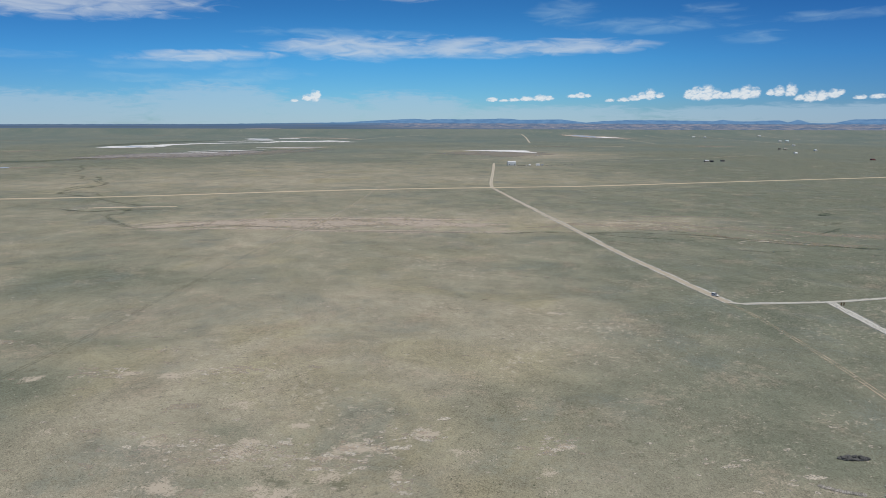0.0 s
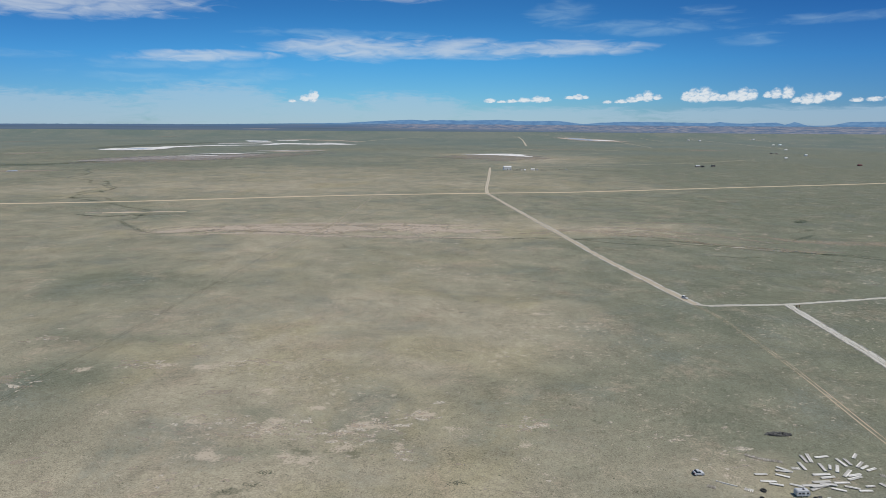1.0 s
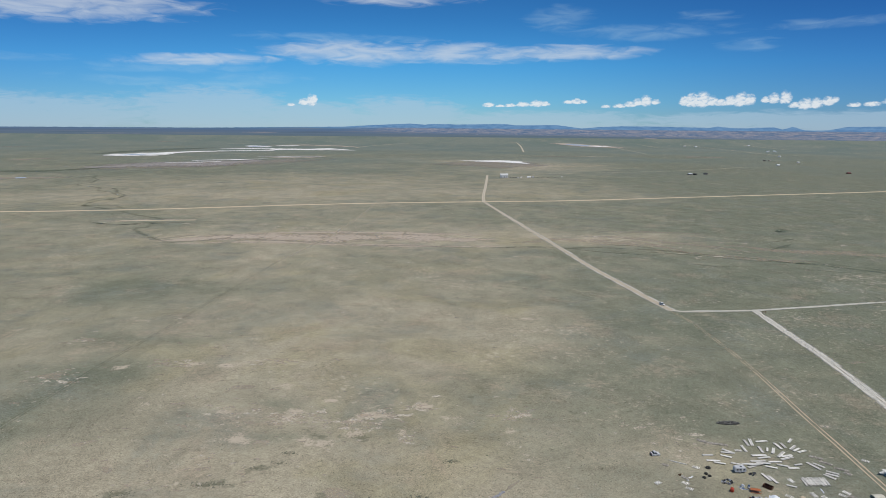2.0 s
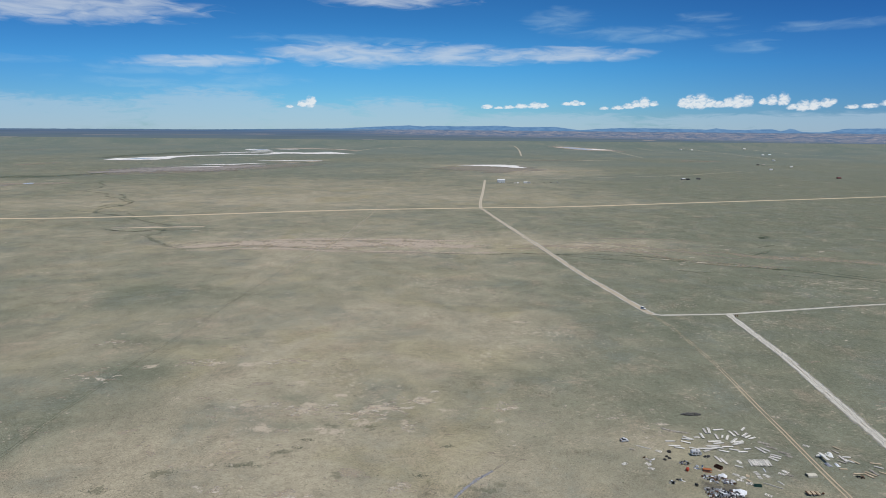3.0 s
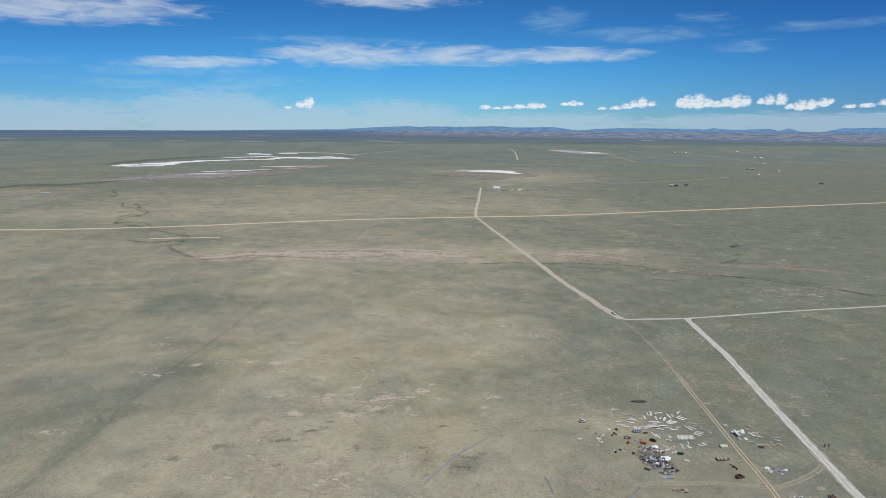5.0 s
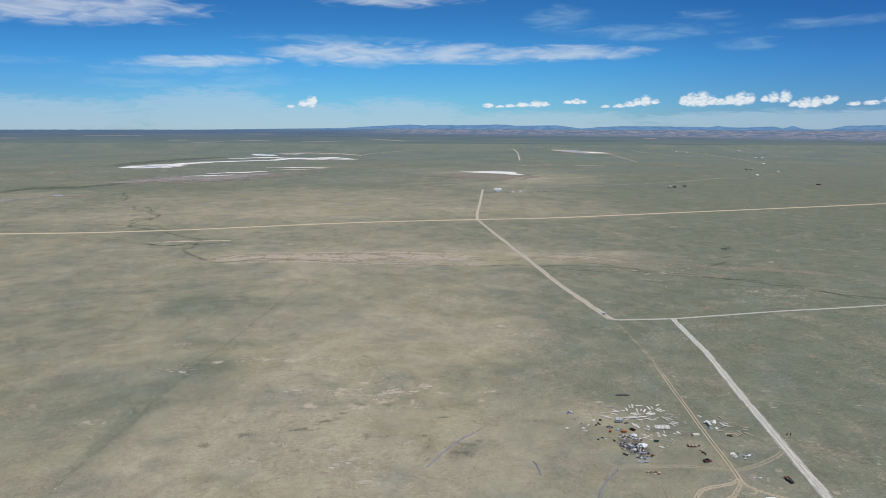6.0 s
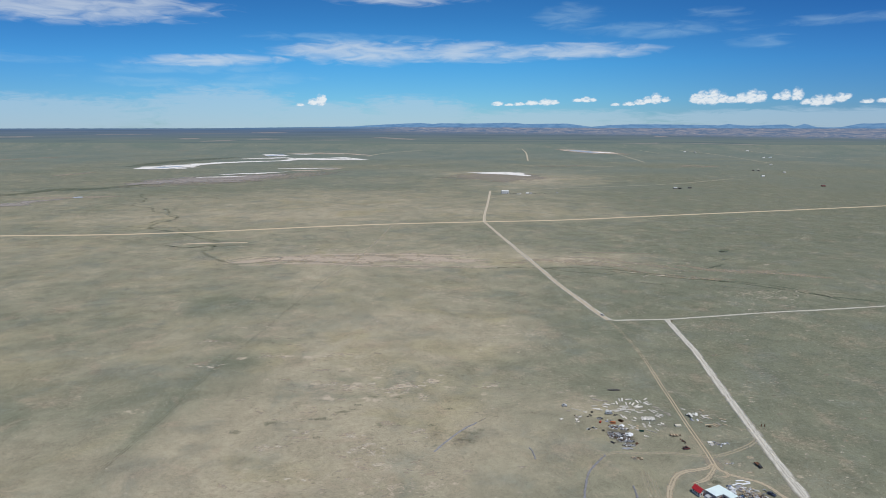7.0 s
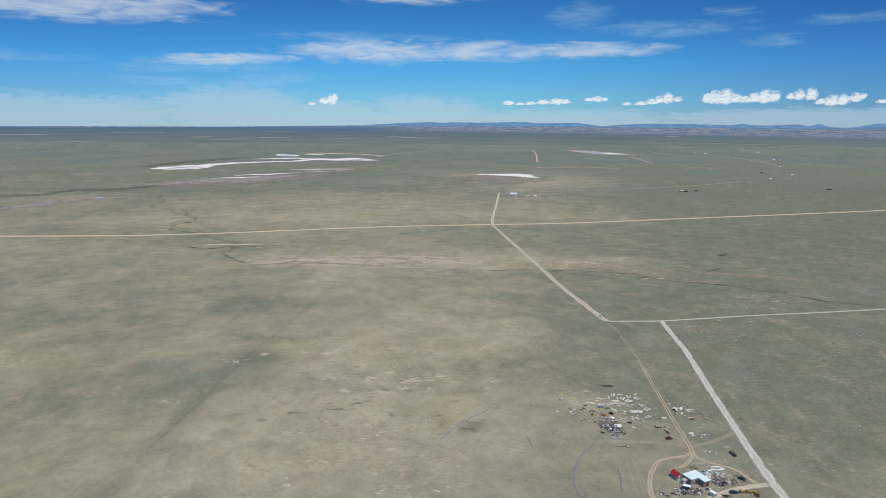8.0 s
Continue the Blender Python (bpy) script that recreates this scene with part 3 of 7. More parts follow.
CROSSROADS_WAY = [(72, 934), (88, 795), (104, 660), (118, 548), (128, 460), (140, 385), (147.5, 338), (151, 322)]
road("road_diagonal", CROSSROADS_WAY, 4.4, TAN_DIRT, "tan dirt road with pale margins running to a gravel crossroads", "dirt road", 0.12, 6.0, 0.7)
road("road_east", [(150, 323), (158, 319.5), (173, 321), (205, 323.5), (239, 331), (291, 343), (334, 352), (381, 360), (560, 398), (900, 470)], 2.5, ROUGH_DIRT, "pale grey dirt road along the pasture", "dirt road", 0.10, 6.0, 0.6)
road("road_scraped", [(205, 323), (202, 284), (199, 240), (193.5, 197), (188, 155), (183, 114), (178.5, 78), (175, 44), (174, 24), (172, -40), (168, -160), (160, -480), (150, -1200)], 4.1, ROUGH_DIRT, "wide scraped pale dirt road with loose spoil", "dirt road", 0.11, 4.0, 0.8)
SCRAPED = [(205, 321), (202, 284), (199, 240), (193.5, 197), (188, 155), (183, 114), (178.5, 78), (175, 44), (174, 24), (172, -40)]
DIAGONAL = CROSSROADS_WAY[1:]
EASTWARD = [(158, 319.5), (173, 321), (205, 323.5), (239, 331), (291, 343), (334, 352), (381, 360), (560, 398)]
for line, off, wide in ((SCRAPED, -1.6, 1.3), (SCRAPED, 1.5, 1.2), (SCRAPED, -0.1, 0.7), (DIAGONAL, -2.9, 0.7), (DIAGONAL, 2.1, 0.8), (EASTWARD, -1.3, 0.6), (EASTWARD, 1.3, 0.6)):
    v, f, c = ribbon(line, [(off - wide, 0), (off - wide * 0.3, 0.8), (off + wide * 0.3, 0.8), (off + wide, 0)], 4.0, 0.17, 0.8)
    thing_of("road_spoil", mesh_of("road_spoil", v, f, SPOIL, c), "ragged strip of loose pale spoil on a dirt road", "road spoil", "structure")
two_track("wheel_track_yard", [(150.5, 322), (153.2, 302), (154.4, 274), (154.6, 254), (154.0, 230), (152.8, 206), (150.2, 172), (147.7, 136), (146.3, 110), (144.9, 82), (143.5, 66)], RUT, "two-rut track worn through the grass to the yard", 1.7, 0.52, 0.07, 3.0, 0.12, (130, 260, 0.60))
road("wheel_track_loop", [(144, 69), (139, 65), (133, 63), (125, 61), (119, 56), (113, 46), (109, 35), (107, 24), (109, 12)], 2.6, FAINT_RUT, "worn tan loop track beside the house", "wheel track", 0.06, 3.0, 0.7, 0.8)
road("wheel_track_inner", [(144, 67), (139, 60), (135, 55), (130, 52), (126, 50)], 2.4, FAINT_RUT, "short worn track behind the house", "wheel track", 0.064, 2.0, 0.8, 0.5)
road("wheel_track_turn", [(144, 68), (144.5, 63), (146.5, 61), (147, 58.5), (145, 56.5), (143, 57)], 1.6, FAINT_RUT, "tight turn of a track behind the workshop", "wheel track", 0.067, 1.0, 0.6, 0.2)
road("wheel_track_east_loop", [(146, 60), (152, 56), (158, 53), (162, 48), (164, 42), (166, 36)], 2.2, FAINT_RUT, "faint curved track round the junk yard", "wheel track", 0.065, 3.0, 0.8, 0.5)
two_track("wheel_track_cross", [(86, 76), (96, 80), (106, 79), (123, 80), (135, 78), (146, 76.5), (160, 82), (174, 91), (182, 100)], OVERGROWN, "faint wheel track between the yard and the road", 1.7, 0.9, 0.062)
for q in ([(104, 62), (102, 44), (101, 26)], [(105.6, 61), (104, 44), (102.6, 26)], [(107, 54), (105.6, 37), (104.4, 24)]):
    two_track("wheel_track_fan", q, OVERGROWN, "pale thin wheel marks in the pasture", 1.5, 0.35, 0.058, 3.0, 0.0)
two_track("wheel_track_pasture", [(-171, 60), (-168, 96), (-166, 123), (-166, 160), (-163, 211), (-156, 269), (-148, 356), (-138, 460)], OLD_RUT, "faint old wheel track across the pasture", 1.6, 0.35, 0.055)
two_track("wheel_track_pasture", [(-138, 460), (-126, 530), (-115, 595), (-108, 690), (-101, 786), (-97, 895)], OVERGROWN, "pale wheel track to a gate at the gravel road", 1.6, 0.8, 0.075, 4.0, 0.4)
road("driveway", [(176, 37), (165, 35), (155, 32), (146, 28), (137, 23), (128, 14)], 3.0, PALE_DIRT, "pale dirt driveway into the yard", "driveway", 0.085, 3.0, 0.8)

for nm, pts, wide, mat, text in [
        ("road_far_north", [(644, 5320), (560, 4350), (432, 3202)], 8, PALE_DIRT, "distant straight dirt road"),
        ("road_far_lake", [(1168, 4247), (1090, 3600), (1017, 3058)], 6, PALE_DIRT, "distant dirt road beside a dry lake"),
        ("road_far_middle", [(1589, 5078), (1472, 4201)], 6, PALE_DIRT, "distant dirt road on the plain"),
        ("road_far_ranch", [(1946, 5139), (1800, 4000), (1644, 3032)], 6, PALE_DIRT, "distant dirt road past ranch houses"),
        ("road_far_east", [(2447, 5097), (2310, 4400), (2208, 3746), (2338, 3267)], 6, PALE_DIRT, "distant dirt road on the eastern plain"),
        ("road_far_crossing", [(-491, 3670), (-470, 3950), (-400, 4300), (-250, 4750), (-50, 5050)], 11, PALE_DIRT, "distant pale road leaving the salt flats"),
        ("road_far_line", [(370, 2708), (480, 2715), (585, 2731), (760, 2700)], 16, PALE_DIRT, "distant pale track across the plain"),
        ("road_far_bend", [(238, 1570), (420, 1640), (708, 1769), (998, 1986)], 4, PALE_DIRT, "faint far track behind the ranch buildings")]:
    road(nm, pts, wide, mat, text, "dirt road", 0.5, 40.0, 0.4)


# ---------------------------------------------------------------- salt flats, draws and bare ground
def patch(name, x, y, a, b, turn, material, label, category, lift, ragged=0.35, seed=0, rings=7, spokes=72, plateau=0.55, kind="structure", scale=1.0):
    """A low sheet with an uneven shore, thinning out towards its edge."""
    c, s = math.cos(radians(turn)), math.sin(radians(turn))
    verts, cover, faces = [land(x, y, lift)], [1.2], []
    for r in range(1, rings + 1):
        for j in range(spokes):
            th = 2 * math.pi * j / spokes
            wob = 1 + ragged * (noise.noise(Vector((math.cos(th) * 1.4 * scale, math.sin(th) * 1.4 * scale, seed * 3.1))) + 0.6 * noise.noise(Vector((math.cos(th) * 5 * scale, math.sin(th) * 5 * scale, seed * 1.7))))
            q = r / rings * wob
            u, v = a * q * math.cos(th), b * q * math.sin(th)
            verts.append(land(x + u * c - v * s, y + u * s + v * c, lift))
            cover.append(1.2 if r / rings <= plateau else 1.2 * (rings - r) / (rings * (1 - plateau)))
    for j in range(spokes):
        faces.append((0, 1 + j, 1 + (j + 1) % spokes))
    for r in range(rings - 1):
        for j in range(spokes):
            p, q = 1 + r * spokes, 1 + (r + 1) * spokes
            faces.append((p + j, q + j, q + (j + 1) % spokes, p + (j + 1) % spokes))
    return thing_of(name, mesh_of(name, verts, faces, material, {"cover": cover}), label, category, kind)


patch("playa_mud", 190, 2040, 190, 260, 0, MUD, "grey-brown mud margin of a dry pan", "dry lake bed", 0.6, 0.4, 4)
patch("playa_mud", -720, 1950, 190, 420, -40, MUD, "grey-pink mud flat with salt", "dry lake bed", 0.7, 0.35, 6)


def streak(name, points, width, material, label, category, lift, step, seed, power=0.6):
    """A lens-like strip that swells and thins along its line and tapers out at both ends."""
    line = smooth_line(points, step)
    verts, cover, faces = [], [], []
    for j, q in enumerate(line):
        t = (line[min(j + 1, len(line) - 1)] - line[max(j - 1, 0)]).normalized()
        side, s = Vector((t.y, -t.x)), j / (len(line) - 1)
        w = width / 2 * max(0.04, math.sin(math.pi * s)) ** power * (1 + 0.75 * noise.noise(Vector((s * 7, seed, 0.0))) + 0.35 * noise.noise(Vector((s * 23, seed, 4.0))))
        mid = q + side * (width * 0.35 * noise.noise(Vector((s * 5, seed, 9.0))))
        for off, c in ((-1.5, 0), (-1, 0.7), (-0.4, 1.1), (0.4, 1.1), (1, 0.7), (1.5, 0)):
            p = mid + side * (off * w)
            verts.append(land(p.x, p.y, lift))
            cover.append(c)
        if j:
            faces += [((j - 1) * 6 + i, (j - 1) * 6 + i + 1, j * 6 + i + 1, j * 6 + i) for i in range(5)]
    return thing_of(name, mesh_of(name, verts, faces, material, {"cover": cover}), label, category, "structure")


def pan(name, stations, material, label, category, lift, seed):
    """A bare sheet along stations (x, y, width across the line), its shores broken."""
    chord = (Vector(stations[-1][:2]) - Vector(stations[0][:2])).normalized()
    side, rows = Vector((chord.y, -chord.x)), []
    for a, b in zip(stations, stations[1:]):
        t = Vector((b[0] - a[0], b[1] - a[1])).normalized()
        spread = min(2.0, 1 / max(0.01, abs(t.dot(chord))))
        for j in range(8):
            s = j / 8
            rows.append((a[0] + (b[0] - a[0]) * s, a[1] + (b[1] - a[1]) * s, (a[2] + (b[2] - a[2]) * s * s * (3 - 2 * s)) / 2 * 0.88 * spread))
    rows.append((stations[-1][0], stations[-1][1], 1.0))
    rows = [(x, y, sum(r[2] for r in rows[max(0, j - 4):j + 5]) / len(rows[max(0, j - 4):j + 5])) for j, (x, y, w) in enumerate(rows)]
    verts, cover, faces = [], [], []
    for x, y, w in rows:
        for i, (off, c) in enumerate(((-1.5, 0), (-1, 0.7), (-0.4, 1.1), (0.4, 1.1), (1, 0.7), (1.5, 0))):
            o = off * w * (1 + 0.45 * noise.noise(Vector((x * 0.02, y * 0.02, seed + (off > 0) * 5))))
            verts.append(land(x + side.x * o, y + side.y * o, lift))
            cover.append(c)
    for j in range(len(rows) - 1):
        faces += [(j * 6 + i, j * 6 + i + 1, j * 6 + i + 7, j * 6 + i + 6) for i in range(5)]
    return thing_of(name, mesh_of(name, verts, faces, material, {"cover": cover}), label, category, "structure")


pan("salt_flat", [(-1313, 2426, 39), (-1277, 2438, 124), (-1255, 2470, 175), (-1207, 2534, 237), (-1187, 2640, 150), (-1178, 2753, 87), (-1108, 2907, 95), (-972, 3029, 75), (-857, 3098, 49), (-832, 3249, 87), (-799, 3316, 230), (-668, 3301, 140), (-503, 3261, 93), (-450, 3267, 30)],
    SALT, "long white salt pan across the plain", "salt flat", 1.2, 1.0)
pan("salt_flat", [(-1145, 3270, 37), (-1065, 3345, 80), (-985, 3409, 130), (-924, 3431, 46), (-839, 3279, 28)], SALT, "thin white salt crust strip", "salt flat", 1.25, 2.0)
pan("salt_flat", [(-708, 3393, 33), (-647, 3454, 125), (-553, 3380, 77), (-485, 3294, 18)], SALT, "short white salt crust strip beside a long pan", "salt flat", 1.3, 3.0)
pan("salt_flat", [(-1140, 3734, 90), (-1113, 3777, 310), (-1067, 3784, 350), (-1025, 3790, 110)], SALT, "salt rim of a small pale pool", "salt flat", 1.3, 3.3)
pan("playa_mud", [(-1067, 4000, 60), (-995, 4104, 120), (-908, 4156, 110), (-650, 4018, 80), (-496, 3794, 44)], SHORE, "tan far shore of the salt pans", "dry lake bed", 1.2, 3.5)
pan("salt_flat", [(-998, 3921, 52), (-955, 3928, 140), (-900, 4025, 48)], SALT, "distant thin salt patch", "salt flat", 1.3, 3.8)
pan("salt_flat", [(-867, 1952, 10), (-834, 1972, 28), (-769, 1991, 46), (-720, 2035, 14)], SALT, "white salt streak on a mud flat", "salt flat", 1.35, 4.0)
pan("salt_flat", [(-834, 2087, 10), (-793, 2125, 40), (-734, 2145, 60), (-685, 2204, 30), (-627, 2257, 10)], SALT, "tapering white salt streak on a mud flat", "salt flat", 1.35, 4.5)
pan("salt_flat", [(-717, 2453, 14), (-656, 2455, 30), (-621, 2463, 46), (-516, 2493, 44), (-470, 2496, 12)], SALT, "short white salt streak", "salt flat", 1.4, 5.0)
pan("playa_mud", [(-628, 2338, 20), (-582, 2343, 60), (-516, 2367, 40), (-451, 2473, 19)], SHORE, "tan mud rim beside a salt streak", "dry lake bed", 1.0, 5.5)
pan("playa_mud", [(-969, 1678, 30), (-945, 1710, 93), (-923, 1742, 124), (-883, 1821, 202), (-826, 1871, 286), (-739, 1902, 225), (-688, 1994, 168), (-612, 2137, 59)], LILAC, "lilac-grey bare mud flat beside salt streaks", "dry lake bed", 0.9, 5.8)
pan("draw", [(-1407, 2553, 18), (-1414, 2820, 122), (-1373, 3062, 163), (-1314, 3312, 166), (-1228, 3494, 49)], DRAW, "dark green belt behind a salt pan", "draw", 0.5, 6.2)
pan("salt_flat", [(83, 2240, 18), (136, 2239, 61), (202, 2230, 118), (244, 2205, 111), (273, 2123, 53), (302, 2085, 15)], SALT, "white salt crust of a dry pan", "salt flat", 1.0, 6.5)
for q, text in [([(-2516, 3151, 40), (-2396, 3136, 80), (-2349, 3205, 90), (-2300, 3277, 40)], "pale bare strip on the far plain"), ([(-2325, 3342, 38), (-2289, 3417, 80), (-2204, 3502, 50)], "small pale bare strip far off"),
                ([(397, 2711, 26), (474, 2698, 58), (585, 2731, 48), (671, 2741, 25)], "pale strip of soil behind a salt pan"), ([(1076, 2702, 22), (1124, 2769, 74), (1176, 2733, 72), (1249, 2689, 27)], "pale bare strip beside a far track"),
                ([(-1405, 2019, 22), (-1382, 2106, 64), (-1367, 2198, 21)], "pale flecked soil in green range"), ([(-2069, 4631, 40), (-2048, 4762, 100), (-1983, 4840, 60)], "distant pale streak of soil")]:
    pan("bare_ground", q, FAR_BARE, text, "bare soil", 0.7, q[0][0] * 0.01)
streak("bare_ground", [(-285, 560), (-220, 584), (-150, 588), (-60, 590), (60, 585)], 36, STREAK, "pale pink eroded streak in grass", "bare soil", 0.05, 5.0, 6.0)
streak("bare_ground", [(-260, 545), (-180, 560), (-110, 552), (-20, 542), (70, 545)], 12, STREAK, "narrow pale eroded streak in grass", "bare soil", 0.052, 5.0, 7.0)
streak("bare_ground", [(-200, 612), (-120, 622), (-20, 618), (60, 610)], 12, STREAK, "thin pale streak of soil", "bare soil", 0.054, 5.0, 8.0)
streak("bare_ground", [(150, 612), (200, 600), (260, 560), (310, 520)], 14, BARE, "pale eroded slope in grass", "bare soil", 0.05, 5.0, 9.0)
streak("bare_ground", [(180, 640), (240, 640), (300, 630)], 8, BARE, "faint pale streak on the prairie", "bare soil", 0.051, 5.0, 10.0)
streak("bare_ground", [(250, 500), (290, 488), (340, 482)], 9, BARE, "pale cut of a shallow draw", "bare soil", 0.051, 5.0, 11.0)
streak("bare_ground", [(-420, 690), (-370, 700), (-300, 712)], 10, STREAK, "pale bank beside a creek bed", "bare soil", 0.051, 5.0, 12.0)
streak("bare_ground", [(-1040, 1060), (-1011, 1099), (-989, 1142), (-973, 1197), (-960, 1256), (-930, 1295)], 60, LILAC, "pale flat along a creek", "bare soil", 0.4, 20.0, 13.0)
streak("draw", [(-1300, 1300), (-1197, 1356), (-1129, 1389), (-1089, 1499), (-997, 1540), (-952, 1651), (-880, 1840)], 62, DRAW, "broad green draw on the plain", "draw", 0.3, 20.0, 14.0)
patch("shallow_lake", -1222, 2520, 26, 75, -28, WATER, "pale shallow water on a salt pan", "water", 1.6, 0.3, 8)
patch("shallow_lake", -1085, 3780, 34, 110, -10, WATER, "small pale pool beside salt flats", "water", 1.7, 0.3, 9)
patch("playa_mud", 1060, 4680, 165, 720, 8, SHORE, "tan shore of a distant dry lake", "dry lake bed", 1.2, 0.3, 10)
patch("shallow_lake", 1040, 4720, 62, 330, 4, WATER, "distant pale blue pool in a dry lake", "water", 1.6, 0.4, 11)
patch("salt_flat", 1110, 4450, 80, 150, 8, SALT, "pale shore of a distant pool", "salt flat", 1.5, 0.4, 12)
patch("stock_pond", -915, 1322, 11, 16, 20, WATER, "small blue stock pond in green grass", "water", 0.6, 0.3, 13)
patch("bare_ground", -930, 1320, 130, 34, 10, FAR_BARE, "pale bare ground along a creek", "bare soil", 0.4, 0.5, 14)
patch("bare_ground", 1175, 2735, 85, 22, 0, FAR_BARE, "pale bare strip on the far plain", "bare soil", 0.6, 0.4, 15)
patch("bare_ground", -120, 590, 185, 34, 3, THIN_SOIL, "reddish bare streak of an eroded flat", "bare soil", 0.045, 0.5, 16)
road("creek_draw", [(-800, 1414), (-720, 1260), (-703, 1172), (-642, 1124), (-600, 1060), (-555, 1010), (-519, 972), (-520, 904), (-517, 850), (-481, 820), (-419, 775), (-379, 745), (-350, 720), (-345, 687), (-379, 664), (-413, 679)], 4.6, DRAW, "winding dark green dry creek bed", "creek bed", 0.055, 5.0, 1.4, 10)
for q in ([(-519, 972), (-556, 1036), (-584, 1080), (-606, 1107)], [(-541, 903), (-533, 940), (-504, 912)], [(-549, 1298), (-590, 1333), (-633, 1330), (-700, 1300)], [(-560, 860), (-520, 845), (-470, 850), (-430, 800)], [(-345, 690), (-330, 650), (-339, 633), (-298, 576), (-263, 552)]):
    road("creek_draw", q, 4, DRAW, "narrow dark green strand of a dry creek", "creek bed", 0.057, 5.0, 1.6, 8)
road("draw", [(-281, 548), (-220, 573), (-156, 568), (-115, 556), (-31, 543), (57, 535), (147, 543), (196, 535), (249, 509), (309, 480), (351, 451), (380, 428), (413, 405), (480, 360)], 3.0, DRAW, "shallow dark grassy draw", "draw", 0.06, 5.0, 1.8, 9)
for q, w in (([(173, 559), (194, 553), (213, 538)], 2.6), ([(202, 521), (240, 504), (276, 485), (307, 478), (353, 461), (386, 434), (410, 389)], 3.4), ([(222, 463), (239, 456), (257, 459)], 3.0), ([(51, 536), (111, 543), (158, 519), (204, 503)], 2.6),
             ([(356, 582), (368, 590), (384, 600)], 2.4), ([(406, 672), (400, 655), (390, 648)], 5.0), ([(300, 455), (330, 440), (352, 432)], 2.4)):
    road("draw", q, w, DRAW, "narrow dark grassy cut in eroded ground", "draw", 0.065, 4.0, 1.4, 4)
for q, w, seed in (([(76, 568), (124, 585), (190, 567), (223, 548), (238, 510)], 20, 3.0), ([(210, 535), (250, 512), (292, 490), (330, 470)], 13, 5.0), ([(290, 560), (340, 530), (400, 520), (460, 490)], 20, 19.0)):
    streak("bare_ground", q, w, THIN_SOIL, "pinkish eroded band in grass", "bare soil", 0.056, 5.0, seed)
road("draw", [(-413, 679), (-360, 668), (-300, 690), (-270, 700)], 4, DRAW, "short dark cut bank", "draw", 0.06, 6.0, 0.8, 3)
road("bank", [(-392, 694), (-350, 700), (-300, 708)], 3, GRAVEL, "short tan earth bank", "earth bank", 0.07, 6.0, 0.8, 2)
patch("shrub_thicket", 394, 652, 14, 5, 65, DRAW, "dark green thicket in a hollow", "shrubs", 0.06, 0.4, 21)
patch("draw_head", 345, 552, 26, 4, 40, DRAW, "dark green head of a draw", "draw", 0.06, 0.4, 22)

patch("stained_ground", -3, 97, 13, 8, 60, TRAMPLED, "dark trampled soil beside a rubble row", "bare soil", 0.04, 0.4, 51, 9, 60, 0.05)
patch("stained_ground", 13, 91, 15, 9, 40, TRAMPLED, "brown trampled soil below a rubble row", "bare soil", 0.04, 0.4, 52, 9, 60, 0.05)
for x, y, a, sd in ((166, 76, 2.6, 53), (159, 61, 1.8, 54), (152, 70, 2.4, 55)):
    patch("bare_ring", x, y, a, a * 0.8, 15, OVERGROWN, "small pale worn circle in grass", "bare soil", 0.05, 0.3, sd, 5, 28)

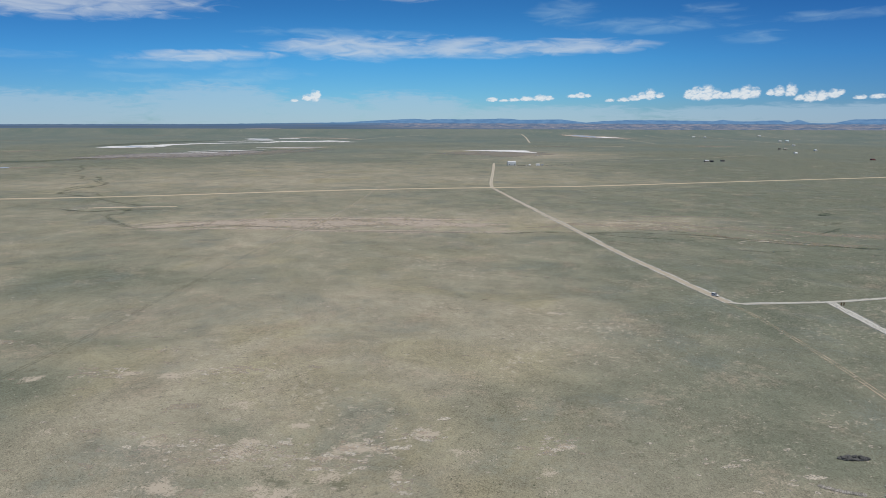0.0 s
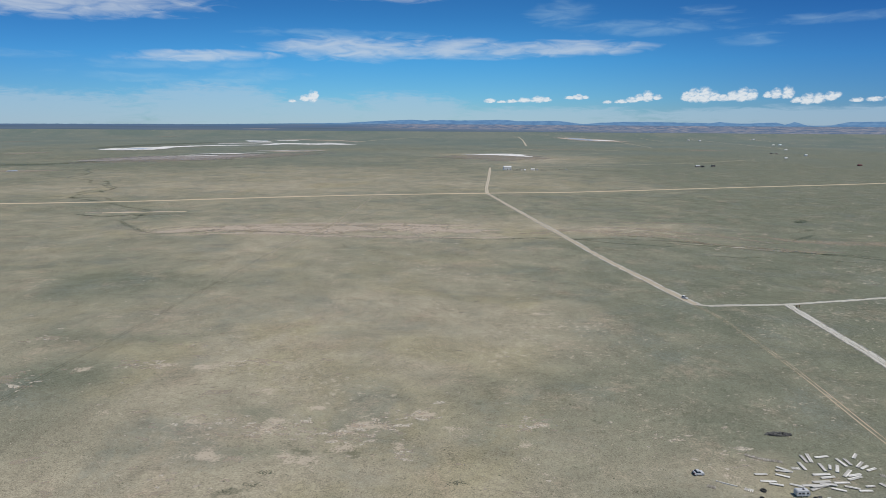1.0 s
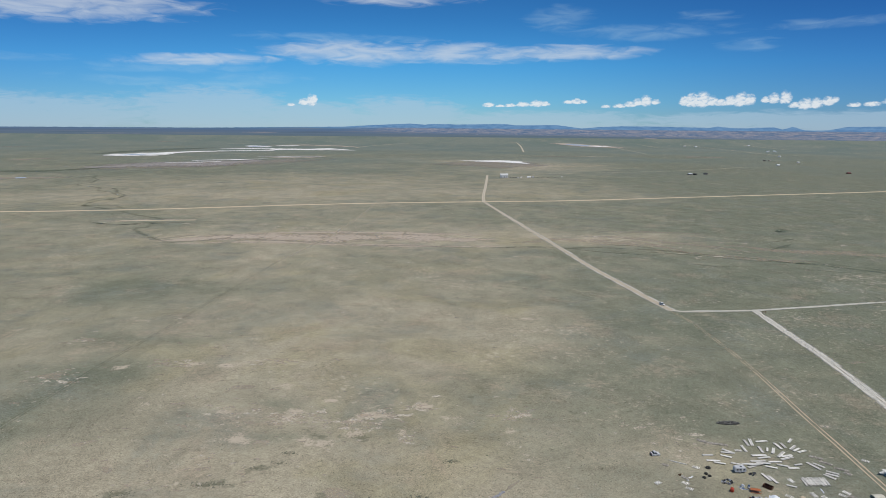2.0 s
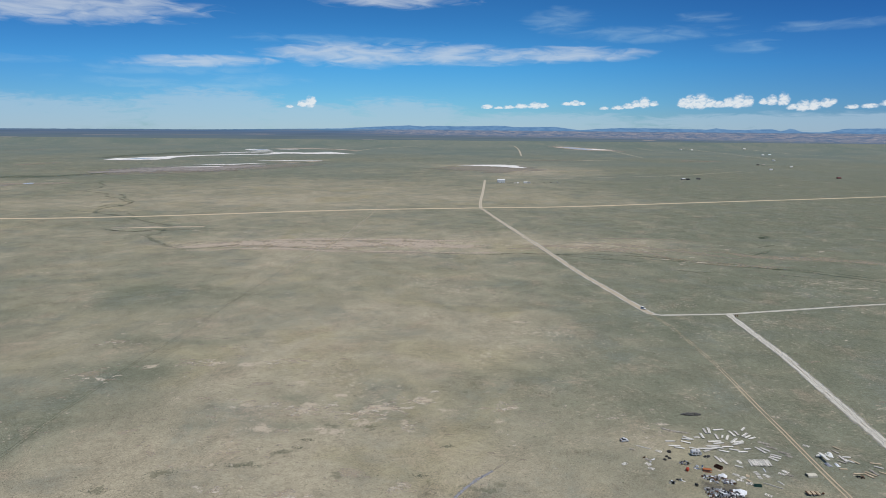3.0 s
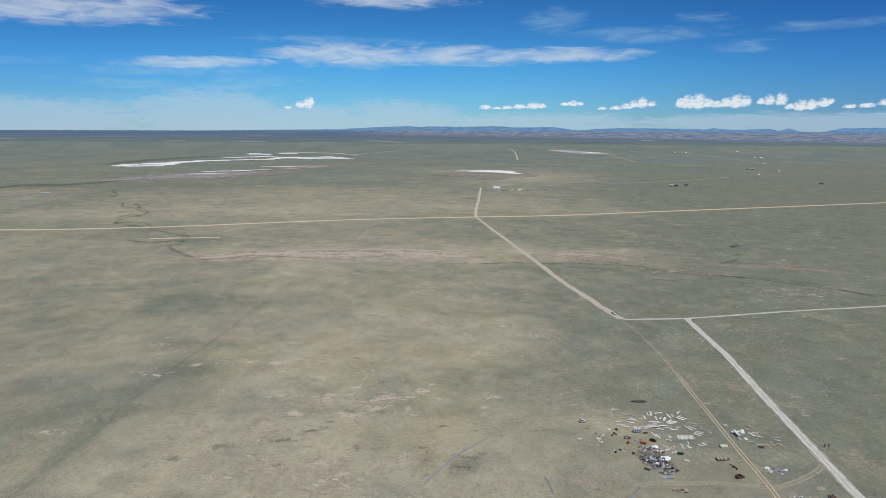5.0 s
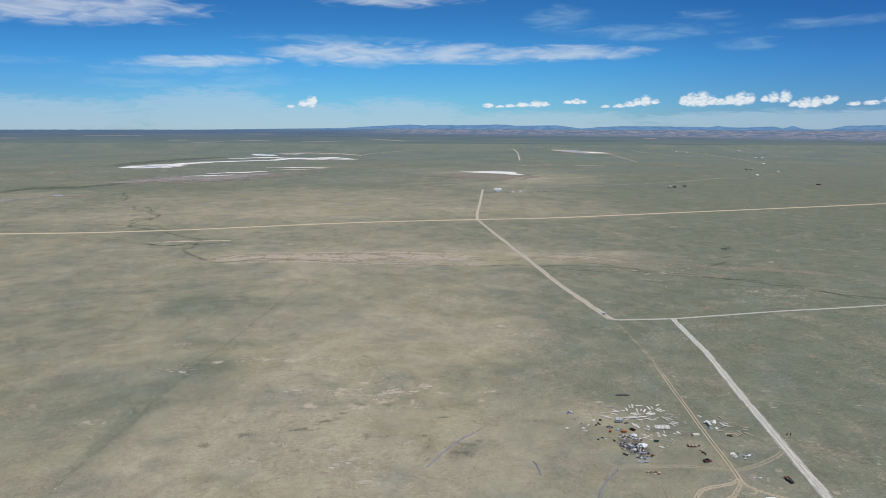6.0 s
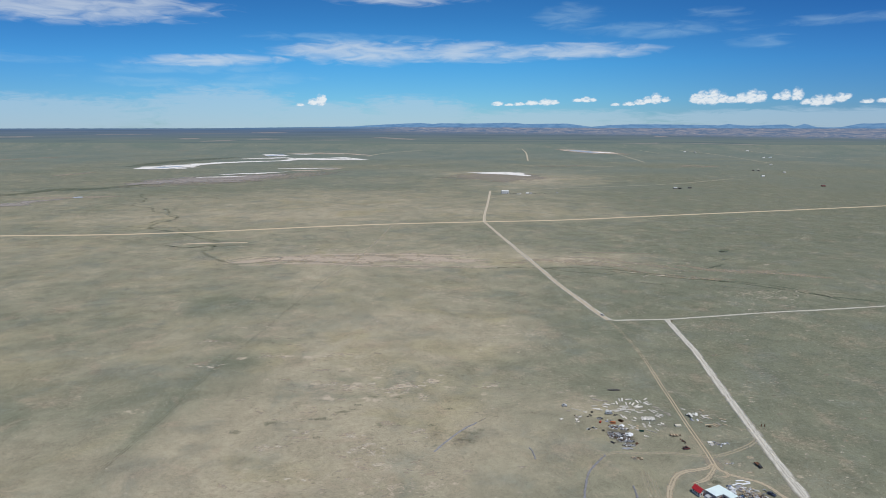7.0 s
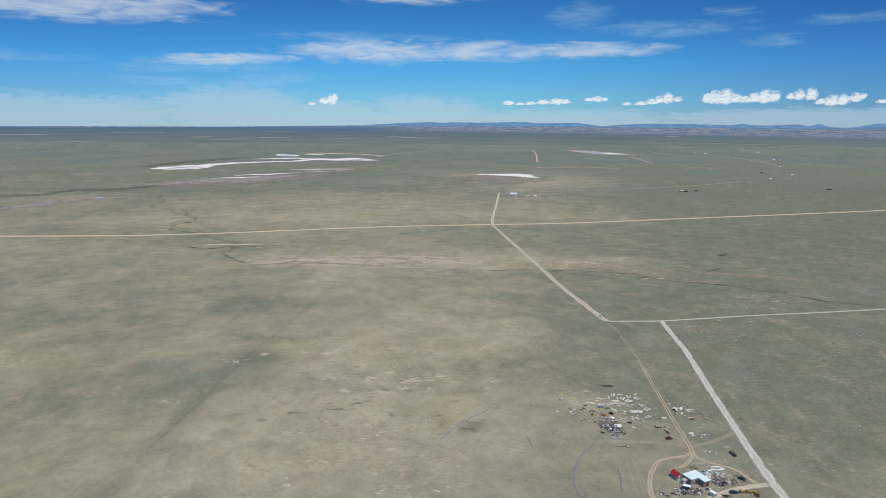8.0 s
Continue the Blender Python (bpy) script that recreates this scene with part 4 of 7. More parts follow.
# ---------------------------------------------------------------- shapes and parts
class Shape:
    """Vertices and faces of one mesh, put together from chamfered boxes, rods, prisms and discs."""

    def __init__(self):
        self.v, self.f = [], []

    def take(self, verts, faces, m=None):
        k = len(self.v)
        self.v += [tuple(m @ Vector(p)) if m else tuple(p) for p in verts]
        self.f += [tuple(k + i for i in f) for f in faces]
        return self

    def box(self, x, y, z, sx, sy, sz, m=None, c=0.0):
        """A box centred on x, y that stands on z, with chamfered upper edges."""
        a, b = sx / 2, sy / 2
        c = min(c or 0.06 * min(sx, sy, sz), 0.3 * sz)
        v = [(x + i * a, y + j * b, z) for i, j in ((-1, -1), (1, -1), (1, 1), (-1, 1))]
        v += [(x + i * a, y + j * b, z + sz - c) for i, j in ((-1, -1), (1, -1), (1, 1), (-1, 1))]
        v += [(x + i * (a - c), y + j * (b - c), z + sz) for i, j in ((-1, -1), (1, -1), (1, 1), (-1, 1))]
        f = [(3, 2, 1, 0), (8, 9, 10, 11)]
        for r in (0, 4):
            f += [(r + i, r + (i + 1) % 4, r + 4 + (i + 1) % 4, r + 4 + i) for i in range(4)]
        return self.take(v, f, m)

    def rod(self, a, b, r, sides=8, r2=None):
        a, b = Vector(a), Vector(b)
        q = (b - a).to_track_quat("Z", "Y").to_matrix()
        v = []
        for p, rr in ((a, r), (b, r if r2 is None else r2)):
            v += [p + q @ Vector((rr * math.cos(2 * math.pi * i / sides), rr * math.sin(2 * math.pi * i / sides), 0)) for i in range(sides)]
        f = [(i, (i + 1) % sides, sides + (i + 1) % sides, sides + i) for i in range(sides)]
        return self.take(v, [*f, tuple(range(sides))[::-1], tuple(range(sides, 2 * sides))])

    def prism(self, outline, y0, y1, pinch=0.0, pinch_above=1e9):
        """An x-z outline drawn out from y0 to y1; corners above a height lean in."""
        k = len(outline)
        v = [(x, y0 + (pinch if z > pinch_above else 0), z) for x, z in outline] + [(x, y1 - (pinch if z > pinch_above else 0), z) for x, z in outline]
        f = [(i, (i + 1) % k, k + (i + 1) % k, k + i) for i in range(k)]
        return self.take(v, [*f, tuple(range(k))[::-1], tuple(range(k, 2 * k))])

    def ring(self, x, y, z, r, tube, m=None, major=14, minor=6):
        """A tyre-like ring lying flat with its middle at height z."""
        v = []
        for i in range(major):
            a = 2 * math.pi * i / major
            for j in range(minor):
                b = 2 * math.pi * (j + 0.5) / minor
                q = r + tube * math.cos(b)
                v.append((x + q * math.cos(a), y + q * math.sin(a), z + tube * 1.1 * math.sin(b)))
        f = [(i * minor + j, ((i + 1) % major) * minor + j, ((i + 1) % major) * minor + (j + 1) % minor, i * minor + (j + 1) % minor) for i in range(major) for j in range(minor)]
        return self.take(v, f, m)

    def sheet(self, sx, sy, nx, ny, bulge, rough, seed, thick=0.03):
        """A crumpled sheet with a lower side."""
        v, f = [], []
        for lift in (thick, 0.0):
            for j in range(ny + 1):
                for i in range(nx + 1):
                    x, y = sx * (i / nx - 0.5), sy * (j / ny - 0.5)
                    q = noise.noise(Vector((x * 0.7 + seed * 5.3, y * 0.7, seed))) * rough + 0.4 * rough * noise.noise(Vector((x * 2.3, y * 2.3 + seed, seed)))
                    dome = bulge * max(0.0, math.sin(math.pi * i / nx) * math.sin(math.pi * j / ny))
                    v.append((x + 0.3 * q, y + 0.2 * q, max(0.0, dome + q + 0.3 * rough) + lift))
        w, k = nx + 1, (nx + 1) * (ny + 1)
        for j in range(ny):
            for i in range(nx):
                p = j * w + i
                f += [(p, p + 1, p + w + 1, p + w), (k + p + w, k + p + w + 1, k + p + 1, k + p)]
        for i in range(nx):
            f += [(k + i, k + i + 1, i + 1, i), (ny * w + i, ny * w + i + 1, k + ny * w + i + 1, k + ny * w + i)]
        for j in range(ny):
            f += [(j * w, (j + 1) * w, k + (j + 1) * w, k + j * w), (k + j * w + nx, k + (j + 1) * w + nx, (j + 1) * w + nx, j * w + nx)]
        return self.take(v, f)

    def mesh(self, name, material, smooth=False):
        return mesh_of(name, self.v, self.f, material, smooth=smooth)


def part(name, shape, material, parent, label="", smooth=False):
    me = shape if isinstance(shape, bpy.types.Mesh) else shape.mesh(name, material, smooth)
    ob = new(name, me)
    ob.parent = parent
    return tagged(ob, label)


def thing(name, label, category, group="", x=0.0, y=0.0, turn=0.0, z=0.0):
    ob = new(name)
    ob.empty_display_size = 0.3
    ob.matrix_world = pose(x, y, z, 0, 0, turn)
    return tagged(ob, label, category, group)


def solid(name, shape, material, label, category, group="", at=None, smooth=False):
    ob = new(name, shape if isinstance(shape, bpy.types.Mesh) else shape.mesh(name, material, smooth))
    if at is not None:
        ob.matrix_world = at
    return tagged(ob, label, category, group)


rng = random.Random(11)
PALE_WOOD = worn("weathered_pale_boards", (0.78, 0.745, 0.68), (0.50, 0.46, 0.40), 0.85, 0.0, 1.0, 0.6, 0.15, 0.38)
TAN_WOOD = worn("tan_lumber", (0.58, 0.47, 0.33), (0.34, 0.26, 0.18), 0.85, 0.0, 1.2, 0.7, 0.15, 0.35)
GREY_WOOD = worn("grey_old_lumber", (0.44, 0.40, 0.345), (0.25, 0.225, 0.195), 0.9, 0.0, 1.5, 0.7, 0.1, 0.4)
RUST = worn("rusted_steel", (0.17, 0.085, 0.05), (0.075, 0.045, 0.035), 0.85, 0.3, 1.8, 0.8, 0.2, 0.4)
DARK_STEEL = worn("grimy_dark_steel", (0.055, 0.055, 0.058), (0.025, 0.025, 0.026), 0.6, 0.4, 2.0, 0.7, 0.3, 0.4)
ALU = worn("dull_aluminium", (0.60, 0.61, 0.62), (0.42, 0.43, 0.44), 0.55, 0.25, 1.0, 0.6, 0.4, 0.25)
WHITE_PAINT = worn("chalky_white_paint", (0.78, 0.77, 0.74), (0.52, 0.50, 0.46), 0.6, 0.0, 0.9, 0.5, 0.3, 0.12)
RED_ROOF = worn("red_painted_roof_metal", (0.50, 0.035, 0.04), (0.36, 0.03, 0.03), 0.5, 0.0, 0.8, 0.5, 0.3, 0.05)
WHITE_ROOF = worn("white_roof_sheeting", (0.74, 0.85, 0.84), (0.62, 0.70, 0.70), 0.55, 0.0, 0.35, 0.4, 0.3, 0.03)
BARN_WALL = worn("weathered_grey_siding", (0.46, 0.42, 0.41), (0.32, 0.29, 0.28), 0.85, 0.0, 0.8, 0.7, 0.15, 0.1)
DOOR_RED = worn("brown_red_door_paint", (0.20, 0.09, 0.075), (0.12, 0.06, 0.05), 0.7, 0.0, 1.2, 0.6, 0.2, 0.2)
RUBBER = worn("black_tyre_rubber", (0.045, 0.044, 0.042), (0.11, 0.10, 0.088), 0.9, 0.0, 3.0, 0.6, 0.15, 0.3)
RED_PAINT = worn("faded_red_paint", (0.50, 0.07, 0.035), (0.30, 0.06, 0.04), 0.6, 0.0, 1.2, 0.6, 0.3, 0.2)
ORANGE = worn("faded_orange_paint", (0.50, 0.16, 0.06), (0.30, 0.11, 0.06), 0.65, 0.0, 1.2, 0.6, 0.3, 0.2)
YELLOW = worn("machine_yellow_paint", (0.52, 0.31, 0.06), (0.30, 0.18, 0.06), 0.6, 0.0, 1.2, 0.7, 0.3, 0.15)
BLUE = worn("faded_blue_paint", (0.10, 0.19, 0.36), (0.07, 0.11, 0.20), 0.6, 0.0, 1.5, 0.6, 0.3, 0.35)
NAVY = worn("dark_blue_car_paint", (0.03, 0.04, 0.07), (0.05, 0.05, 0.06), 0.4, 0.0, 1.5, 0.5, 0.5, 0.2)
GREEN_PAINT = worn("dark_green_paint", (0.035, 0.10, 0.08), (0.03, 0.06, 0.05), 0.6, 0.0, 1.5, 0.6, 0.3, 0.2)
PURPLE = worn("faded_plum_plastic", (0.23, 0.10, 0.20), (0.13, 0.07, 0.12), 0.6, 0.0, 2.0, 0.5, 0.3, 0.4)
TARP = worn("white_plastic_sheeting", (0.82, 0.83, 0.85), (0.62, 0.64, 0.68), 0.45, 0.0, 1.0, 0.5, 0.4, 0.1)
GREY_TARP = worn("blue_grey_sheeting", (0.40, 0.41, 0.445), (0.26, 0.265, 0.29), 0.6, 0.0, 1.4, 0.7, 0.3, 0.3)
SILVER = worn("faded_silver_paint", (0.60, 0.60, 0.60), (0.42, 0.42, 0.42), 0.55, 0.05, 1.4, 0.6, 0.4, 0.15)
MAROON = worn("dull_maroon_paint", (0.17, 0.055, 0.055), (0.10, 0.04, 0.04), 0.6, 0.0, 1.4, 0.6, 0.3, 0.1)
ROCK = worn("blue_grey_field_stone", (0.33, 0.325, 0.345), (0.17, 0.16, 0.155), 0.9, 0.0, 1.2, 0.7, 0.15, 0.3)


def glass_material():
    mat, k, shader, at = surface("dark_window_glass", 0.08, 0.5)
    k.link(k.mix(k.noise(at, 1.3), (0.018, 0.022, 0.026), (0.045, 0.05, 0.055)), shader.inputs["Base Color"])
    return mat


GLASS = glass_material()

# ---------------------------------------------------------------- panels and pallets on the grass
PANEL_SIZES = [(3.0, 0.86), (3.9, 0.95), (4.7, 1.0), (5.5, 1.08)]


def build_panel(length, width, material, label, category="wooden panel", group="pale panels on the grass"):
    """A long hollow panel: planks on cross battens."""
    ob = thing("wooden_panel", label, category, group)
    w = width / 3
    for i in range(3):
        part("plank", Shape().box((i - 1) * 0.03, (i - 1) * w, 0.26, length - 0.05 * (i % 2), w * 0.94, 0.08, None, 0.012), material, ob)
    for s in (-0.42, 0.0, 0.42):
        part("batten", Shape().box(s * length, 0, 0.0, 0.14, width * 0.96, 0.26), GREY_WOOD, ob, "grey cross batten")
    return ob


def lay(masters, rows, lift=0.0, tip=0.0):
    """Copies of the master whose length is nearest, laid at x, y and a turn."""
    for x, y, turn, length in rows:
        size = min(masters, key=lambda q: abs(q - length))
        copy_thing(masters[size], pose(x, y, lift, rng.uniform(-tip, tip), rng.uniform(-tip, tip), turn))


def park(masters):
    """Take the masters themselves out of the place, once all copies stand."""
    for ob in masters:
        for o in [*ob.children_recursive, ob]:
            bpy.data.objects.remove(o, do_unlink=True)


pale = {s[0]: build_panel(*s, PALE_WOOD, "long pale weathered wooden panel lying on dry grass") for s in PANEL_SIZES}
lay(pale, [(115.4, 147.0, 85, 5.0), (117.3, 147.4, 76, 5.6), (121.6, 148.2, 9, 5.0), (125.9, 144.8, 95, 4.5), (128.1, 145.2, 88, 4.2), (132.6, 148.8, 47, 3.9), (130.8, 143.6, 40, 4.8), (131.3, 142.1, 31, 3.9),
           (132.6, 140.8, 22, 4.0), (118.3, 142.0, 82, 4.8), (120.7, 142.1, 60, 3.0), (122.4, 141.2, 58, 4.6), (123.8, 138.6, 42, 5.2), (115.6, 137.9, 4, 5.6), (116.6, 136.3, 9, 4.9), (124.5, 135.9, 20, 5.6), (125.3, 137.6, 13, 4.8)])
lay(pale, [(112.4, 142.7, 86, 4.7), (103.5, 137.1, 151, 4.0), (105.2, 139.7, 168, 4.6), (105.9, 140.7, 136, 4.8), (104.9, 131.9, 155, 4.0), (109.3, 131.9, 2, 5.2), (110.2, 130.6, 24, 5.8), (113.3, 133.9, 3, 5.7),
           (119.0, 133.4, 1, 4.9), (120.5, 130.9, 157, 4.2), (123.3, 129.3, 1, 4.0), (115.9, 129.8, 155, 3.6), (126.2, 131.6, 9, 3.2), (131.1, 130.8, 112, 5.3), (133.1, 131.2, 127, 3.8)])
lay(pale, [(134.9, 126.4, 146, 3.8), (133.9, 125.0, 146, 3.9), (132.4, 123.8, 125, 3.9), (110.9, 123.6, 98, 4.9), (112.4, 122.0, 98, 4.6), (116.4, 118.1, 150, 3.4), (97.3, 137.9, 1, 3.8), (97.7, 134.1, 175, 4.8), (99.2, 132.4, 161, 4.0)])
lay(pale, [(111.2, 131.2, 12, 5.2), (114.2, 132.2, 170, 4.4)], 0.28, 2.0)
stack_label = "pale panel laid side by side in a row"
stacked = build_panel(4.8, 0.66, PALE_WOOD, stack_label, group="panels stacked in a row")
for i in range(12):
    copy_thing(stacked, pose(122.0 + 0.66 * i, 120.7 + 0.15 * math.sin(i * 2.1), 0.22 * (i % 2), 0, 0, 82 + 6 * math.sin(i * 1.7)))
tan = {s[0]: build_panel(s[0], s[1] * 0.95, TAN_WOOD, "tan and brown wooden panel with shaded side", group="tan panels by the road") for s in PANEL_SIZES}
grey = {s[0]: build_panel(s[0], s[1] * 0.95, GREY_WOOD, "grey weathered wooden panel on grass", group="grey panels by the road") for s in PANEL_SIZES}
lay(tan, [(162.6, 133.0, 118, 3.4), (170.4, 120.6, 165, 3.6), (158.8, 113.2, 0, 3.6), (162.1, 112.0, 115, 4.0), (163.5, 113.2, 125, 3.7), (168.7, 113.6, 135, 3.0), (155.3, 116.5, 176, 3.4), (163.1, 122.1, 112, 3.7)])
lay(grey, [(160.4, 129.7, 115, 3.0), (165.4, 113.9, 98, 4.2), (158.3, 121.7, 135, 3.0)])
lay(pale, [(162.2, 125.5, 172, 3.2), (161.2, 122.6, 130, 3.7), (169.7, 117.8, 145, 3.3), (159.9, 124.2, 95, 4.6)])


def build_pallet(material, label, long=2.4, wide=1.5):
    ob = thing("pallet", label, "pallet", "pallets and frames")
    for i in range(5):
        part("slat", Shape().box(-long / 2 + 0.2 + i * (long - 0.4) / 4, 0, 0.12, 0.3, wide, 0.05), material, ob)
    for j in (-0.42, 0.0, 0.42):
        part("bearer", Shape().box(0, j * wide, 0.0, long, 0.12, 0.12), GREY_WOOD, ob)
    return ob


pallets = [build_pallet(PALE_WOOD, "broken pale slatted pallet on grass"), build_pallet(GREY_WOOD, "grey slatted pallet on grass"), build_pallet(TAN_WOOD, "brown slatted pallet on grass", 2.0, 1.3)]
pale_rows = [(109.8, 141.5, 176), (118.2, 121.6, 110), (120.9, 113.4, 92), (120.6, 110.6, 84), (112.6, 112.4, 130), (114.2, 110.4, 20), (114.8, 106.5, 170), (117.8, 98.9, 140), (123.7, 111.7, 105), (132.2, 114.6, 125), (130.1, 113.1, 140), (89.8, 129.7, 150), (73.4, 119.9, 34), (82.4, 119.7, 130), (82.5, 116.6, 150), (151.5, 134.6, 134), (112.4, 108.6, 160)]
grey_rows = [(98.9, 149.0, 125), (100.6, 148.0, 130), (102.6, 146.8, 140), (104.4, 146.3, 150), (106.6, 145.6, 155), (134.4, 137.4, 160), (136.2, 136.2, 150), (135.6, 133.8, 118), (137.2, 132.6, 120), (138.6, 129.4, 145), (140.4, 128.2, 130), (140.0, 126.2, 120), (132.6, 112.3, 130), (79.7, 131.3, 140), (83.4, 123.3, 130)]
brown_rows = [(104.0, 75.4, 20), (106.0, 73.2, 150), (108.0, 74.6, 100), (116.6, 111.6, 60), (115.5, 108.4, 110)]
for kind, rows in enumerate((pale_rows, grey_rows, brown_rows)):
    for x, y, turn in rows:
        copy_thing(pallets[kind], pose(x, y, 0, rng.uniform(-2, 2), 0, turn + rng.uniform(-6, 6)))
for x, y, turn, length, mat, text in ((122.7, 105.0, 143, 6.4, PALE_WOOD, "single long pale beam on grass"), (84.8, 132.9, 150, 5.9, PALE_WOOD, "long thin pale beam in dry grass"), (126.4, 106.8, 110, 2.8, PALE_WOOD, "short pale beam on grass"), (124.9, 115.6, 82, 2.4, TARP, "short white plank on grass")):
    solid("beam", Shape().box(0, 0, 0, length, 0.34, 0.26, None, 0.03), mat, text, "beam", "loose beams", pose(x, y, 0, 0, 0, turn))


# ---------------------------------------------------------------- tyres, barrels, boxes, scrap
def tyre_mesh(r, tube):
    return Shape().ring(0, 0, tube * 1.1, r, tube).mesh("tyre", RUBBER, True)


DUSTY_RUBBER = worn("dusty_old_rubber", (0.15, 0.145, 0.135), (0.08, 0.077, 0.072), 0.9, 0.0, 3.0, 0.6, 0.15, 0.5)
TYRE_BIG = tyre_mesh(0.62, 0.26)
TYRE_CAR = Shape().ring(0, 0, 0.14, 0.27, 0.125).mesh("tyre", DUSTY_RUBBER, True)
solid("tyre", TYRE_BIG, RUBBER, "large worn black tractor tyre lying flat", "tyre", "", pose(93.8, 129.3, 0))
for x, y in ((91.6, 125.6), (92.2, 124.2), (90.0, 123.2)):
    solid("tyre", TYRE_BIG, RUBBER, "black tyre on bare soil", "tyre", "loose tyres", pose(x, y, 0, 0, 0, 0) @ Matrix.Scale(0.75, 4))
for i in range(120):
    a, q = rng.uniform(0, 2 * math.pi), math.sqrt(rng.uniform(0.12, 1.0))
    solid("tyre", TYRE_CAR, RUBBER, "old black car tyre in an oval heap", "tyre", "oval heap of tyres",
          pose(116.0 + 4.6 * q * math.cos(a), 163.3 + 1.25 * q * math.sin(a), 0.24 * (i % 3 == 0), rng.uniform(-18, 18), rng.uniform(-18, 18), rng.uniform(0, 90)))
patch("burnt_patch", 116.0, 163.3, 5.2, 1.6, 0, SCORCH, "blackened oval of ground under old tyres", "burnt ground", 0.04, 0.25, 31)


def barrel_mesh(material):
    s = Shape()
    for z0, z1, r0, r1 in ((0, 0.28, 0.27, 0.29), (0.28, 0.32, 0.305, 0.305), (0.32, 0.58, 0.29, 0.29), (0.58, 0.62, 0.305, 0.305), (0.62, 0.88, 0.29, 0.27)):
        s.rod((0, 0, z0), (0, 0, z1), r0, 12, r1)
    return s.mesh("barrel", material)


SCRAP_COLOURS = [(DARK_STEEL, "black"), (GREY_TARP, "blue-grey"), (WHITE_PAINT, "white"), (RUST, "rust-brown"), (BLUE, "faded blue"), (PURPLE, "plum"), (ALU, "dull metal"), (RED_PAINT, "faded red"), (DARK_STEEL, "grimy"), (GREY_WOOD, "grey wooden"), (TAN_WOOD, "tan"), (TARP, "off-white"), (SILVER, "silver-grey")]


def scrap_kinds():
    """A set of small worn-out things, each in a few colours."""
    out = []
    for mat, word in SCRAP_COLOURS:
        tub = Shape()
        tub.box(0, 0, 0, 1.0, 0.7, 0.08).box(0, -0.33, 0.08, 1.0, 0.05, 0.42).box(0, 0.33, 0.08, 1.0, 0.05, 0.42).box(-0.48, 0, 0.08, 0.05, 0.62, 0.42).box(0.48, 0, 0.08, 0.05, 0.62, 0.42)
        out.append(("crate", tub.mesh("crate", mat), word + " open crate in a junk heap", "crate"))
        out.append(("barrel", barrel_mesh(mat), word + " dented barrel in a junk heap", "barrel"))
        frame_s = Shape()
        for a, b in (((-0.7, -0.4, 0), (0.7, -0.4, 0)), ((-0.7, 0.4, 0), (0.7, 0.4, 0)), ((-0.7, -0.4, 0), (-0.7, 0.4, 0)), ((0.7, -0.4, 0), (0.7, 0.4, 0)), ((-0.7, -0.4, 0), (-0.7, -0.4, 0.7)),
                     ((0.7, -0.4, 0), (0.7, -0.4, 0.7)), ((-0.7, 0.4, 0), (-0.7, 0.4, 0.7)), ((0.7, 0.4, 0), (0.7, 0.4, 0.7)), ((-0.7, -0.4, 0.7), (0.7, -0.4, 0.7)), ((-0.7, 0.4, 0.7), (0.7, 0.4, 0.7))):
            frame_s.rod(a, b, 0.06, 5)
        frame_s.box(0, 0, 0.66, 1.3, 0.7, 0.06)
        out.append(("steel_rack", frame_s.mesh("steel_rack", mat), word + " bent steel rack among junk", "steel rack"))
        out.append(("scrap_sheet", Shape().sheet(1.5, 1.0, 6, 4, 0.12, 0.28, len(out) * 0.37).mesh("scrap_sheet", mat), word + " crumpled sheet among junk", "scrap sheet"))
        boards = Shape().box(0, 0, 0, 2.6, 0.24, 0.07).box(0.2, 0.3, 0.05, 2.2, 0.2, 0.06).box(-0.1, 0.1, 0.12, 2.4, 0.22, 0.06, pose(0, 0, 0, 0, 0, 14))
        out.append(("loose_boards", boards.mesh("loose_boards", mat), word + " loose boards in a scrap heap", "boards"))
        motor = Shape().box(0, 0, 0, 0.8, 0.5, 0.45, None, 0.08).rod((-0.2, 0, 0.45), (-0.2, 0, 0.7), 0.18, 8).rod((0.4, 0, 0.25), (0.75, 0, 0.25), 0.1, 7)
        out.append(("machine_part", motor.mesh("machine_part", mat), word + " worn machine part in a heap", "machine part"))
    return out


KINDS = scrap_kinds()


def heap(spots, count, group, bias=None, size=(0.45, 1.0)):
    """Things thrown together. spots: x, y, half length, half width, turn, height."""
    for i in range(count):
        x, y, a, b, turn, top = spots[i % len(spots)]
        r, th = math.sqrt(rng.random()), rng.uniform(0, 2 * math.pi)
        u, v = a * r * math.cos(th), b * r * math.sin(th)
        c, s = math.cos(radians(turn)), math.sin(radians(turn))
        pool = KINDS if bias is None else [k for k in KINDS if any(w in k[2] for w in bias)]
        name, me, text, kind = pool[rng.randrange(len(pool))]
        tip = 30 if rng.random() < 0.4 else 6
        low = -0.1 if tip > 10 else 0.0
        solid(name, me, None, text, kind, group, pose(x + u * c - v * s, y + u * s + v * c, low + top * (1 - r * r) * rng.random(), rng.uniform(-tip, tip), rng.uniform(-tip, tip), rng.uniform(0, 180)) @ Matrix.Scale(rng.uniform(*size), 4))


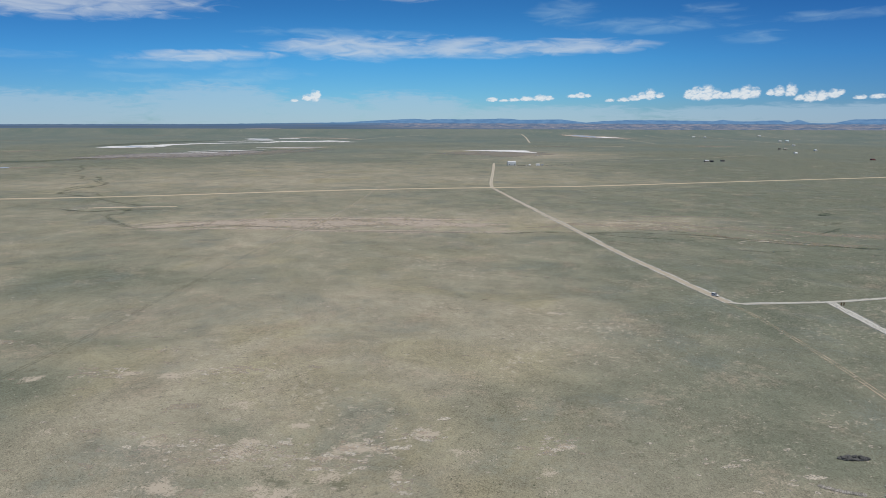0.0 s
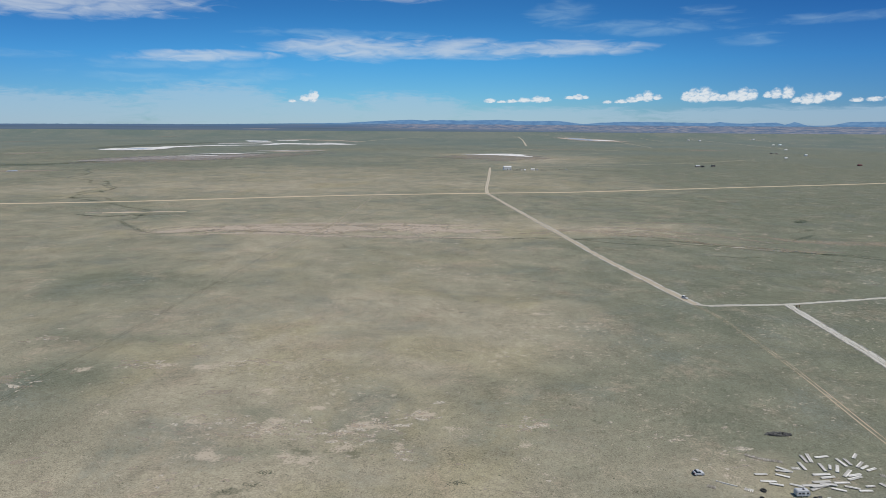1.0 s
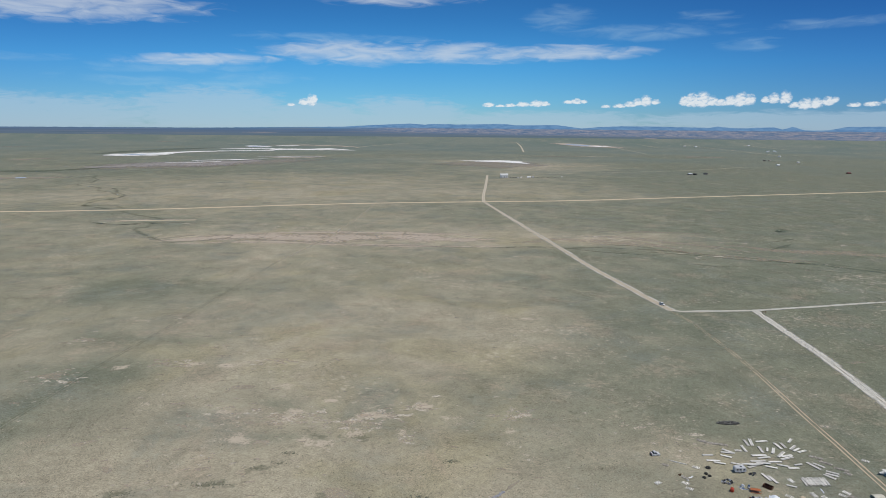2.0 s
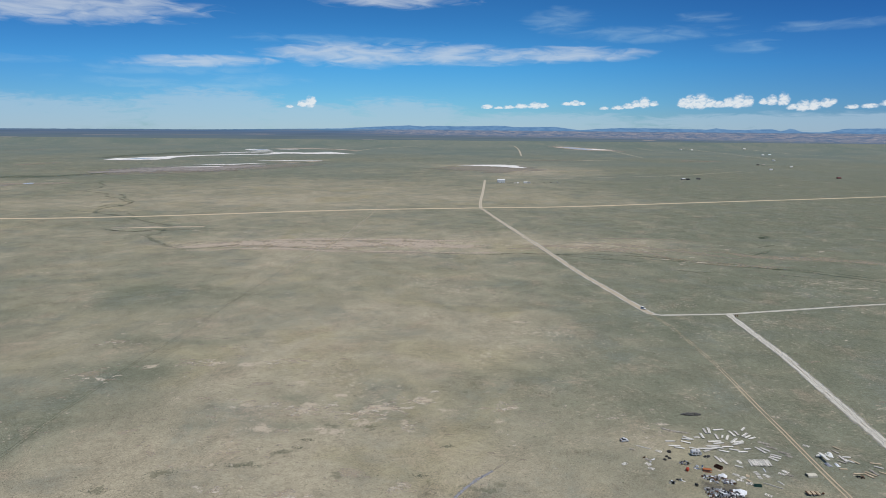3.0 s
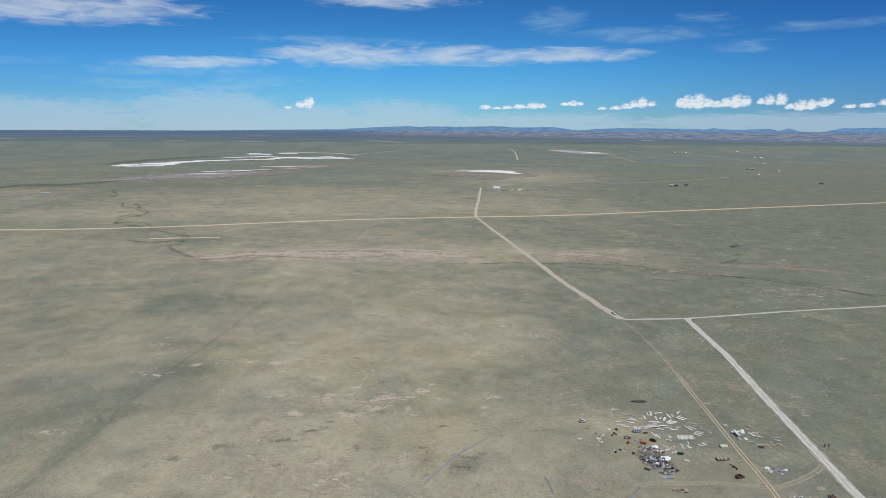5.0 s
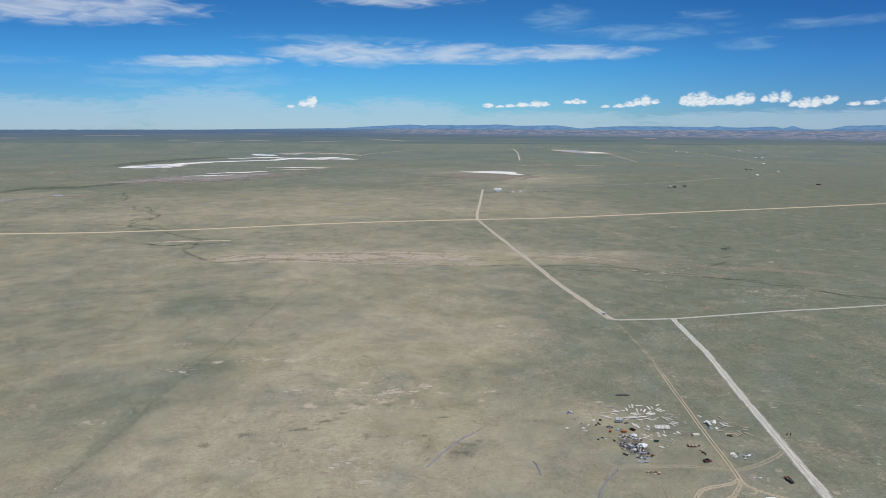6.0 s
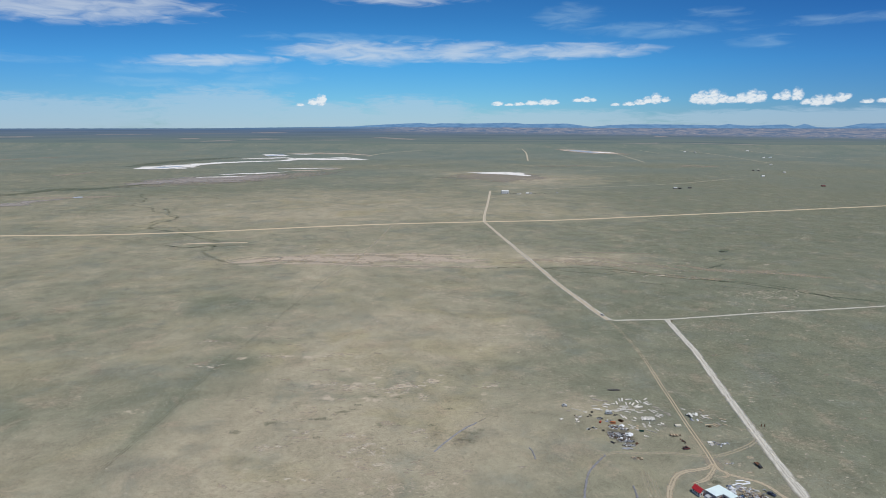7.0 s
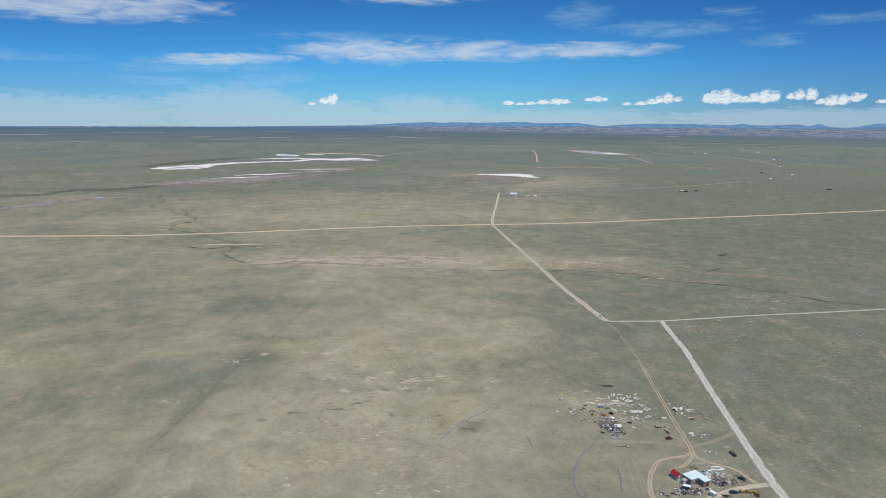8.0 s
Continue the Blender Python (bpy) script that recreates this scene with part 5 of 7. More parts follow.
heap([(104.6, 108.9, 5.8, 2.6, -25, 0.7), (102.4, 98.8, 6.4, 3.2, -8, 0.8), (101.8, 100.6, 6.0, 2.6, -15, 0.5), (104.8, 93.6, 4.8, 2.2, -10, 0.5), (105.2, 88.2, 3.4, 1.4, -5, 0.2)], 430, "junk heap in the pasture", ("black", "grimy", "off-white", "silver", "dull metal", "rust-brown", "grey wooden", "blue-grey"), (0.35, 0.9))
heap([(104.6, 108.9, 5.4, 2.4, -25, 0.9), (102.4, 98.8, 6.0, 3.0, -8, 1.0), (101.6, 97.5, 5.0, 2.4, -10, 0.7), (105.4, 93.0, 4.6, 2.4, -10, 0.8)], 90, "junk heap in the pasture", ("off-white", "black", "grimy", "rust-brown", "grey wooden"), (0.45, 1.0))
heap([(96.6, 120.5, 2.1, 1.6, 0, 0.7)], 34, "bluish scrap heap", ("blue-grey", "black", "silver-grey", "grimy"), (0.35, 0.8))
heap([(100.6, 117.8, 1.7, 1.2, 0, 0.4)], 10, "mixed scrap heap", ("white", "blue", "dark"))
heap([(86.8, 106.8, 1.2, 1.6, 0, 0.3), (90.6, 108.3, 1.6, 1.2, 0, 0.3)], 14, "scattered dark scrap", ("black", "grimy", "white"))
heap([(83.5, 122.6, 2.0, 2.8, 0, 0.1)], 7, "loose scrap on grass", ("white", "tan", "rust"), (0.5, 0.9))
heap([(136.4, 93.0, 1.2, 2.6, 10, 0.4)], 12, "dark scrap beside a truck", ("black", "grimy", "rust"))
heap([(95.4, 105.3, 0.8, 0.5, 0, 0.1), (107.4, 125.6, 1.2, 0.8, 0, 0.4)], 8, "small dark scrap", ("black", "grimy"))
solid("fuel_tank", Shape().rod((-0.6, 0, 0.65), (0.6, 0, 0.65), 0.6, 14).rod((0, 0, 1.2), (0, 0, 1.4), 0.14, 8).rod((0.6, 0, 0.65), (0.78, 0, 0.65), 0.6, 14, 0.35).rod((-0.6, 0, 0.65), (-0.78, 0, 0.65), 0.6, 14, 0.35), RED_PAINT, "small red fuel tank lying in the grass", "fuel tank", "", pose(95.6, 115.2, 0, 0, 0, 60))
for x, y, a, b, turn, mat, text in ((108.8, 101.2, 4.4, 2.2, -25, TARP, "bundled white plastic sheeting on junk"), (107.6, 99.2, 3.6, 1.8, -10, TARP, "torn white plastic sheeting"), (106.2, 92.6, 4.6, 1.6, -5, GREY_TARP, "pale blue-grey sheet metal on junk"),
                                   (103.2, 84.3, 6.0, 1.3, -5, GREY_TARP, "long grey sheet of scrap metal"), (97.0, 91.4, 2.8, 2.0, -40, DARK_STEEL, "dark flat sheet leaning on grass"), (151.5, 119.7, 2.4, 1.7, 110, GREY_TARP, "crumpled grey sheeting on grass"),
                                   (154.9, 119.6, 2.2, 1.2, 90, TARP, "small crumpled white sheet on grass"), (107.4, 111.6, 3.0, 1.6, -30, TARP, "white sheet on a junk heap"), (110.0, 90.0, 2.4, 1.6, 40, RUST, "rusty sheet at the edge of a heap")):
    solid("plastic_sheeting" if mat is TARP else "metal_sheet", Shape().sheet(a, b, 10, 7, 0.5, 0.5, x * 0.13 + y), mat, text, "sheeting", "", pose(x, y, 0.0, 0, 0, turn))
frame_shape = Shape()
for i in range(6):
    frame_shape.rod((-1.5 + 0.6 * i, -0.9, 0), (-1.5 + 0.6 * i, -0.6, 0.9), 0.07, 6).rod((-1.5 + 0.6 * i, 0.9, 0), (-1.5 + 0.6 * i, 0.6, 0.9), 0.07, 6)
for j, z in ((-0.6, 0.9), (0.6, 0.9), (-0.9, 0.1), (0.9, 0.1)):
    frame_shape.rod((-1.5, j, z), (1.5, j, z), 0.08, 6)
frame_shape.box(0, 0, 0.88, 3.0, 1.1, 0.07)
solid("implement_frame", frame_shape, ORANGE, "orange farm implement frame beside junk", "farm implement", "", pose(103.0, 115.0, 0, 0, 0, -12))
solid("cargo_box", Shape().box(0, 0, 0, 2.8, 1.6, 0.12).box(0, -0.76, 0.12, 2.8, 0.08, 0.8).box(0, 0.76, 0.12, 2.8, 0.08, 0.8).box(-1.36, 0, 0.12, 0.08, 1.44, 0.8).box(1.36, 0, 0.12, 0.08, 1.44, 0.8), RUST, "rusty open cargo box on grass", "cargo box", "", pose(108.3, 117.4, 0, 0, 0, 130))
solid("water_trough", Shape().box(0, 0, 0, 2.6, 1.1, 0.1).box(0, -0.52, 0.1, 2.6, 0.06, 0.6).box(0, 0.52, 0.1, 2.6, 0.06, 0.6).box(-1.27, 0, 0.1, 0.06, 0.98, 0.6).box(1.27, 0, 0.1, 0.06, 0.98, 0.6), GREEN_PAINT, "dark green metal trough on grass", "trough", "", pose(117.0, 104.8, 0, 0, 0, -6))


# ---------------------------------------------------------------- vehicles
def wheel_on(ob, x, y, r, wide):
    s = Shape()
    w = part("wheel", s.rod((x, y - wide / 2, r), (x, y + wide / 2, r), r * 0.6, 12), ALU, ob)
    side = 1 if y > 0 else -1
    t = Shape().ring(0, 0, 0, r * 0.78, r * 0.22, Matrix.Translation((x, y, r)) @ Matrix.Rotation(radians(90), 4, "X") @ Matrix.Diagonal((1, 1, 1.6, 1)))
    part("tyre", t, RUBBER, w, "black tyre", True)
    part("hub", Shape().rod((x, y + side * wide * 0.5, r), (x, y + side * (wide * 0.5 + 0.03), r), r * 0.2, 8), DARK_STEEL, w)


def car(label, paint, x, y, turn, style="suv", roof=None, length=4.3, category="car"):
    ob = thing("car", label, category, "", x, y, turn)
    h, w = length / 2, 1.76
    low = [(-h, 0.35), (h, 0.35), (h + 0.04, 0.62), (h - 0.1, 0.86), (h * 0.42, 0.98), (-h + 0.08, 1.0), (-h - 0.02, 0.7)]
    part("body", Shape().prism(low, -w / 2, w / 2, 0.05, 0.8), paint, ob)
    if style == "suv":
        top = [(h * 0.42, 0.97), (h * 0.12, 1.62), (-h * 0.86, 1.66), (-h * 0.97, 0.99)]
    elif style == "sedan":
        top = [(h * 0.40, 0.97), (h * 0.08, 1.42), (-h * 0.42, 1.42), (-h * 0.74, 0.99)]
    else:
        top = [(h * 0.38, 0.97), (h * 0.14, 1.66), (-h * 0.16, 1.68), (-h * 0.22, 0.99)]
    part("cabin", Shape().prism(top, -w / 2 + 0.06, w / 2 - 0.06, 0.14, 1.3), GLASS, ob, "dark glazed cabin")
    tx = [p[0] for p in top if p[1] > 1.3]
    tz = max(p[1] for p in top)
    part("roof", Shape().box((tx[0] + tx[1]) / 2, 0, tz - 0.02, abs(tx[0] - tx[1]) + 0.06, w - 0.34, 0.06), roof or paint, ob)
    for i in (-1, 1):
        for px in (h * 0.62, -h * 0.6):
            wheel_on(ob, px, i * (w / 2 - 0.12), 0.34, 0.22)
        part("headlight", Shape().box(h + 0.0, i * 0.62, 0.62, 0.08, 0.3, 0.14), ALU, ob, "clear headlight")
        part("tail_light", Shape().box(-h - 0.0, i * 0.66, 0.72, 0.06, 0.2, 0.18), RED_PAINT, ob, "red tail light")
    part("front_bumper", Shape().box(h + 0.06, 0, 0.36, 0.14, w * 0.96, 0.2), DARK_STEEL, ob)
    part("rear_bumper", Shape().box(-h - 0.06, 0, 0.36, 0.14, w * 0.96, 0.2), DARK_STEEL, ob)
    part("windscreen_frame", Shape().rod((top[0][0], -w / 2 + 0.1, 0.98), (top[1][0], -w / 2 + 0.22, top[1][1]), 0.05, 5).rod((top[0][0], w / 2 - 0.1, 0.98), (top[1][0], w / 2 - 0.22, top[1][1]), 0.05, 5), roof or paint, ob)
    if style == "pickup":
        part("bed_liner", Shape().box(-h * 0.6, 0, 1.0, h * 0.72, w - 0.3, 0.03), DARK_STEEL, ob, "dark cargo bed")
        for i in (-1, 1):
            part("bed_wall", Shape().box(-h * 0.6, i * (w / 2 - 0.1), 0.98, h * 0.76, 0.08, 0.3), paint, ob)
    return ob


car("white off-road car with dark windows parked on a dirt road", WHITE_PAINT, 149.3, 335.2, -63, "suv", WHITE_PAINT, 3.9)
car("abandoned faded silver car on dry grass", SILVER, 78.5, 138.0, 4, "sedan", None, 3.0)
car("maroon pickup truck beside scrap on grass", MAROON, 135.3, 84.4, 12, "pickup", None, 3.6, "pickup truck")
car("dark blue car parked in the yard", NAVY, 149.8, 27.8, 5, "sedan", None, 4.2)
car("black wrecked car beside the yard track", NAVY, 159.6, 40.8, -52, "sedan", None, 3.8)


def camper(x, y, turn):
    ob = thing("camper_trailer", "silver-grey camper trailer with dark windows standing on grass", "camper trailer", "", x, y, turn)
    ob.scale = (0.86, 0.86, 0.86)
    prof = [(-2.15, 0.55), (2.0, 0.55), (2.25, 1.0), (2.15, 1.9), (1.85, 2.35), (-1.85, 2.4), (-2.2, 2.05), (-2.25, 0.9)]
    part("body", Shape().prism(prof, -1.05, 1.05, 0.08, 2.2), SILVER, ob)
    part("roof_vent", Shape().box(0.3, 0, 2.38, 0.6, 0.6, 0.16), GLASS, ob, "dark roof vent")
    for px in (-1.35, -0.2, 1.3):
        wdw = part("window", Shape().box(px, -1.06, 1.35, 0.8, 0.05, 0.5), GLASS, ob, "dark window")
        part("window_frame", Shape().box(px, -1.055, 1.30, 0.9, 0.03, 0.05).box(px, -1.055, 1.85, 0.9, 0.03, 0.05), ALU, wdw)
    part("door", Shape().box(0.62, -1.065, 0.65, 0.62, 0.04, 1.5), WHITE_PAINT, ob, "white door")
    part("stripe", Shape().box(0, -1.055, 1.0, 4.2, 0.02, 0.1), BLUE, ob, "faded blue stripe")
    part("hitch", Shape().rod((2.0, -0.5, 0.5), (3.1, 0, 0.5), 0.06, 6).rod((2.0, 0.5, 0.5), (3.1, 0, 0.5), 0.06, 6), DARK_STEEL, ob)
    for i in (-1, 1):
        wheel_on(ob, -0.3, i * 0.95, 0.34, 0.22)
    part("jack_stand", Shape().rod((1.9, 0, 0), (1.9, 0, 0.56), 0.09, 6).rod((-1.9, 0, 0), (-1.9, 0, 0.56), 0.09, 6), DARK_STEEL, ob)


camper(103.5, 127.0, 2)


CREAM = worn("weathered_cream_paint", (0.66, 0.61, 0.50), (0.45, 0.41, 0.33), 0.8, 0.0, 1.0, 0.7, 0.2, 0.05)


def hut(x, y, turn):
    ob = thing("white_shelter", "low cream-roofed shelter with an open dark end", "shelter", "", x, y, turn)
    ob.scale = (0.82, 0.82, 0.9)
    arc = [(1.3 * math.copysign(abs(math.cos(a)) ** 0.8, math.cos(a)), 0.5 + 0.55 * math.sin(a)) for a in np.linspace(0, math.pi, 9)]
    outer = [(1.3, 0.0), *arc, (-1.3, 0.0)]
    inner = [(p[0] * 0.93, p[1] * 0.95) for p in outer]
    s = Shape()
    k = len(outer)
    v = [(y_, x_, z_) for y_ in (-2.1, 2.1) for x_, z_ in outer] + [(y_, x_, z_) for y_ in (-2.1, 2.1) for x_, z_ in inner]
    f = [(i, i + 1, k + i + 1, k + i) for i in range(k - 1)] + [(2 * k + i, 3 * k + i, 3 * k + i + 1, 2 * k + i + 1) for i in range(k - 1)]
    f += [(i, 2 * k + i, 2 * k + i + 1, i + 1) for i in range(k - 1)] + [(k + i, k + i + 1, 3 * k + i + 1, 3 * k + i) for i in range(k - 1)]
    part("shell", s.take(v, f), CREAM, ob)
    part("end_wall", Shape().box(2.0, 0, 0, 0.06, 2.2, 0.8), TAN_WOOD, ob, "tan end wall")
    for i in range(5):
        part("rib", Shape().prism([(p[0] * 1.02, p[1] * 1.02) for p in outer[1:-1]], 0, 0.05), CREAM, ob).matrix_local = pose(-1.8 + 0.9 * i, 0, 0, 0, 0, 90)


hut(140.4, 111.9, 3)


def flatbed(x, y, turn):
    ob = thing("flatbed_trailer", "brown plank flatbed trailer with dark frame", "trailer", "", x, y, turn)
    for i in range(9):
        part("deck_plank", Shape().box(-2.0 + 0.5 * i, 0, 0.72, 0.47, 2.1, 0.07), TAN_WOOD if i % 3 else RUST, ob)
    part("frame", Shape().box(0, -0.7, 0.52, 4.5, 0.12, 0.2).box(0, 0.7, 0.52, 4.5, 0.12, 0.2), DARK_STEEL, ob)
    part("tongue", Shape().rod((2.2, -0.6, 0.6), (3.8, 0, 0.55), 0.08, 6).rod((2.2, 0.6, 0.6), (3.8, 0, 0.55), 0.08, 6).box(3.6, 0, 0.5, 0.5, 0.5, 0.4), RUST, ob)
    for px in (-0.9, 0.1):
        for i in (-1, 1):
            wheel_on(ob, px, i * 0.95, 0.36, 0.24)
    part("stand", Shape().rod((3.6, 0, 0), (3.6, 0, 0.5), 0.06, 6), DARK_STEEL, ob)


flatbed(133.8, 99.6, -3)


FADED = worn("faded_aircraft_paint", (0.74, 0.72, 0.66), (0.52, 0.50, 0.46), 0.6, 0.0, 0.8, 0.6, 0.3, 0.05)


def aeroplane(x, y, turn):
    ob = thing("light_aircraft", "derelict white light aircraft with one wing on grass", "aircraft", "", x, y, turn)
    ob.scale = (0.85, 0.85, 0.85)
    rings = [(-3.0, 0.10, 0.95), (-2.4, 0.22, 0.95), (-0.8, 0.45, 0.92), (0.4, 0.58, 0.95), (1.4, 0.55, 0.88), (2.3, 0.45, 0.80), (2.75, 0.22, 0.78)]
    v, f, k = [], [], 10
    for px, r, pz in rings:
        v += [(px, r * math.cos(2 * math.pi * i / k), pz + r * 1.1 * math.sin(2 * math.pi * i / k)) for i in range(k)]
    for j in range(len(rings) - 1):
        f += [(j * k + i, j * k + (i + 1) % k, (j + 1) * k + (i + 1) % k, (j + 1) * k + i) for i in range(k)]
    f += [tuple(range(k)), tuple(range((len(rings) - 1) * k, len(rings) * k))[::-1]]
    part("fuselage", Shape().take(v, f), FADED, ob, smooth=True)
    part("windscreen", Shape().prism([(1.25, 1.3), (0.7, 1.72), (-0.1, 1.72), (-0.5, 1.4), (0.9, 1.25)], -0.42, 0.42, 0.06, 1.5), GLASS, ob, "dark cockpit glazing")
    wing = [(0.95, 1.62), (0.75, 1.74), (0.2, 1.76), (-0.55, 1.66), (0.2, 1.6)]
    part("wing", Shape().prism(wing, 0.3, 5.4), FADED, ob)
    part("wing_stub", Shape().prism(wing, -1.2, 0.28), FADED, ob, "broken-off wing root")
    part("wing_strut", Shape().rod((0.4, 0.5, 0.6), (0.3, 2.6, 1.62), 0.05, 6), ALU, ob)
    part("tail_fin", Shape().prism([(-3.2, 1.0), (-2.3, 1.05), (-2.8, 2.1), (-3.25, 2.15)], -0.05, 0.05), FADED, ob)
    part("tailplane", Shape().prism([(-3.2, 1.02), (-2.45, 1.06), (-2.5, 1.12), (-3.2, 1.1)], -1.5, 1.5), FADED, ob)
    part("engine_cowl", Shape().rod((2.7, 0, 0.78), (3.0, 0, 0.78), 0.3, 10, 0.18), DARK_STEEL, ob, "dark engine front")
    for i in (-1, 1):
        part("landing_leg", Shape().rod((0.8, i * 0.35, 0.5), (0.8, i * 0.85, 0.22), 0.05, 6), ALU, ob)
        wheel_on(ob, 0.8, i * 0.9, 0.2, 0.14)
    part("nose_leg", Shape().rod((2.2, 0, 0.0), (2.2, 0, 0.5), 0.08, 6), DARK_STEEL, ob)


aeroplane(152.4, 125.7, 182)
solid("aircraft_wing", Shape().prism([(0.8, 0.05), (0.5, 0.25), (-0.2, 0.26), (-0.8, 0.08)], -2.2, 2.2), WHITE_PAINT, "detached white aircraft wing lying on grass", "aircraft wing", "", pose(157.0, 127.3, 0, 0, 0, 160))


def tractor(x, y, turn, paint, label):
    ob = thing("tractor", label, "tractor", "", x, y, turn)
    part("bonnet", Shape().box(0.75, 0, 0.75, 1.7, 0.75, 0.75, None, 0.12), paint, ob)
    part("chassis", Shape().box(0.1, 0, 0.5, 3.0, 0.5, 0.3), DARK_STEEL, ob)
    part("seat", Shape().box(-0.7, 0, 1.15, 0.5, 0.5, 0.12).box(-0.95, 0, 1.2, 0.1, 0.5, 0.4), DARK_STEEL, ob, "black seat")
    part("exhaust", Shape().rod((1.0, 0.2, 1.5), (1.0, 0.2, 2.2), 0.05, 6), RUST, ob)
    part("canopy", Shape().box(-0.55, 0, 2.2, 1.5, 1.3, 0.09), paint, ob)
    for i in (-1, 1):
        part("canopy_post", Shape().rod((-1.0, i * 0.55, 1.0), (-1.0, i * 0.55, 2.2), 0.04, 6), DARK_STEEL, ob)
        part("mudguard", Shape().box(-0.7, i * 0.8, 1.35, 1.1, 0.35, 0.08), paint, ob)
        wheel_on(ob, -0.7, i * 0.8, 0.72, 0.4)
        wheel_on(ob, 1.35, i * 0.62, 0.42, 0.24)
    part("loader_arm", Shape().rod((0.2, -0.6, 1.1), (2.3, -0.6, 0.6), 0.09, 6).rod((0.2, 0.6, 1.1), (2.3, 0.6, 0.6), 0.09, 6), paint, ob)
    ob.scale = (0.8, 0.8, 0.75)
    part("bucket", Shape().prism([(2.3, 0.1), (3.0, 0.05), (2.5, 0.2), (2.4, 0.7), (2.3, 0.7)], -0.95, 0.95), paint, ob)


tractor(154.0, 28.4, 8, YELLOW, "yellow loader tractor parked in the yard")
tractor(157.4, 28.3, -6, YELLOW, "old yellow tractor beside scrap")
tractor(160.6, 27.4, 4, YELLOW, "weathered yellow tractor at the driveway")


def truck_frame(x, y, turn):
    """A stripped truck: two rusty rails, cross members, axles and a bare bed."""
    ob = thing("truck_frame", "stripped rusty truck frame lying on grass", "truck frame", "", x, y, turn)
    for j in (-0.5, 0.5):
        part("rail", Shape().box(0, j, 0.45, 5.6, 0.14, 0.22), RUST, ob)
    for px in (-2.6, -1.2, 0.2, 1.6, 2.6):
        part("cross_member", Shape().box(px, 0, 0.47, 0.14, 1.0, 0.16), RUST, ob)
    part("bed", Shape().box(-1.2, 0, 0.68, 3.0, 1.9, 0.1).box(-1.2, -0.95, 0.7, 3.0, 0.06, 0.4).box(-1.2, 0.95, 0.7, 3.0, 0.06, 0.4), RUST, ob)
    part("cowl", Shape().prism([(0.6, 0.6), (2.6, 0.6), (2.5, 1.05), (1.1, 1.15), (0.8, 1.5), (0.6, 1.5)], -0.75, 0.75, 0.1, 0.9), DARK_STEEL, ob, "dark bare cowl")
    for px in (-1.7, 1.9):
        part("axle", Shape().rod((px, -0.85, 0.36), (px, 0.85, 0.36), 0.08, 6), DARK_STEEL, ob)
        for i in (-1, 1):
            wheel_on(ob, px, i * 0.85, 0.36, 0.2)


truck_frame(166.1, 67.2, -84)


# ---------------------------------------------------------------- the homestead
def house(x, y, turn):
    """A small house; its long side runs along its own y."""
    ob = thing("house", "small white house with a red metal gable roof", "house", "", x, y, turn)
    ob.scale = (0.84, 0.84, 0.90)
    a, b, h, top = 3.9, 5.9, 2.5, 4.3
    wall = Shape()
    outline = [(-a / 2, 0), (a / 2, 0), (a / 2, h), (0, top - 0.1), (-a / 2, h)]
    wall.prism(outline, -b / 2, b / 2)
    part("wall", wall, WHITE_PAINT, ob)
    slope = math.hypot(a / 2 + 0.35, top - h)
    ang = math.degrees(math.atan2(top - h, a / 2))
    for i in (-1, 1):
        roof_side = part("roof_slope", Shape().box(0, 0, 0, slope + 0.15, b + 0.7, 0.09, None, 0.02), RED_ROOF, ob, "red metal roof slope")
        roof_side.matrix_local = pose(i * (a / 4 + 0.14), 0, (h + top) / 2 - 0.10, 0, i * ang, 0)
        for j in range(8):
            rib = part("roof_rib", Shape().box(0, -b / 2 - 0.25 + j * (b + 0.5) / 7, 0.09, slope + 0.12, 0.05, 0.05), RED_ROOF, roof_side)
    part("ridge_cap", Shape().box(0, 0, top - 0.02, 0.3, b + 0.72, 0.1), RED_ROOF, ob)
    part("foundation", Shape().box(0, 0, 0.0, a + 0.12, b + 0.12, 0.3), GREY_WOOD, ob, "grey foundation")

    def window(px, py, pz, w, hh, along):
        sx, sy = (w, 0.06) if along == "x" else (0.06, w)
        wdw = part("window", Shape().box(px, py, pz, sx, sy, hh), GLASS, ob, "dark window")
        fx, fy = (w + 0.16, 0.09) if along == "x" else (0.09, w + 0.16)
        part("sill", Shape().box(px, py, pz - 0.08, fx, fy, 0.08).box(px, py, pz + hh, fx, fy, 0.08), PALE_WOOD, wdw)

    for py in (-1.9, -0.6, 0.7, 2.0):
        window(-a / 2 - 0.02, py, 0.95, 0.75, 1.05, "y")
        window(a / 2 + 0.02, py, 0.95, 0.7, 1.0, "y")
    window(-0.95, -b / 2 - 0.02, 0.95, 0.7, 1.1, "x")
    window(0.0, -b / 2 - 0.02, 2.75, 0.6, 0.7, "x")
    door = part("door", Shape().box(0.85, -b / 2 - 0.02, 0.3, 0.9, 0.07, 1.95), DOOR_RED, ob, "brown-red door")
    part("door_handle", Shape().box(0.55, -b / 2 - 0.07, 1.2, 0.08, 0.05, 0.06), ALU, door)
    part("step", Shape().box(0.85, -b / 2 - 0.5, 0, 1.3, 0.8, 0.2), PALE_WOOD, ob)
    part("chimney", Shape().box(0.5, 1.4, top - 0.7, 0.45, 0.45, 1.2), GREY_WOOD, ob, "grey chimney")


house(125.2, 41.4, 23)


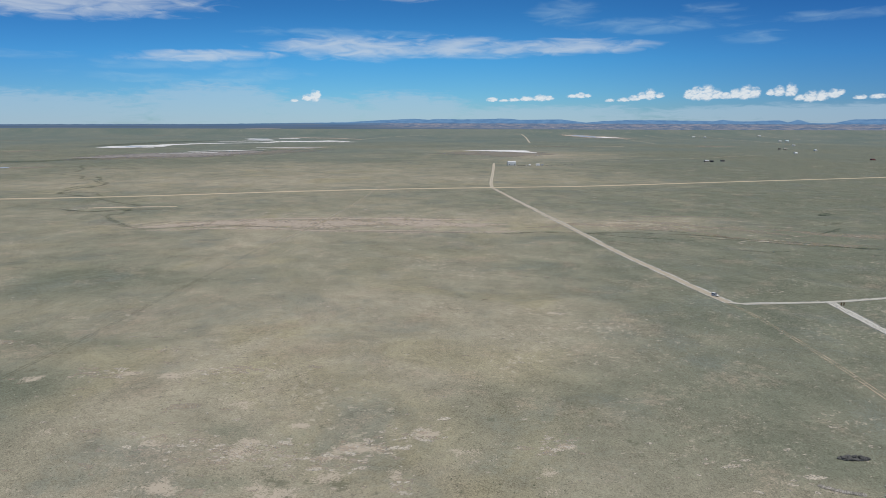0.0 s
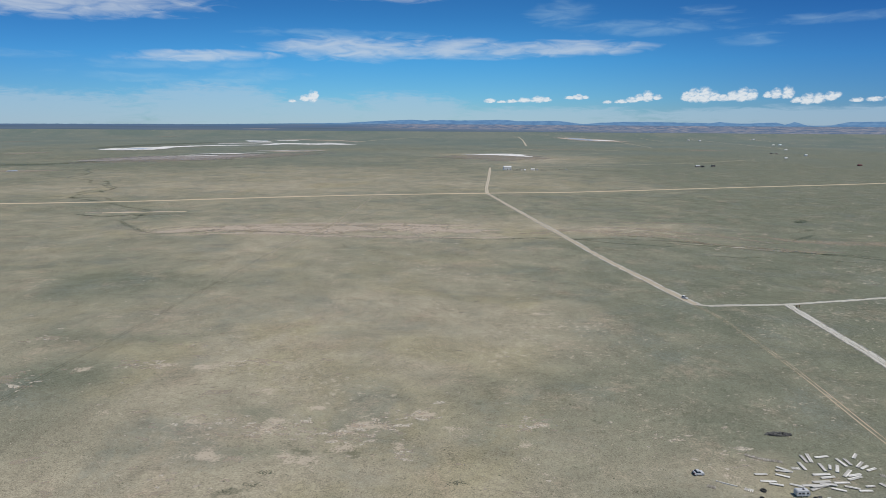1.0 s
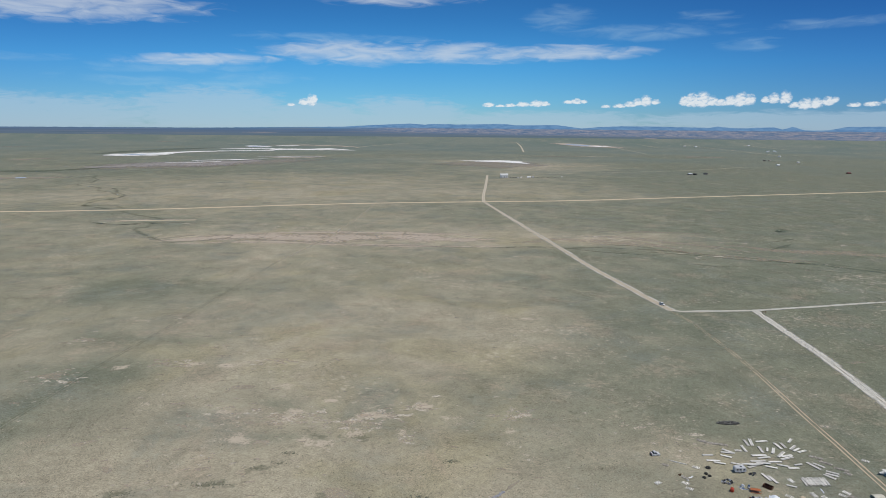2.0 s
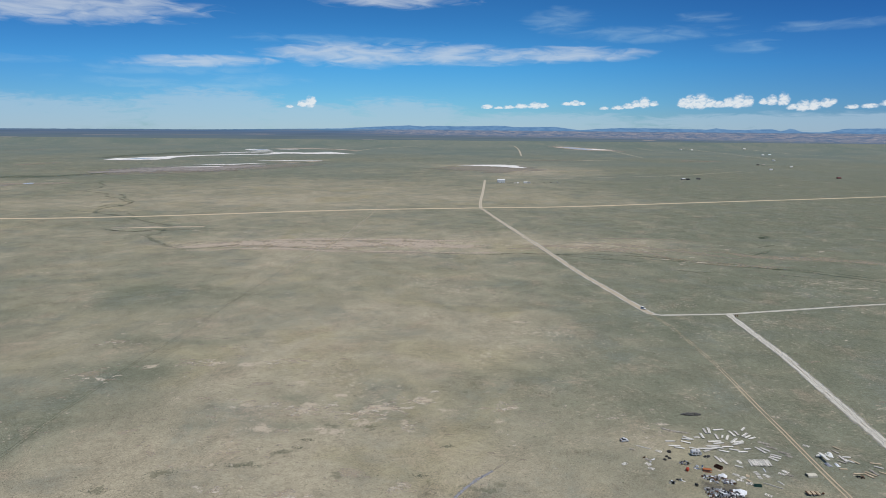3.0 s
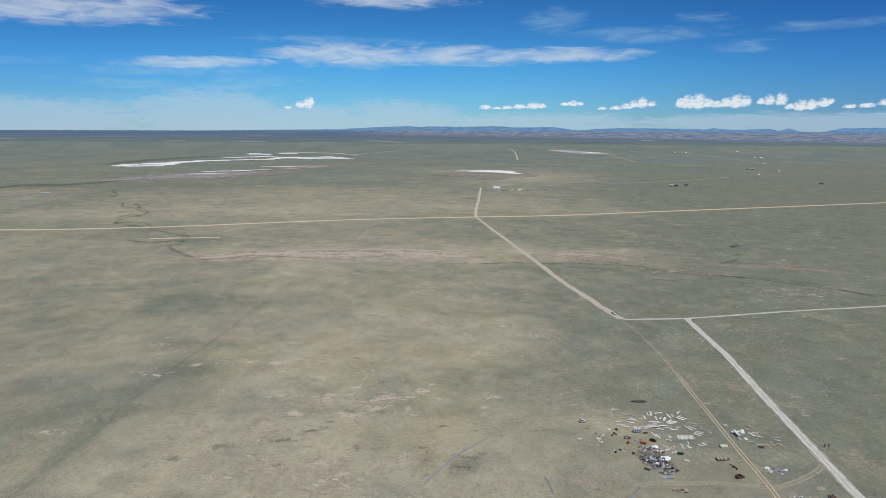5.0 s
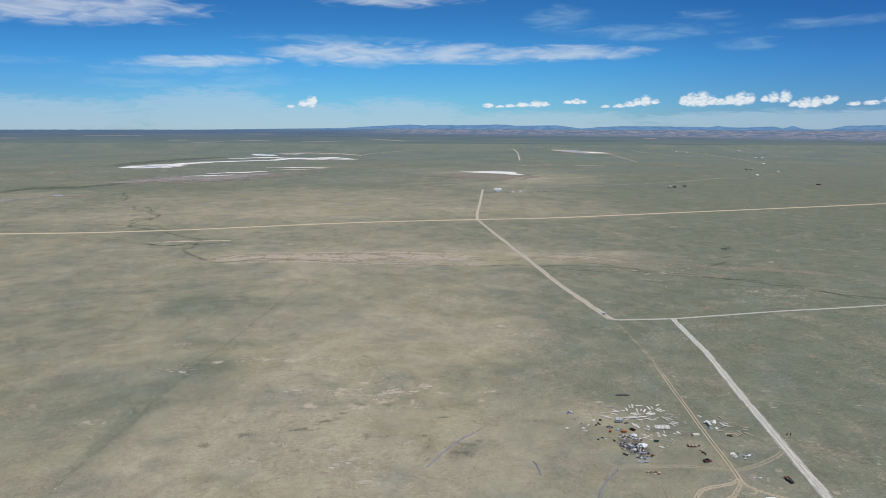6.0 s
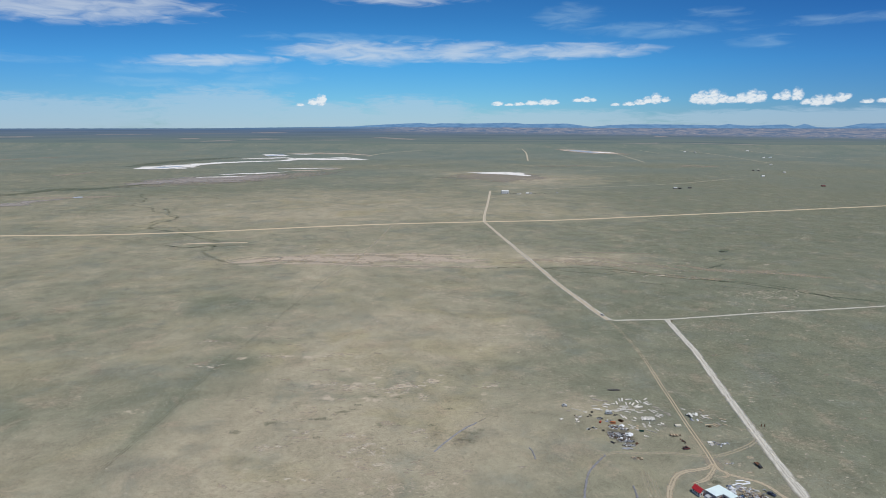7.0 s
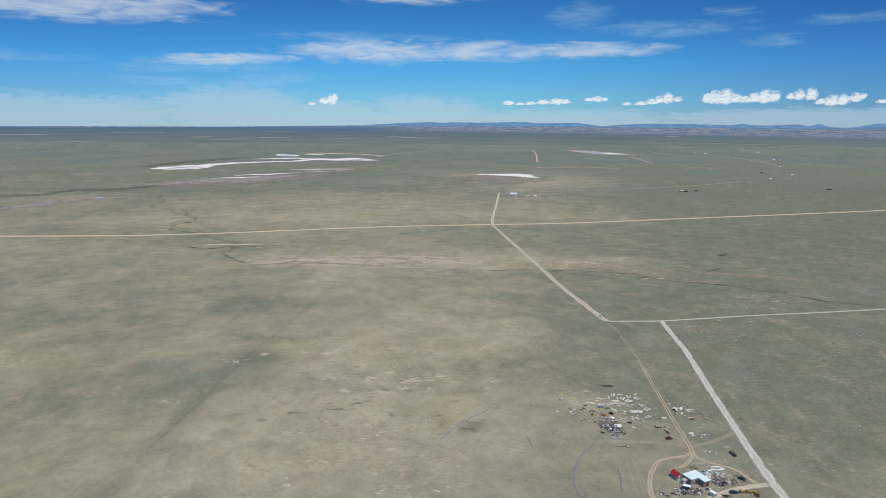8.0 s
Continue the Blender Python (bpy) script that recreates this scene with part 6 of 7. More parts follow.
def barn(x, y, turn):
    """An L-shaped shop with a nearly flat white roof. Its corner nearest the house is the origin."""
    ob = thing("workshop", "L-shaped grey workshop with a bright white flat roof", "workshop", "", x, y, turn)
    e = 3.3
    part("wall", Shape().box(4.45, 3.0, 0, 8.9, 6.0, e, None, 0.01), BARN_WALL, ob)
    part("wing_wall", Shape().box(6.75, -2.2, 0, 4.3, 4.4, e - 0.05, None, 0.01), BARN_WALL, ob)
    main_roof = part("roof", Shape().box(4.45, 3.0, e, 9.5, 6.5, 0.16, None, 0.03), WHITE_ROOF, ob)
    wing_roof = part("wing_roof", Shape().box(6.75, -2.45, e - 0.004, 4.8, 4.55, 0.15, None, 0.03), WHITE_ROOF, ob)
    for j in range(10):
        part("roof_seam", Shape().box(0.1 + j * 0.97, 3.0, e + 0.16, 0.05, 6.3, 0.035), WHITE_ROOF, main_roof)
    for j in range(5):
        part("roof_seam", Shape().box(4.7 + j * 1.02, -2.45, e + 0.145, 0.05, 4.4, 0.035), WHITE_ROOF, wing_roof)
    for j in range(22):
        part("siding_batten", Shape().box(-0.03, 0.15 + j * 0.27, 0.02, 0.06, 0.06, e - 0.1), BARN_WALL, ob)
    for px, wide, hh, text in ((1.1, 1.0, 2.1, "brown-red door"), (3.2, 1.6, 2.3, "brown-red double door")):
        door = part("door", Shape().box(px, -0.04, 0.02, wide, 0.08, hh), DOOR_RED, ob, text)
        part("door_frame", Shape().box(px - wide / 2 - 0.06, -0.05, 0, 0.1, 0.1, hh + 0.1).box(px + wide / 2 + 0.06, -0.05, 0, 0.1, 0.1, hh + 0.1).box(px, -0.05, hh + 0.03, wide + 0.22, 0.1, 0.1), PALE_WOOD, door)
        part("door_handle", Shape().box(px + wide * 0.3, -0.1, 1.0, 0.08, 0.06, 0.1), DARK_STEEL, door)
    big = part("garage_door", Shape().box(6.6, -4.44, 0.02, 2.6, 0.08, 2.5), DOOR_RED, ob, "brown garage door")
    for j in range(4):
        part("panel", Shape().box(6.6, -4.49, 0.1 + j * 0.6, 2.4, 0.04, 0.52), DOOR_RED, big)
    for py in (-1.2, -3.2):
        wdw = part("window", Shape().box(4.57, py, 1.2, 0.06, 0.9, 0.9), GLASS, ob, "dark window")
        part("sill", Shape().box(4.55, py, 1.1, 0.12, 1.1, 0.1), PALE_WOOD, wdw)
    part("foundation", Shape().box(4.45, 3.0, 0, 9.1, 6.2, 0.22).box(6.75, -2.2, 0, 4.5, 4.6, 0.21), GREY_WOOD, ob)


barn(130.5, 34.2, 27.5)


def shed(x, y, turn, a, b, h, roof, wall, label, category="shed"):
    ob = thing("shed", label, category, "", x, y, turn)
    part("wall", Shape().box(0, 0, 0, a, b, h), wall, ob)
    part("roof", Shape().box(0, 0, 0, a + 0.4, b + 0.4, 0.1), roof, ob).matrix_local = pose(0, 0, h + 0.06, 4, 0, 0)
    door = part("door", Shape().box(a * 0.15, -b / 2 - 0.02, 0.02, 0.8, 0.06, min(1.9, h - 0.2)), DOOR_RED, ob)
    part("door_handle", Shape().box(a * 0.15 + 0.3, -b / 2 - 0.06, 0.9, 0.06, 0.05, 0.1), DARK_STEEL, door)
    return ob


shed(127.6, 36.2, 25, 2.3, 1.9, 2.1, ALU, WHITE_PAINT, "small pale shed with a metal roof by the house")
shed(138.2, 25.0, 35, 1.6, 2.9, 2.0, WHITE_ROOF, WHITE_PAINT, "narrow white shed beside the driveway")
shed(127.0, 31.0, -22, 3.4, 1.7, 1.7, WHITE_ROOF, BLUE, "white-topped trailer box in the yard", "trailer box")
heap([(128.5, 28.6, 3.2, 2.2, -30, 0.7), (133.0, 29.8, 3.0, 1.6, -10, 0.5), (124.0, 27.4, 2.0, 1.5, 0, 0.6)], 120, "yard scrap before the workshop", ("rust", "grimy", "off-white", "silver", "tan", "metal", "grey wooden"), (0.4, 0.9))
heap([(146.8, 38.6, 3.6, 2.8, -10, 0.9), (150.4, 38.4, 3.0, 2.0, 0, 0.7), (146.0, 35.4, 2.6, 1.5, -10, 0.6), (152.8, 36.6, 2.2, 1.6, 0, 0.6)], 190, "yard scrap beside the workshop", ("tan", "rust", "off-white", "metal", "grey wooden", "grimy", "faded blue", "tan", "black"))
heap([(126.5, 26.6, 4.2, 1.8, -8, 0.5), (131.5, 27.0, 3.6, 1.6, 0, 0.5), (122.2, 30.0, 1.8, 1.4, 0, 0.4), (138.6, 30.2, 2.2, 1.2, -20, 0.4)], 130, "mixed clutter in the yard", ("off-white", "tan", "rust", "black", "grey wooden", "metal", "faded blue", "grimy"))
heap([(112.2, 27.0, 2.6, 2.0, -40, 0.5), (119.6, 25.8, 2.2, 1.4, 0, 0.4), (113.8, 24.6, 2.2, 1.2, -20, 0.3)], 62, "scrap on the yard's edge", ("black", "grimy", "rust", "metal", "off-white", "grey wooden"), (0.4, 1.0))
heap([(157.8, 110.9, 1.9, 0.8, -8, 0.4)], 16, "rusty scrap among panels", ("rust", "grimy", "tan"), (0.4, 0.8))
heap([(153.4, 42.0, 5.2, 3.4, -25, 0.3), (150.6, 45.6, 3.8, 2.2, -35, 0.2)], 70, "pale debris strewn beside the workshop", ("tan", "grey wooden", "off-white", "silver"), (0.35, 0.85))
heap([(105.4, 74.2, 3.4, 1.6, -10, 0.2)], 16, "grey boards in the pasture", ("grey wooden", "rust"), (0.5, 0.9))
heap([(160.2, 25.4, 2.6, 1.2, 0, 0.4), (145.0, 24.8, 2.4, 1.2, 0, 0.4)], 26, "scrap along the driveway", ("tan", "rust", "black", "grimy"))
heap([(155.6, 38.6, 1.6, 1.1, 0, 0.4), (158.2, 44.4, 0.8, 0.6, 0, 0.2)], 12, "dark scrap by the track", ("black", "grimy", "metal"))
heap([(149.0, 41.4, 4.6, 2.8, -20, 0.6), (152.4, 38.2, 2.8, 1.8, 0, 0.5), (146.6, 44.6, 2.6, 1.6, -40, 0.5), (144.5, 38.0, 2.0, 1.6, 0, 0.4)], 96, "tan clutter beside the workshop", ("tan", "grey wooden", "off-white", "rust", "silver", "faded blue"), (0.45, 1.05))
heap([(142.6, 45.6, 2.6, 1.2, -62, 0.9)], 16, "white and blue goods behind the workshop", ("off-white", "faded blue", "silver", "white"), (0.6, 1.1))
for x, y, turn, l in ((150.4, 53.0, 4, 4.2), (152.0, 50.2, 12, 4.6), (148.6, 50.4, -6, 3.0), (146.0, 49.2, 20, 2.6), (153.6, 51.8, -14, 2.2)):
    solid("roofing_sheet", Shape().box(0, 0, 0.05, l, 0.5, 0.06).box(0, 0.55, 0.05, l, 0.5, 0.06).box(-l * 0.3, 0.27, 0.0, 0.12, 1.2, 0.06).box(l * 0.3, 0.27, 0.0, 0.12, 1.2, 0.06), TARP, "long white roofing sheets lying on battens", "roofing sheet", "roofing sheets behind the workshop", pose(x, y, 0, 0, 0, turn))
heap([(151.5, 69.6, 2.8, 0.9, 0, 0.05)], 9, "pale rubble on grass", ("white", "tan", "blue-grey"), (0.4, 0.8))
for x, y, a, b, turn, mat, text in ((143.4, 46.6, 3.4, 1.9, -60, TARP, "white sheeting draped over scrap"), (142.8, 43.0, 3.2, 1.6, -65, TARP, "white and blue tarp beside the workshop"), 
                                   (147.2, 47.6, 3.0, 1.6, 15, GREY_TARP, "blue-grey sheet on scrap"), (151.2, 92.2, 2.8, 1.8, 10, PALE_WOOD, "torn pale sheeting on a rubble heap"), (154.8, 90.4, 2.4, 1.6, -20, GREY_WOOD, "grey sheeting on a rubble heap"),
                                   (151.2, 89.4, 2.6, 2.0, 30, PALE_WOOD, "pale heap of broken boards"), (158.9, 90.6, 1.6, 0.9, 20, TARP, "small pale sheet on grass"), (155.0, 86.6, 1.1, 0.7, -20, TARP, "scrap of pale sheeting"), (160.7, 91.0, 2.2, 0.6, 110, GREY_TARP, "thin grey strip of sheeting")):
    solid("plastic_sheeting" if mat is TARP else "scrap_cover", Shape().sheet(a, b, 10, 7, 0.55, 0.6, x * 0.21 + y), mat, text, "sheeting", "", pose(x, y, 0.0, 0, 0, turn))
heap([(152.4, 91.2, 3.4, 2.2, -15, 0.3), (155.6, 89.8, 2.4, 1.4, -10, 0.2)], 46, "pale rubble heap on grass", ("off-white", "metal", "silver", "grey wooden", "blue-grey"), (0.3, 0.8))
patch("bare_ground", 166, 75.6, 3.2, 2.4, 0, BARE, "pale bare oval of gravel", "bare soil", 0.045, 0.3, 33)
patch("bare_ground", 159, 61, 2.4, 1.6, 0, BARE, "small pale gravel spot", "bare soil", 0.046, 0.3, 34)
patch("bare_ground", 133, 31, 17, 9, 10, BARE, "trampled bare soil of the yard", "bare soil", 0.05, 0.4, 35)
patch("bare_ground", 148, 40, 13, 9, 0, BARE, "trampled bare soil under scrap", "bare soil", 0.052, 0.4, 36)
patch("stained_ground", 103.6, 100, 9, 13, 12, STAIN, "dark trampled soil under a junk heap", "bare soil", 0.045, 0.5, 37)
patch("stained_ground", 128, 28.5, 9, 4.5, 0, STAIN, "dark oily soil in the yard", "bare soil", 0.056, 0.5, 39)
patch("stained_ground", 148, 38, 7, 4.5, 0, STAIN, "dark trampled soil under yard scrap", "bare soil", 0.058, 0.5, 40)
patch("bare_ground", 143.5, 70, 6, 9, 0, BARE, "worn junction of wheel tracks", "bare soil", 0.058, 0.4, 38)
# dark rust colour on the wooden posts stands in for their shade
for px, py in ((189.2, 111.8), (191.0, 111.6), (207.4, 317.3), (208.8, 317.3)):
    solid("fence_post", Shape().box(0, 0, 0, 0.35, 0.35, 1.6).rod((0, 0, 1.6), (0, 0, 1.8), 0.12, 6), RUST, "wooden post beside the road, shade put into its dark colour", "post", "posts by the road", pose(px, py, 0))


# ---------------------------------------------------------------- rows of rubble in the pasture
def windrow(points, wide, count, label, seed):
    """A long low row of tumbled stones and torn sheeting."""
    r = random.Random(seed)
    line = smooth_line(points, 0.5)
    s = Shape()
    for i in range(count):
        q = line[r.randrange(len(line))]
        x, y = q.x + r.gauss(0, wide / 3), q.y + r.gauss(0, wide / 3)
        a = r.uniform(0.14, 0.36)
        m = Matrix.Translation((x, y, a * 0.25)) @ Euler((r.uniform(-0.4, 0.4), r.uniform(-0.4, 0.4), r.uniform(0, 3.1))).to_matrix().to_4x4()
        s.box(0, 0, -0.5 * a, a * r.uniform(1.2, 2.8), a * r.uniform(0.8, 1.4), a * r.uniform(0.8, 1.4), m, a * 0.3)
    return tagged(solid("rubble_row", s, ROCK, label, "rubble row", "rubble rows"), kind="stuff")


ROW_TEXT = "long low row of grey rubble across the pasture"
for pts, cnt, sd in (([(-2, 80), (3, 89), (10, 100), (15, 107), (22, 114)], 720, 1), ([(-2, 80), (3, 89), (10, 100), (15, 107), (22, 114)], 120, 2), ([(50, 84.5), (51, 80), (51.5, 73)], 110, 3), ([(89, 77), (83, 69), (77, 60), (73, 49), (70, 37), (70, 29), (71, 22), (74, 10)], 900, 5),
                     ([(89, 77), (83, 69), (77, 60), (73, 49), (70, 37), (70, 29), (71, 22)], 120, 4), ([(96, 48), (95, 38), (93, 28)], 240, 7)):
    windrow(pts, 0.6, cnt, ROW_TEXT, sd)
patch("bare_ground", 26, 118.5, 5.5, 0.8, 48, BARE, "tan tail of a rubble row", "bare soil", 0.05, 0.3, 41)


# ---------------------------------------------------------------- far ranches
def far_building(name, x, y, turn, a, b, h, rise, roof, wall, label, openings=3, z=0.0):
    ob = new(name)
    ob.matrix_world = Matrix.Translation(land(x, y, z)) @ pose(0, 0, 0, 0, 0, turn)
    tagged(ob, label, "barn" if a > 9 else "shed")
    part("wall", Shape().prism([(-b / 2, 0), (b / 2, 0), (b / 2, h), (0, h + rise - 0.1), (-b / 2, h)], -a / 2, a / 2), wall, ob).matrix_local = pose(0, 0, 0, 0, 0, 90)
    slope, ang = math.hypot(b / 2, rise) + 0.3, math.degrees(math.atan2(rise, b / 2))
    for i in (-1, 1):
        part("roof_slope", Shape().box(0, 0, 0, a + 0.6, slope, 0.15), roof, ob).matrix_local = pose(0, i * b / 4, h + rise / 2, -i * ang, 0, 0)
    for j in range(openings):
        part("door", Shape().box((j + 0.5) / openings * a - a / 2, -b / 2 - 0.06, 0.1, a / openings * 0.22, 0.12, h * 0.45), DARK_STEEL, ob, "dark doorway")
    return ob


far_building("barn", 156, 1452, 2, 18, 11, 7.0, 2.4, WHITE_PAINT, WHITE_PAINT, "large white barn with dark doorways on the plain", 3)
far_building("shed", 215, 1446, 0, 8.5, 6, 2.8, 1.3, WHITE_PAINT, WHITE_PAINT, "long white shed near a white barn", 2)
far_building("shed", 225, 1447, 0, 4, 4, 2.4, 1.0, GREY_TARP, SILVER, "small grey shed near a white barn", 1)
far_building("shed", 196, 1444, 0, 4, 3, 1.8, 0.6, TARP, PALE_WOOD, "low pale shed on the plain", 1)
for x, y, s in ((178, 1445, 2.4), (184, 1447, 2.0), (189, 1444, 2.6), (237, 1450, 2.0), (246, 1447, 1.8), (262, 1452, 2.2), (300, 1480, 2.6), (281, 1466, 2.0), (170, 1441, 2.0)):
    solid("farm_implement", Shape().box(0, 0, 0.3, s * 1.6, s * 0.8, s * 0.5).rod((-s * 0.5, -s * 0.45, 0.4), (-s * 0.5, s * 0.45, 0.4), 0.42, 8).rod((s * 0.5, -s * 0.45, 0.4), (s * 0.5, s * 0.45, 0.4), 0.42, 8), DARK_STEEL if s < 2.5 else SILVER, "parked machine beside the ranch barns", "farm implement", "machines at the ranch", pose(x, y, 0, 0, 0, x * 7))
far_building("barn", 662, 1603, 6, 10, 7, 3.0, 1.6, ALU, GREY_WOOD, "grey barn with a pale roof on the plain", 2)
far_building("shed", 674, 1600, 6, 8, 5, 2.6, 1.4, DARK_STEEL, DARK_STEEL, "dark shed beside a grey barn", 1)
far_building("shed", 711, 1622, 0, 9, 6, 2.8, 1.4, DARK_STEEL, GREY_WOOD, "dark-roofed ranch shed on the plain", 2)
far_building("barn", 1145, 1700, 10, 11, 6.5, 2.6, 1.6, MAROON, MAROON, "dark red barn alone on the plain", 2)
far_building("house", 1153, 2090, 0, 9, 7, 3.0, 1.8, WHITE_PAINT, WHITE_PAINT, "far white ranch house", 2)
far_building("house", 1339, 2300, 0, 9, 7, 3.0, 1.8, WHITE_PAINT, WHITE_PAINT, "far white house on the plain", 2)
far_building("shed", 1272, 2420, 0, 8, 6, 3.0, 1.8, DARK_STEEL, GREY_WOOD, "far dark shed on the plain", 1)
far_building("shed", 1298, 2430, 0, 9, 6, 3.0, 1.8, GREY_WOOD, GREY_WOOD, "far grey shed on the plain", 1)
far_building("house", 1565, 2860, 0, 11, 8, 3.2, 2.0, WHITE_PAINT, WHITE_PAINT, "far white house beside a road", 2)
far_building("house", 1890, 3600, 0, 14, 9, 3.4, 2.0, WHITE_PAINT, WHITE_PAINT, "distant white house on the plain", 2)
far_building("barn", 1932, 3605, 0, 16, 10, 4.0, 2.2, WHITE_ROOF, SILVER, "distant pale barn on the plain", 2)
far_building("house", 1781, 4580, 0, 16, 10, 4.0, 2.0, WHITE_PAINT, WHITE_PAINT, "distant white house near the rim", 2)
far_building("house", 1830, 4500, 0, 14, 10, 4.0, 2.0, WHITE_PAINT, WHITE_PAINT, "distant small white house", 2)
far_building("house", 2400, 4900, 0, 18, 10, 4.0, 2.0, WHITE_PAINT, WHITE_PAINT, "distant white house by a road", 2)
solid("stock_gate", Shape().box(-3, 0, 0, 0.3, 0.3, 2.0).box(3, 0, 0, 0.3, 0.3, 2.0).rod((-3, 0, 1.8), (3, 0, 1.8), 0.08, 6).rod((-3, 0, 0.8), (3, 0, 0.8), 0.08, 6), GREY_WOOD, "old wooden gate at the gravel road", "gate", "", pose(-92, 894, 0))
park([*pale.values(), *tan.values(), *grey.values(), stacked, *pallets])


# ---------------------------------------------------------------- grass tufts and low sage near the camera
def tufts():
    r = np.random.default_rng(5)
    count = 90000
    X, Y = r.uniform(-330, 330, count * 3), r.uniform(-60, 420, count * 3)
    near = r.random(count * 3) < np.clip(1.25 - (Y + 60) / 420, 0.12, 1.0)
    X, Y = X[near][:count], Y[near][:count]
    dens = np.array([noise.noise(Vector((x * 0.03, y * 0.03, 4.0))) + 0.6 * noise.noise(Vector((x * 0.14, y * 0.14, 8.0))) for x, y in zip(X, Y)])
    keep = (dens > r.uniform(-0.5, 0.8, len(X)))
    keep &= ~((np.abs(X - 132) < 22) & (np.abs(Y - 36) < 12)) & ~((np.abs(X - 103) < 8) & (np.abs(Y - 100) < 14))
    X, Y = X[keep], Y[keep]
    m = len(X)
    R, Z, A = r.uniform(0.10, 0.26, m) * (1 + 0.8 * (r.random(m) < 0.06)), r.uniform(0.05, 0.16, m), r.uniform(0, 6.28, m)
    ring = 5
    V = np.zeros((m, ring + 1, 3))
    for i in range(ring):
        a = A + 2 * math.pi * i / ring
        q = R * r.uniform(0.7, 1.3, m)
        V[:, i] = np.stack([X + q * np.cos(a), Y + q * np.sin(a), 0 * Z - 0.02], -1)
    V[:, ring] = np.stack([X + 0.2 * R, Y, Z], -1)
    base = (np.arange(m) * (ring + 1))[:, None]
    F = np.concatenate([np.stack([base[:, 0] + i, base[:, 0] + (i + 1) % ring, base[:, 0] + ring], 1) for i in range(ring)])
    mat, k, shader, at = surface("sage_and_grass_tufts", 0.95, 0.1)
    own = k.add("ShaderNodeNewGeometry").outputs["Random Per Island"]
    k.link(k.ramp(own, [(0.0, (0.11, 0.115, 0.075)), (0.35, (0.15, 0.152, 0.10)), (0.7, (0.24, 0.22, 0.155)), (1.0, (0.42, 0.37, 0.275))]), shader.inputs["Base Color"])
    thing_of("grass_tufts", mesh_of("grass_tufts", V.reshape(-1, 3), F.tolist(), mat), "sparse grey-green grass tufts and low sage", "grass", "stuff")


tufts()


def shrubs(clusters, label, seed):
    """Low domed sage bushes in loose clusters: x, y, half width, half depth, how many."""
    r = random.Random(seed)
    v, f = [], []
    for x, y, a, b, count in clusters:
        for _ in range(count):
            px, py, q = r.gauss(x, a * 0.5), r.gauss(y, b * 0.5), r.uniform(0.10, 0.30)
            k0, h = len(v), q * r.uniform(0.45, 0.8)
            for z, w in ((0.0, 1.0), (0.55, 0.85), (0.9, 0.45)):
                for i in range(7):
                    th = 2 * math.pi * (i + z) / 7
                    g = q * w * r.uniform(0.7, 1.25)
                    v.append((px + g * math.cos(th), py + g * math.sin(th), h * z * r.uniform(0.85, 1.1) - 0.03))
            v.append((px, py, h))
            for j in (0, 1):
                f += [(k0 + j * 7 + i, k0 + j * 7 + (i + 1) % 7, k0 + j * 7 + 7 + (i + 1) % 7, k0 + j * 7 + 7 + i) for i in range(7)]
            f += [(k0 + 14 + i, k0 + 14 + (i + 1) % 7, k0 + 21) for i in range(7)]
    mat, k, shader, at = surface("sage_bush_leaves", 0.95, 0.1)
    own = k.add("ShaderNodeNewGeometry").outputs["Random Per Island"]
    col = k.ramp(own, [(0.0, (0.085, 0.090, 0.064)), (0.6, (0.130, 0.134, 0.098)), (1.0, (0.18, 0.178, 0.135))])
    k.link(k.mix(k.math("MULTIPLY", k.noise(at, 6.0), 0.6), col, (0.17, 0.165, 0.12)), shader.inputs["Base Color"])
    thing_of("sage_bushes", mesh_of("sage_bushes", v, f, mat), label, "shrubs", "stuff")


shrubs([(-72, 118, 9, 2.2, 90), (-60, 128, 5, 1.6, 30), (-100, 112, 6, 2.2, 40), (-118, 100, 5, 2, 34), (-53, 131, 3, 1.4, 30), (-5, 111, 3, 1.4, 50), (6, 133, 3, 1.6, 60), (-51, 138, 2.5, 1.2, 40), (-68, 95, 3, 2, 50), (138, 52, 3.4, 2.2, 170), (136, 56, 4, 3, 60)],
       "low dark sage bushes scattered in dry grass", 21)


# ---------------------------------------------------------------- crisp pale crust spots and dark shrub mats on the prairie
def ground_spots(name, clusters, size, material, label, category, lift, seed, ragged=0.45, squash=0.7):
    """Small irregular flat spots strewn in clusters: x, y, half width, half depth, how many."""
    r = random.Random(seed)
    v, f = [], []
    for x, y, a, b, count in clusters:
        for _ in range(count):
            px, py = r.gauss(x, a * 0.75), r.gauss(y, b * 0.9)
            q = size * math.exp(r.gauss(0, 0.45))
            turn, wide = r.uniform(-0.5, 0.5), r.uniform(0.8, 1.6)
            k0, sides = len(v), 11
            for i in range(sides):
                th = 2 * math.pi * i / sides
                w = q * (1 + r.uniform(-ragged, ragged))
                cx, cy = wide * w * math.cos(th), squash * w * math.sin(th)
                v.append((px + cx * math.cos(turn) - cy * math.sin(turn), py + cx * math.sin(turn) + cy * math.cos(turn), lift + 0.004 * r.random()))
            f.append(tuple(range(k0, k0 + sides)))
    thing_of(name, mesh_of(name, v, f, material), label, category, "stuff")


def spot_material(name, a, b, fade):
    mat, k, shader, at = surface(name, 0.95, 0.1)
    own = k.add("ShaderNodeNewGeometry").outputs["Random Per Island"]
    fine = k.noise(at, 1.1, 6.0, 0.75)
    k.link(k.mix(k.span(k.math("ADD", k.math("MULTIPLY", own, 0.6), k.math("MULTIPLY", fine, 0.6)), 0.2, 0.9), a, b), shader.inputs["Base Color"])
    k.link(k.math("MULTIPLY", k.span(fine, 0.36, 0.56), fade), shader.inputs["Alpha"])
    return mat


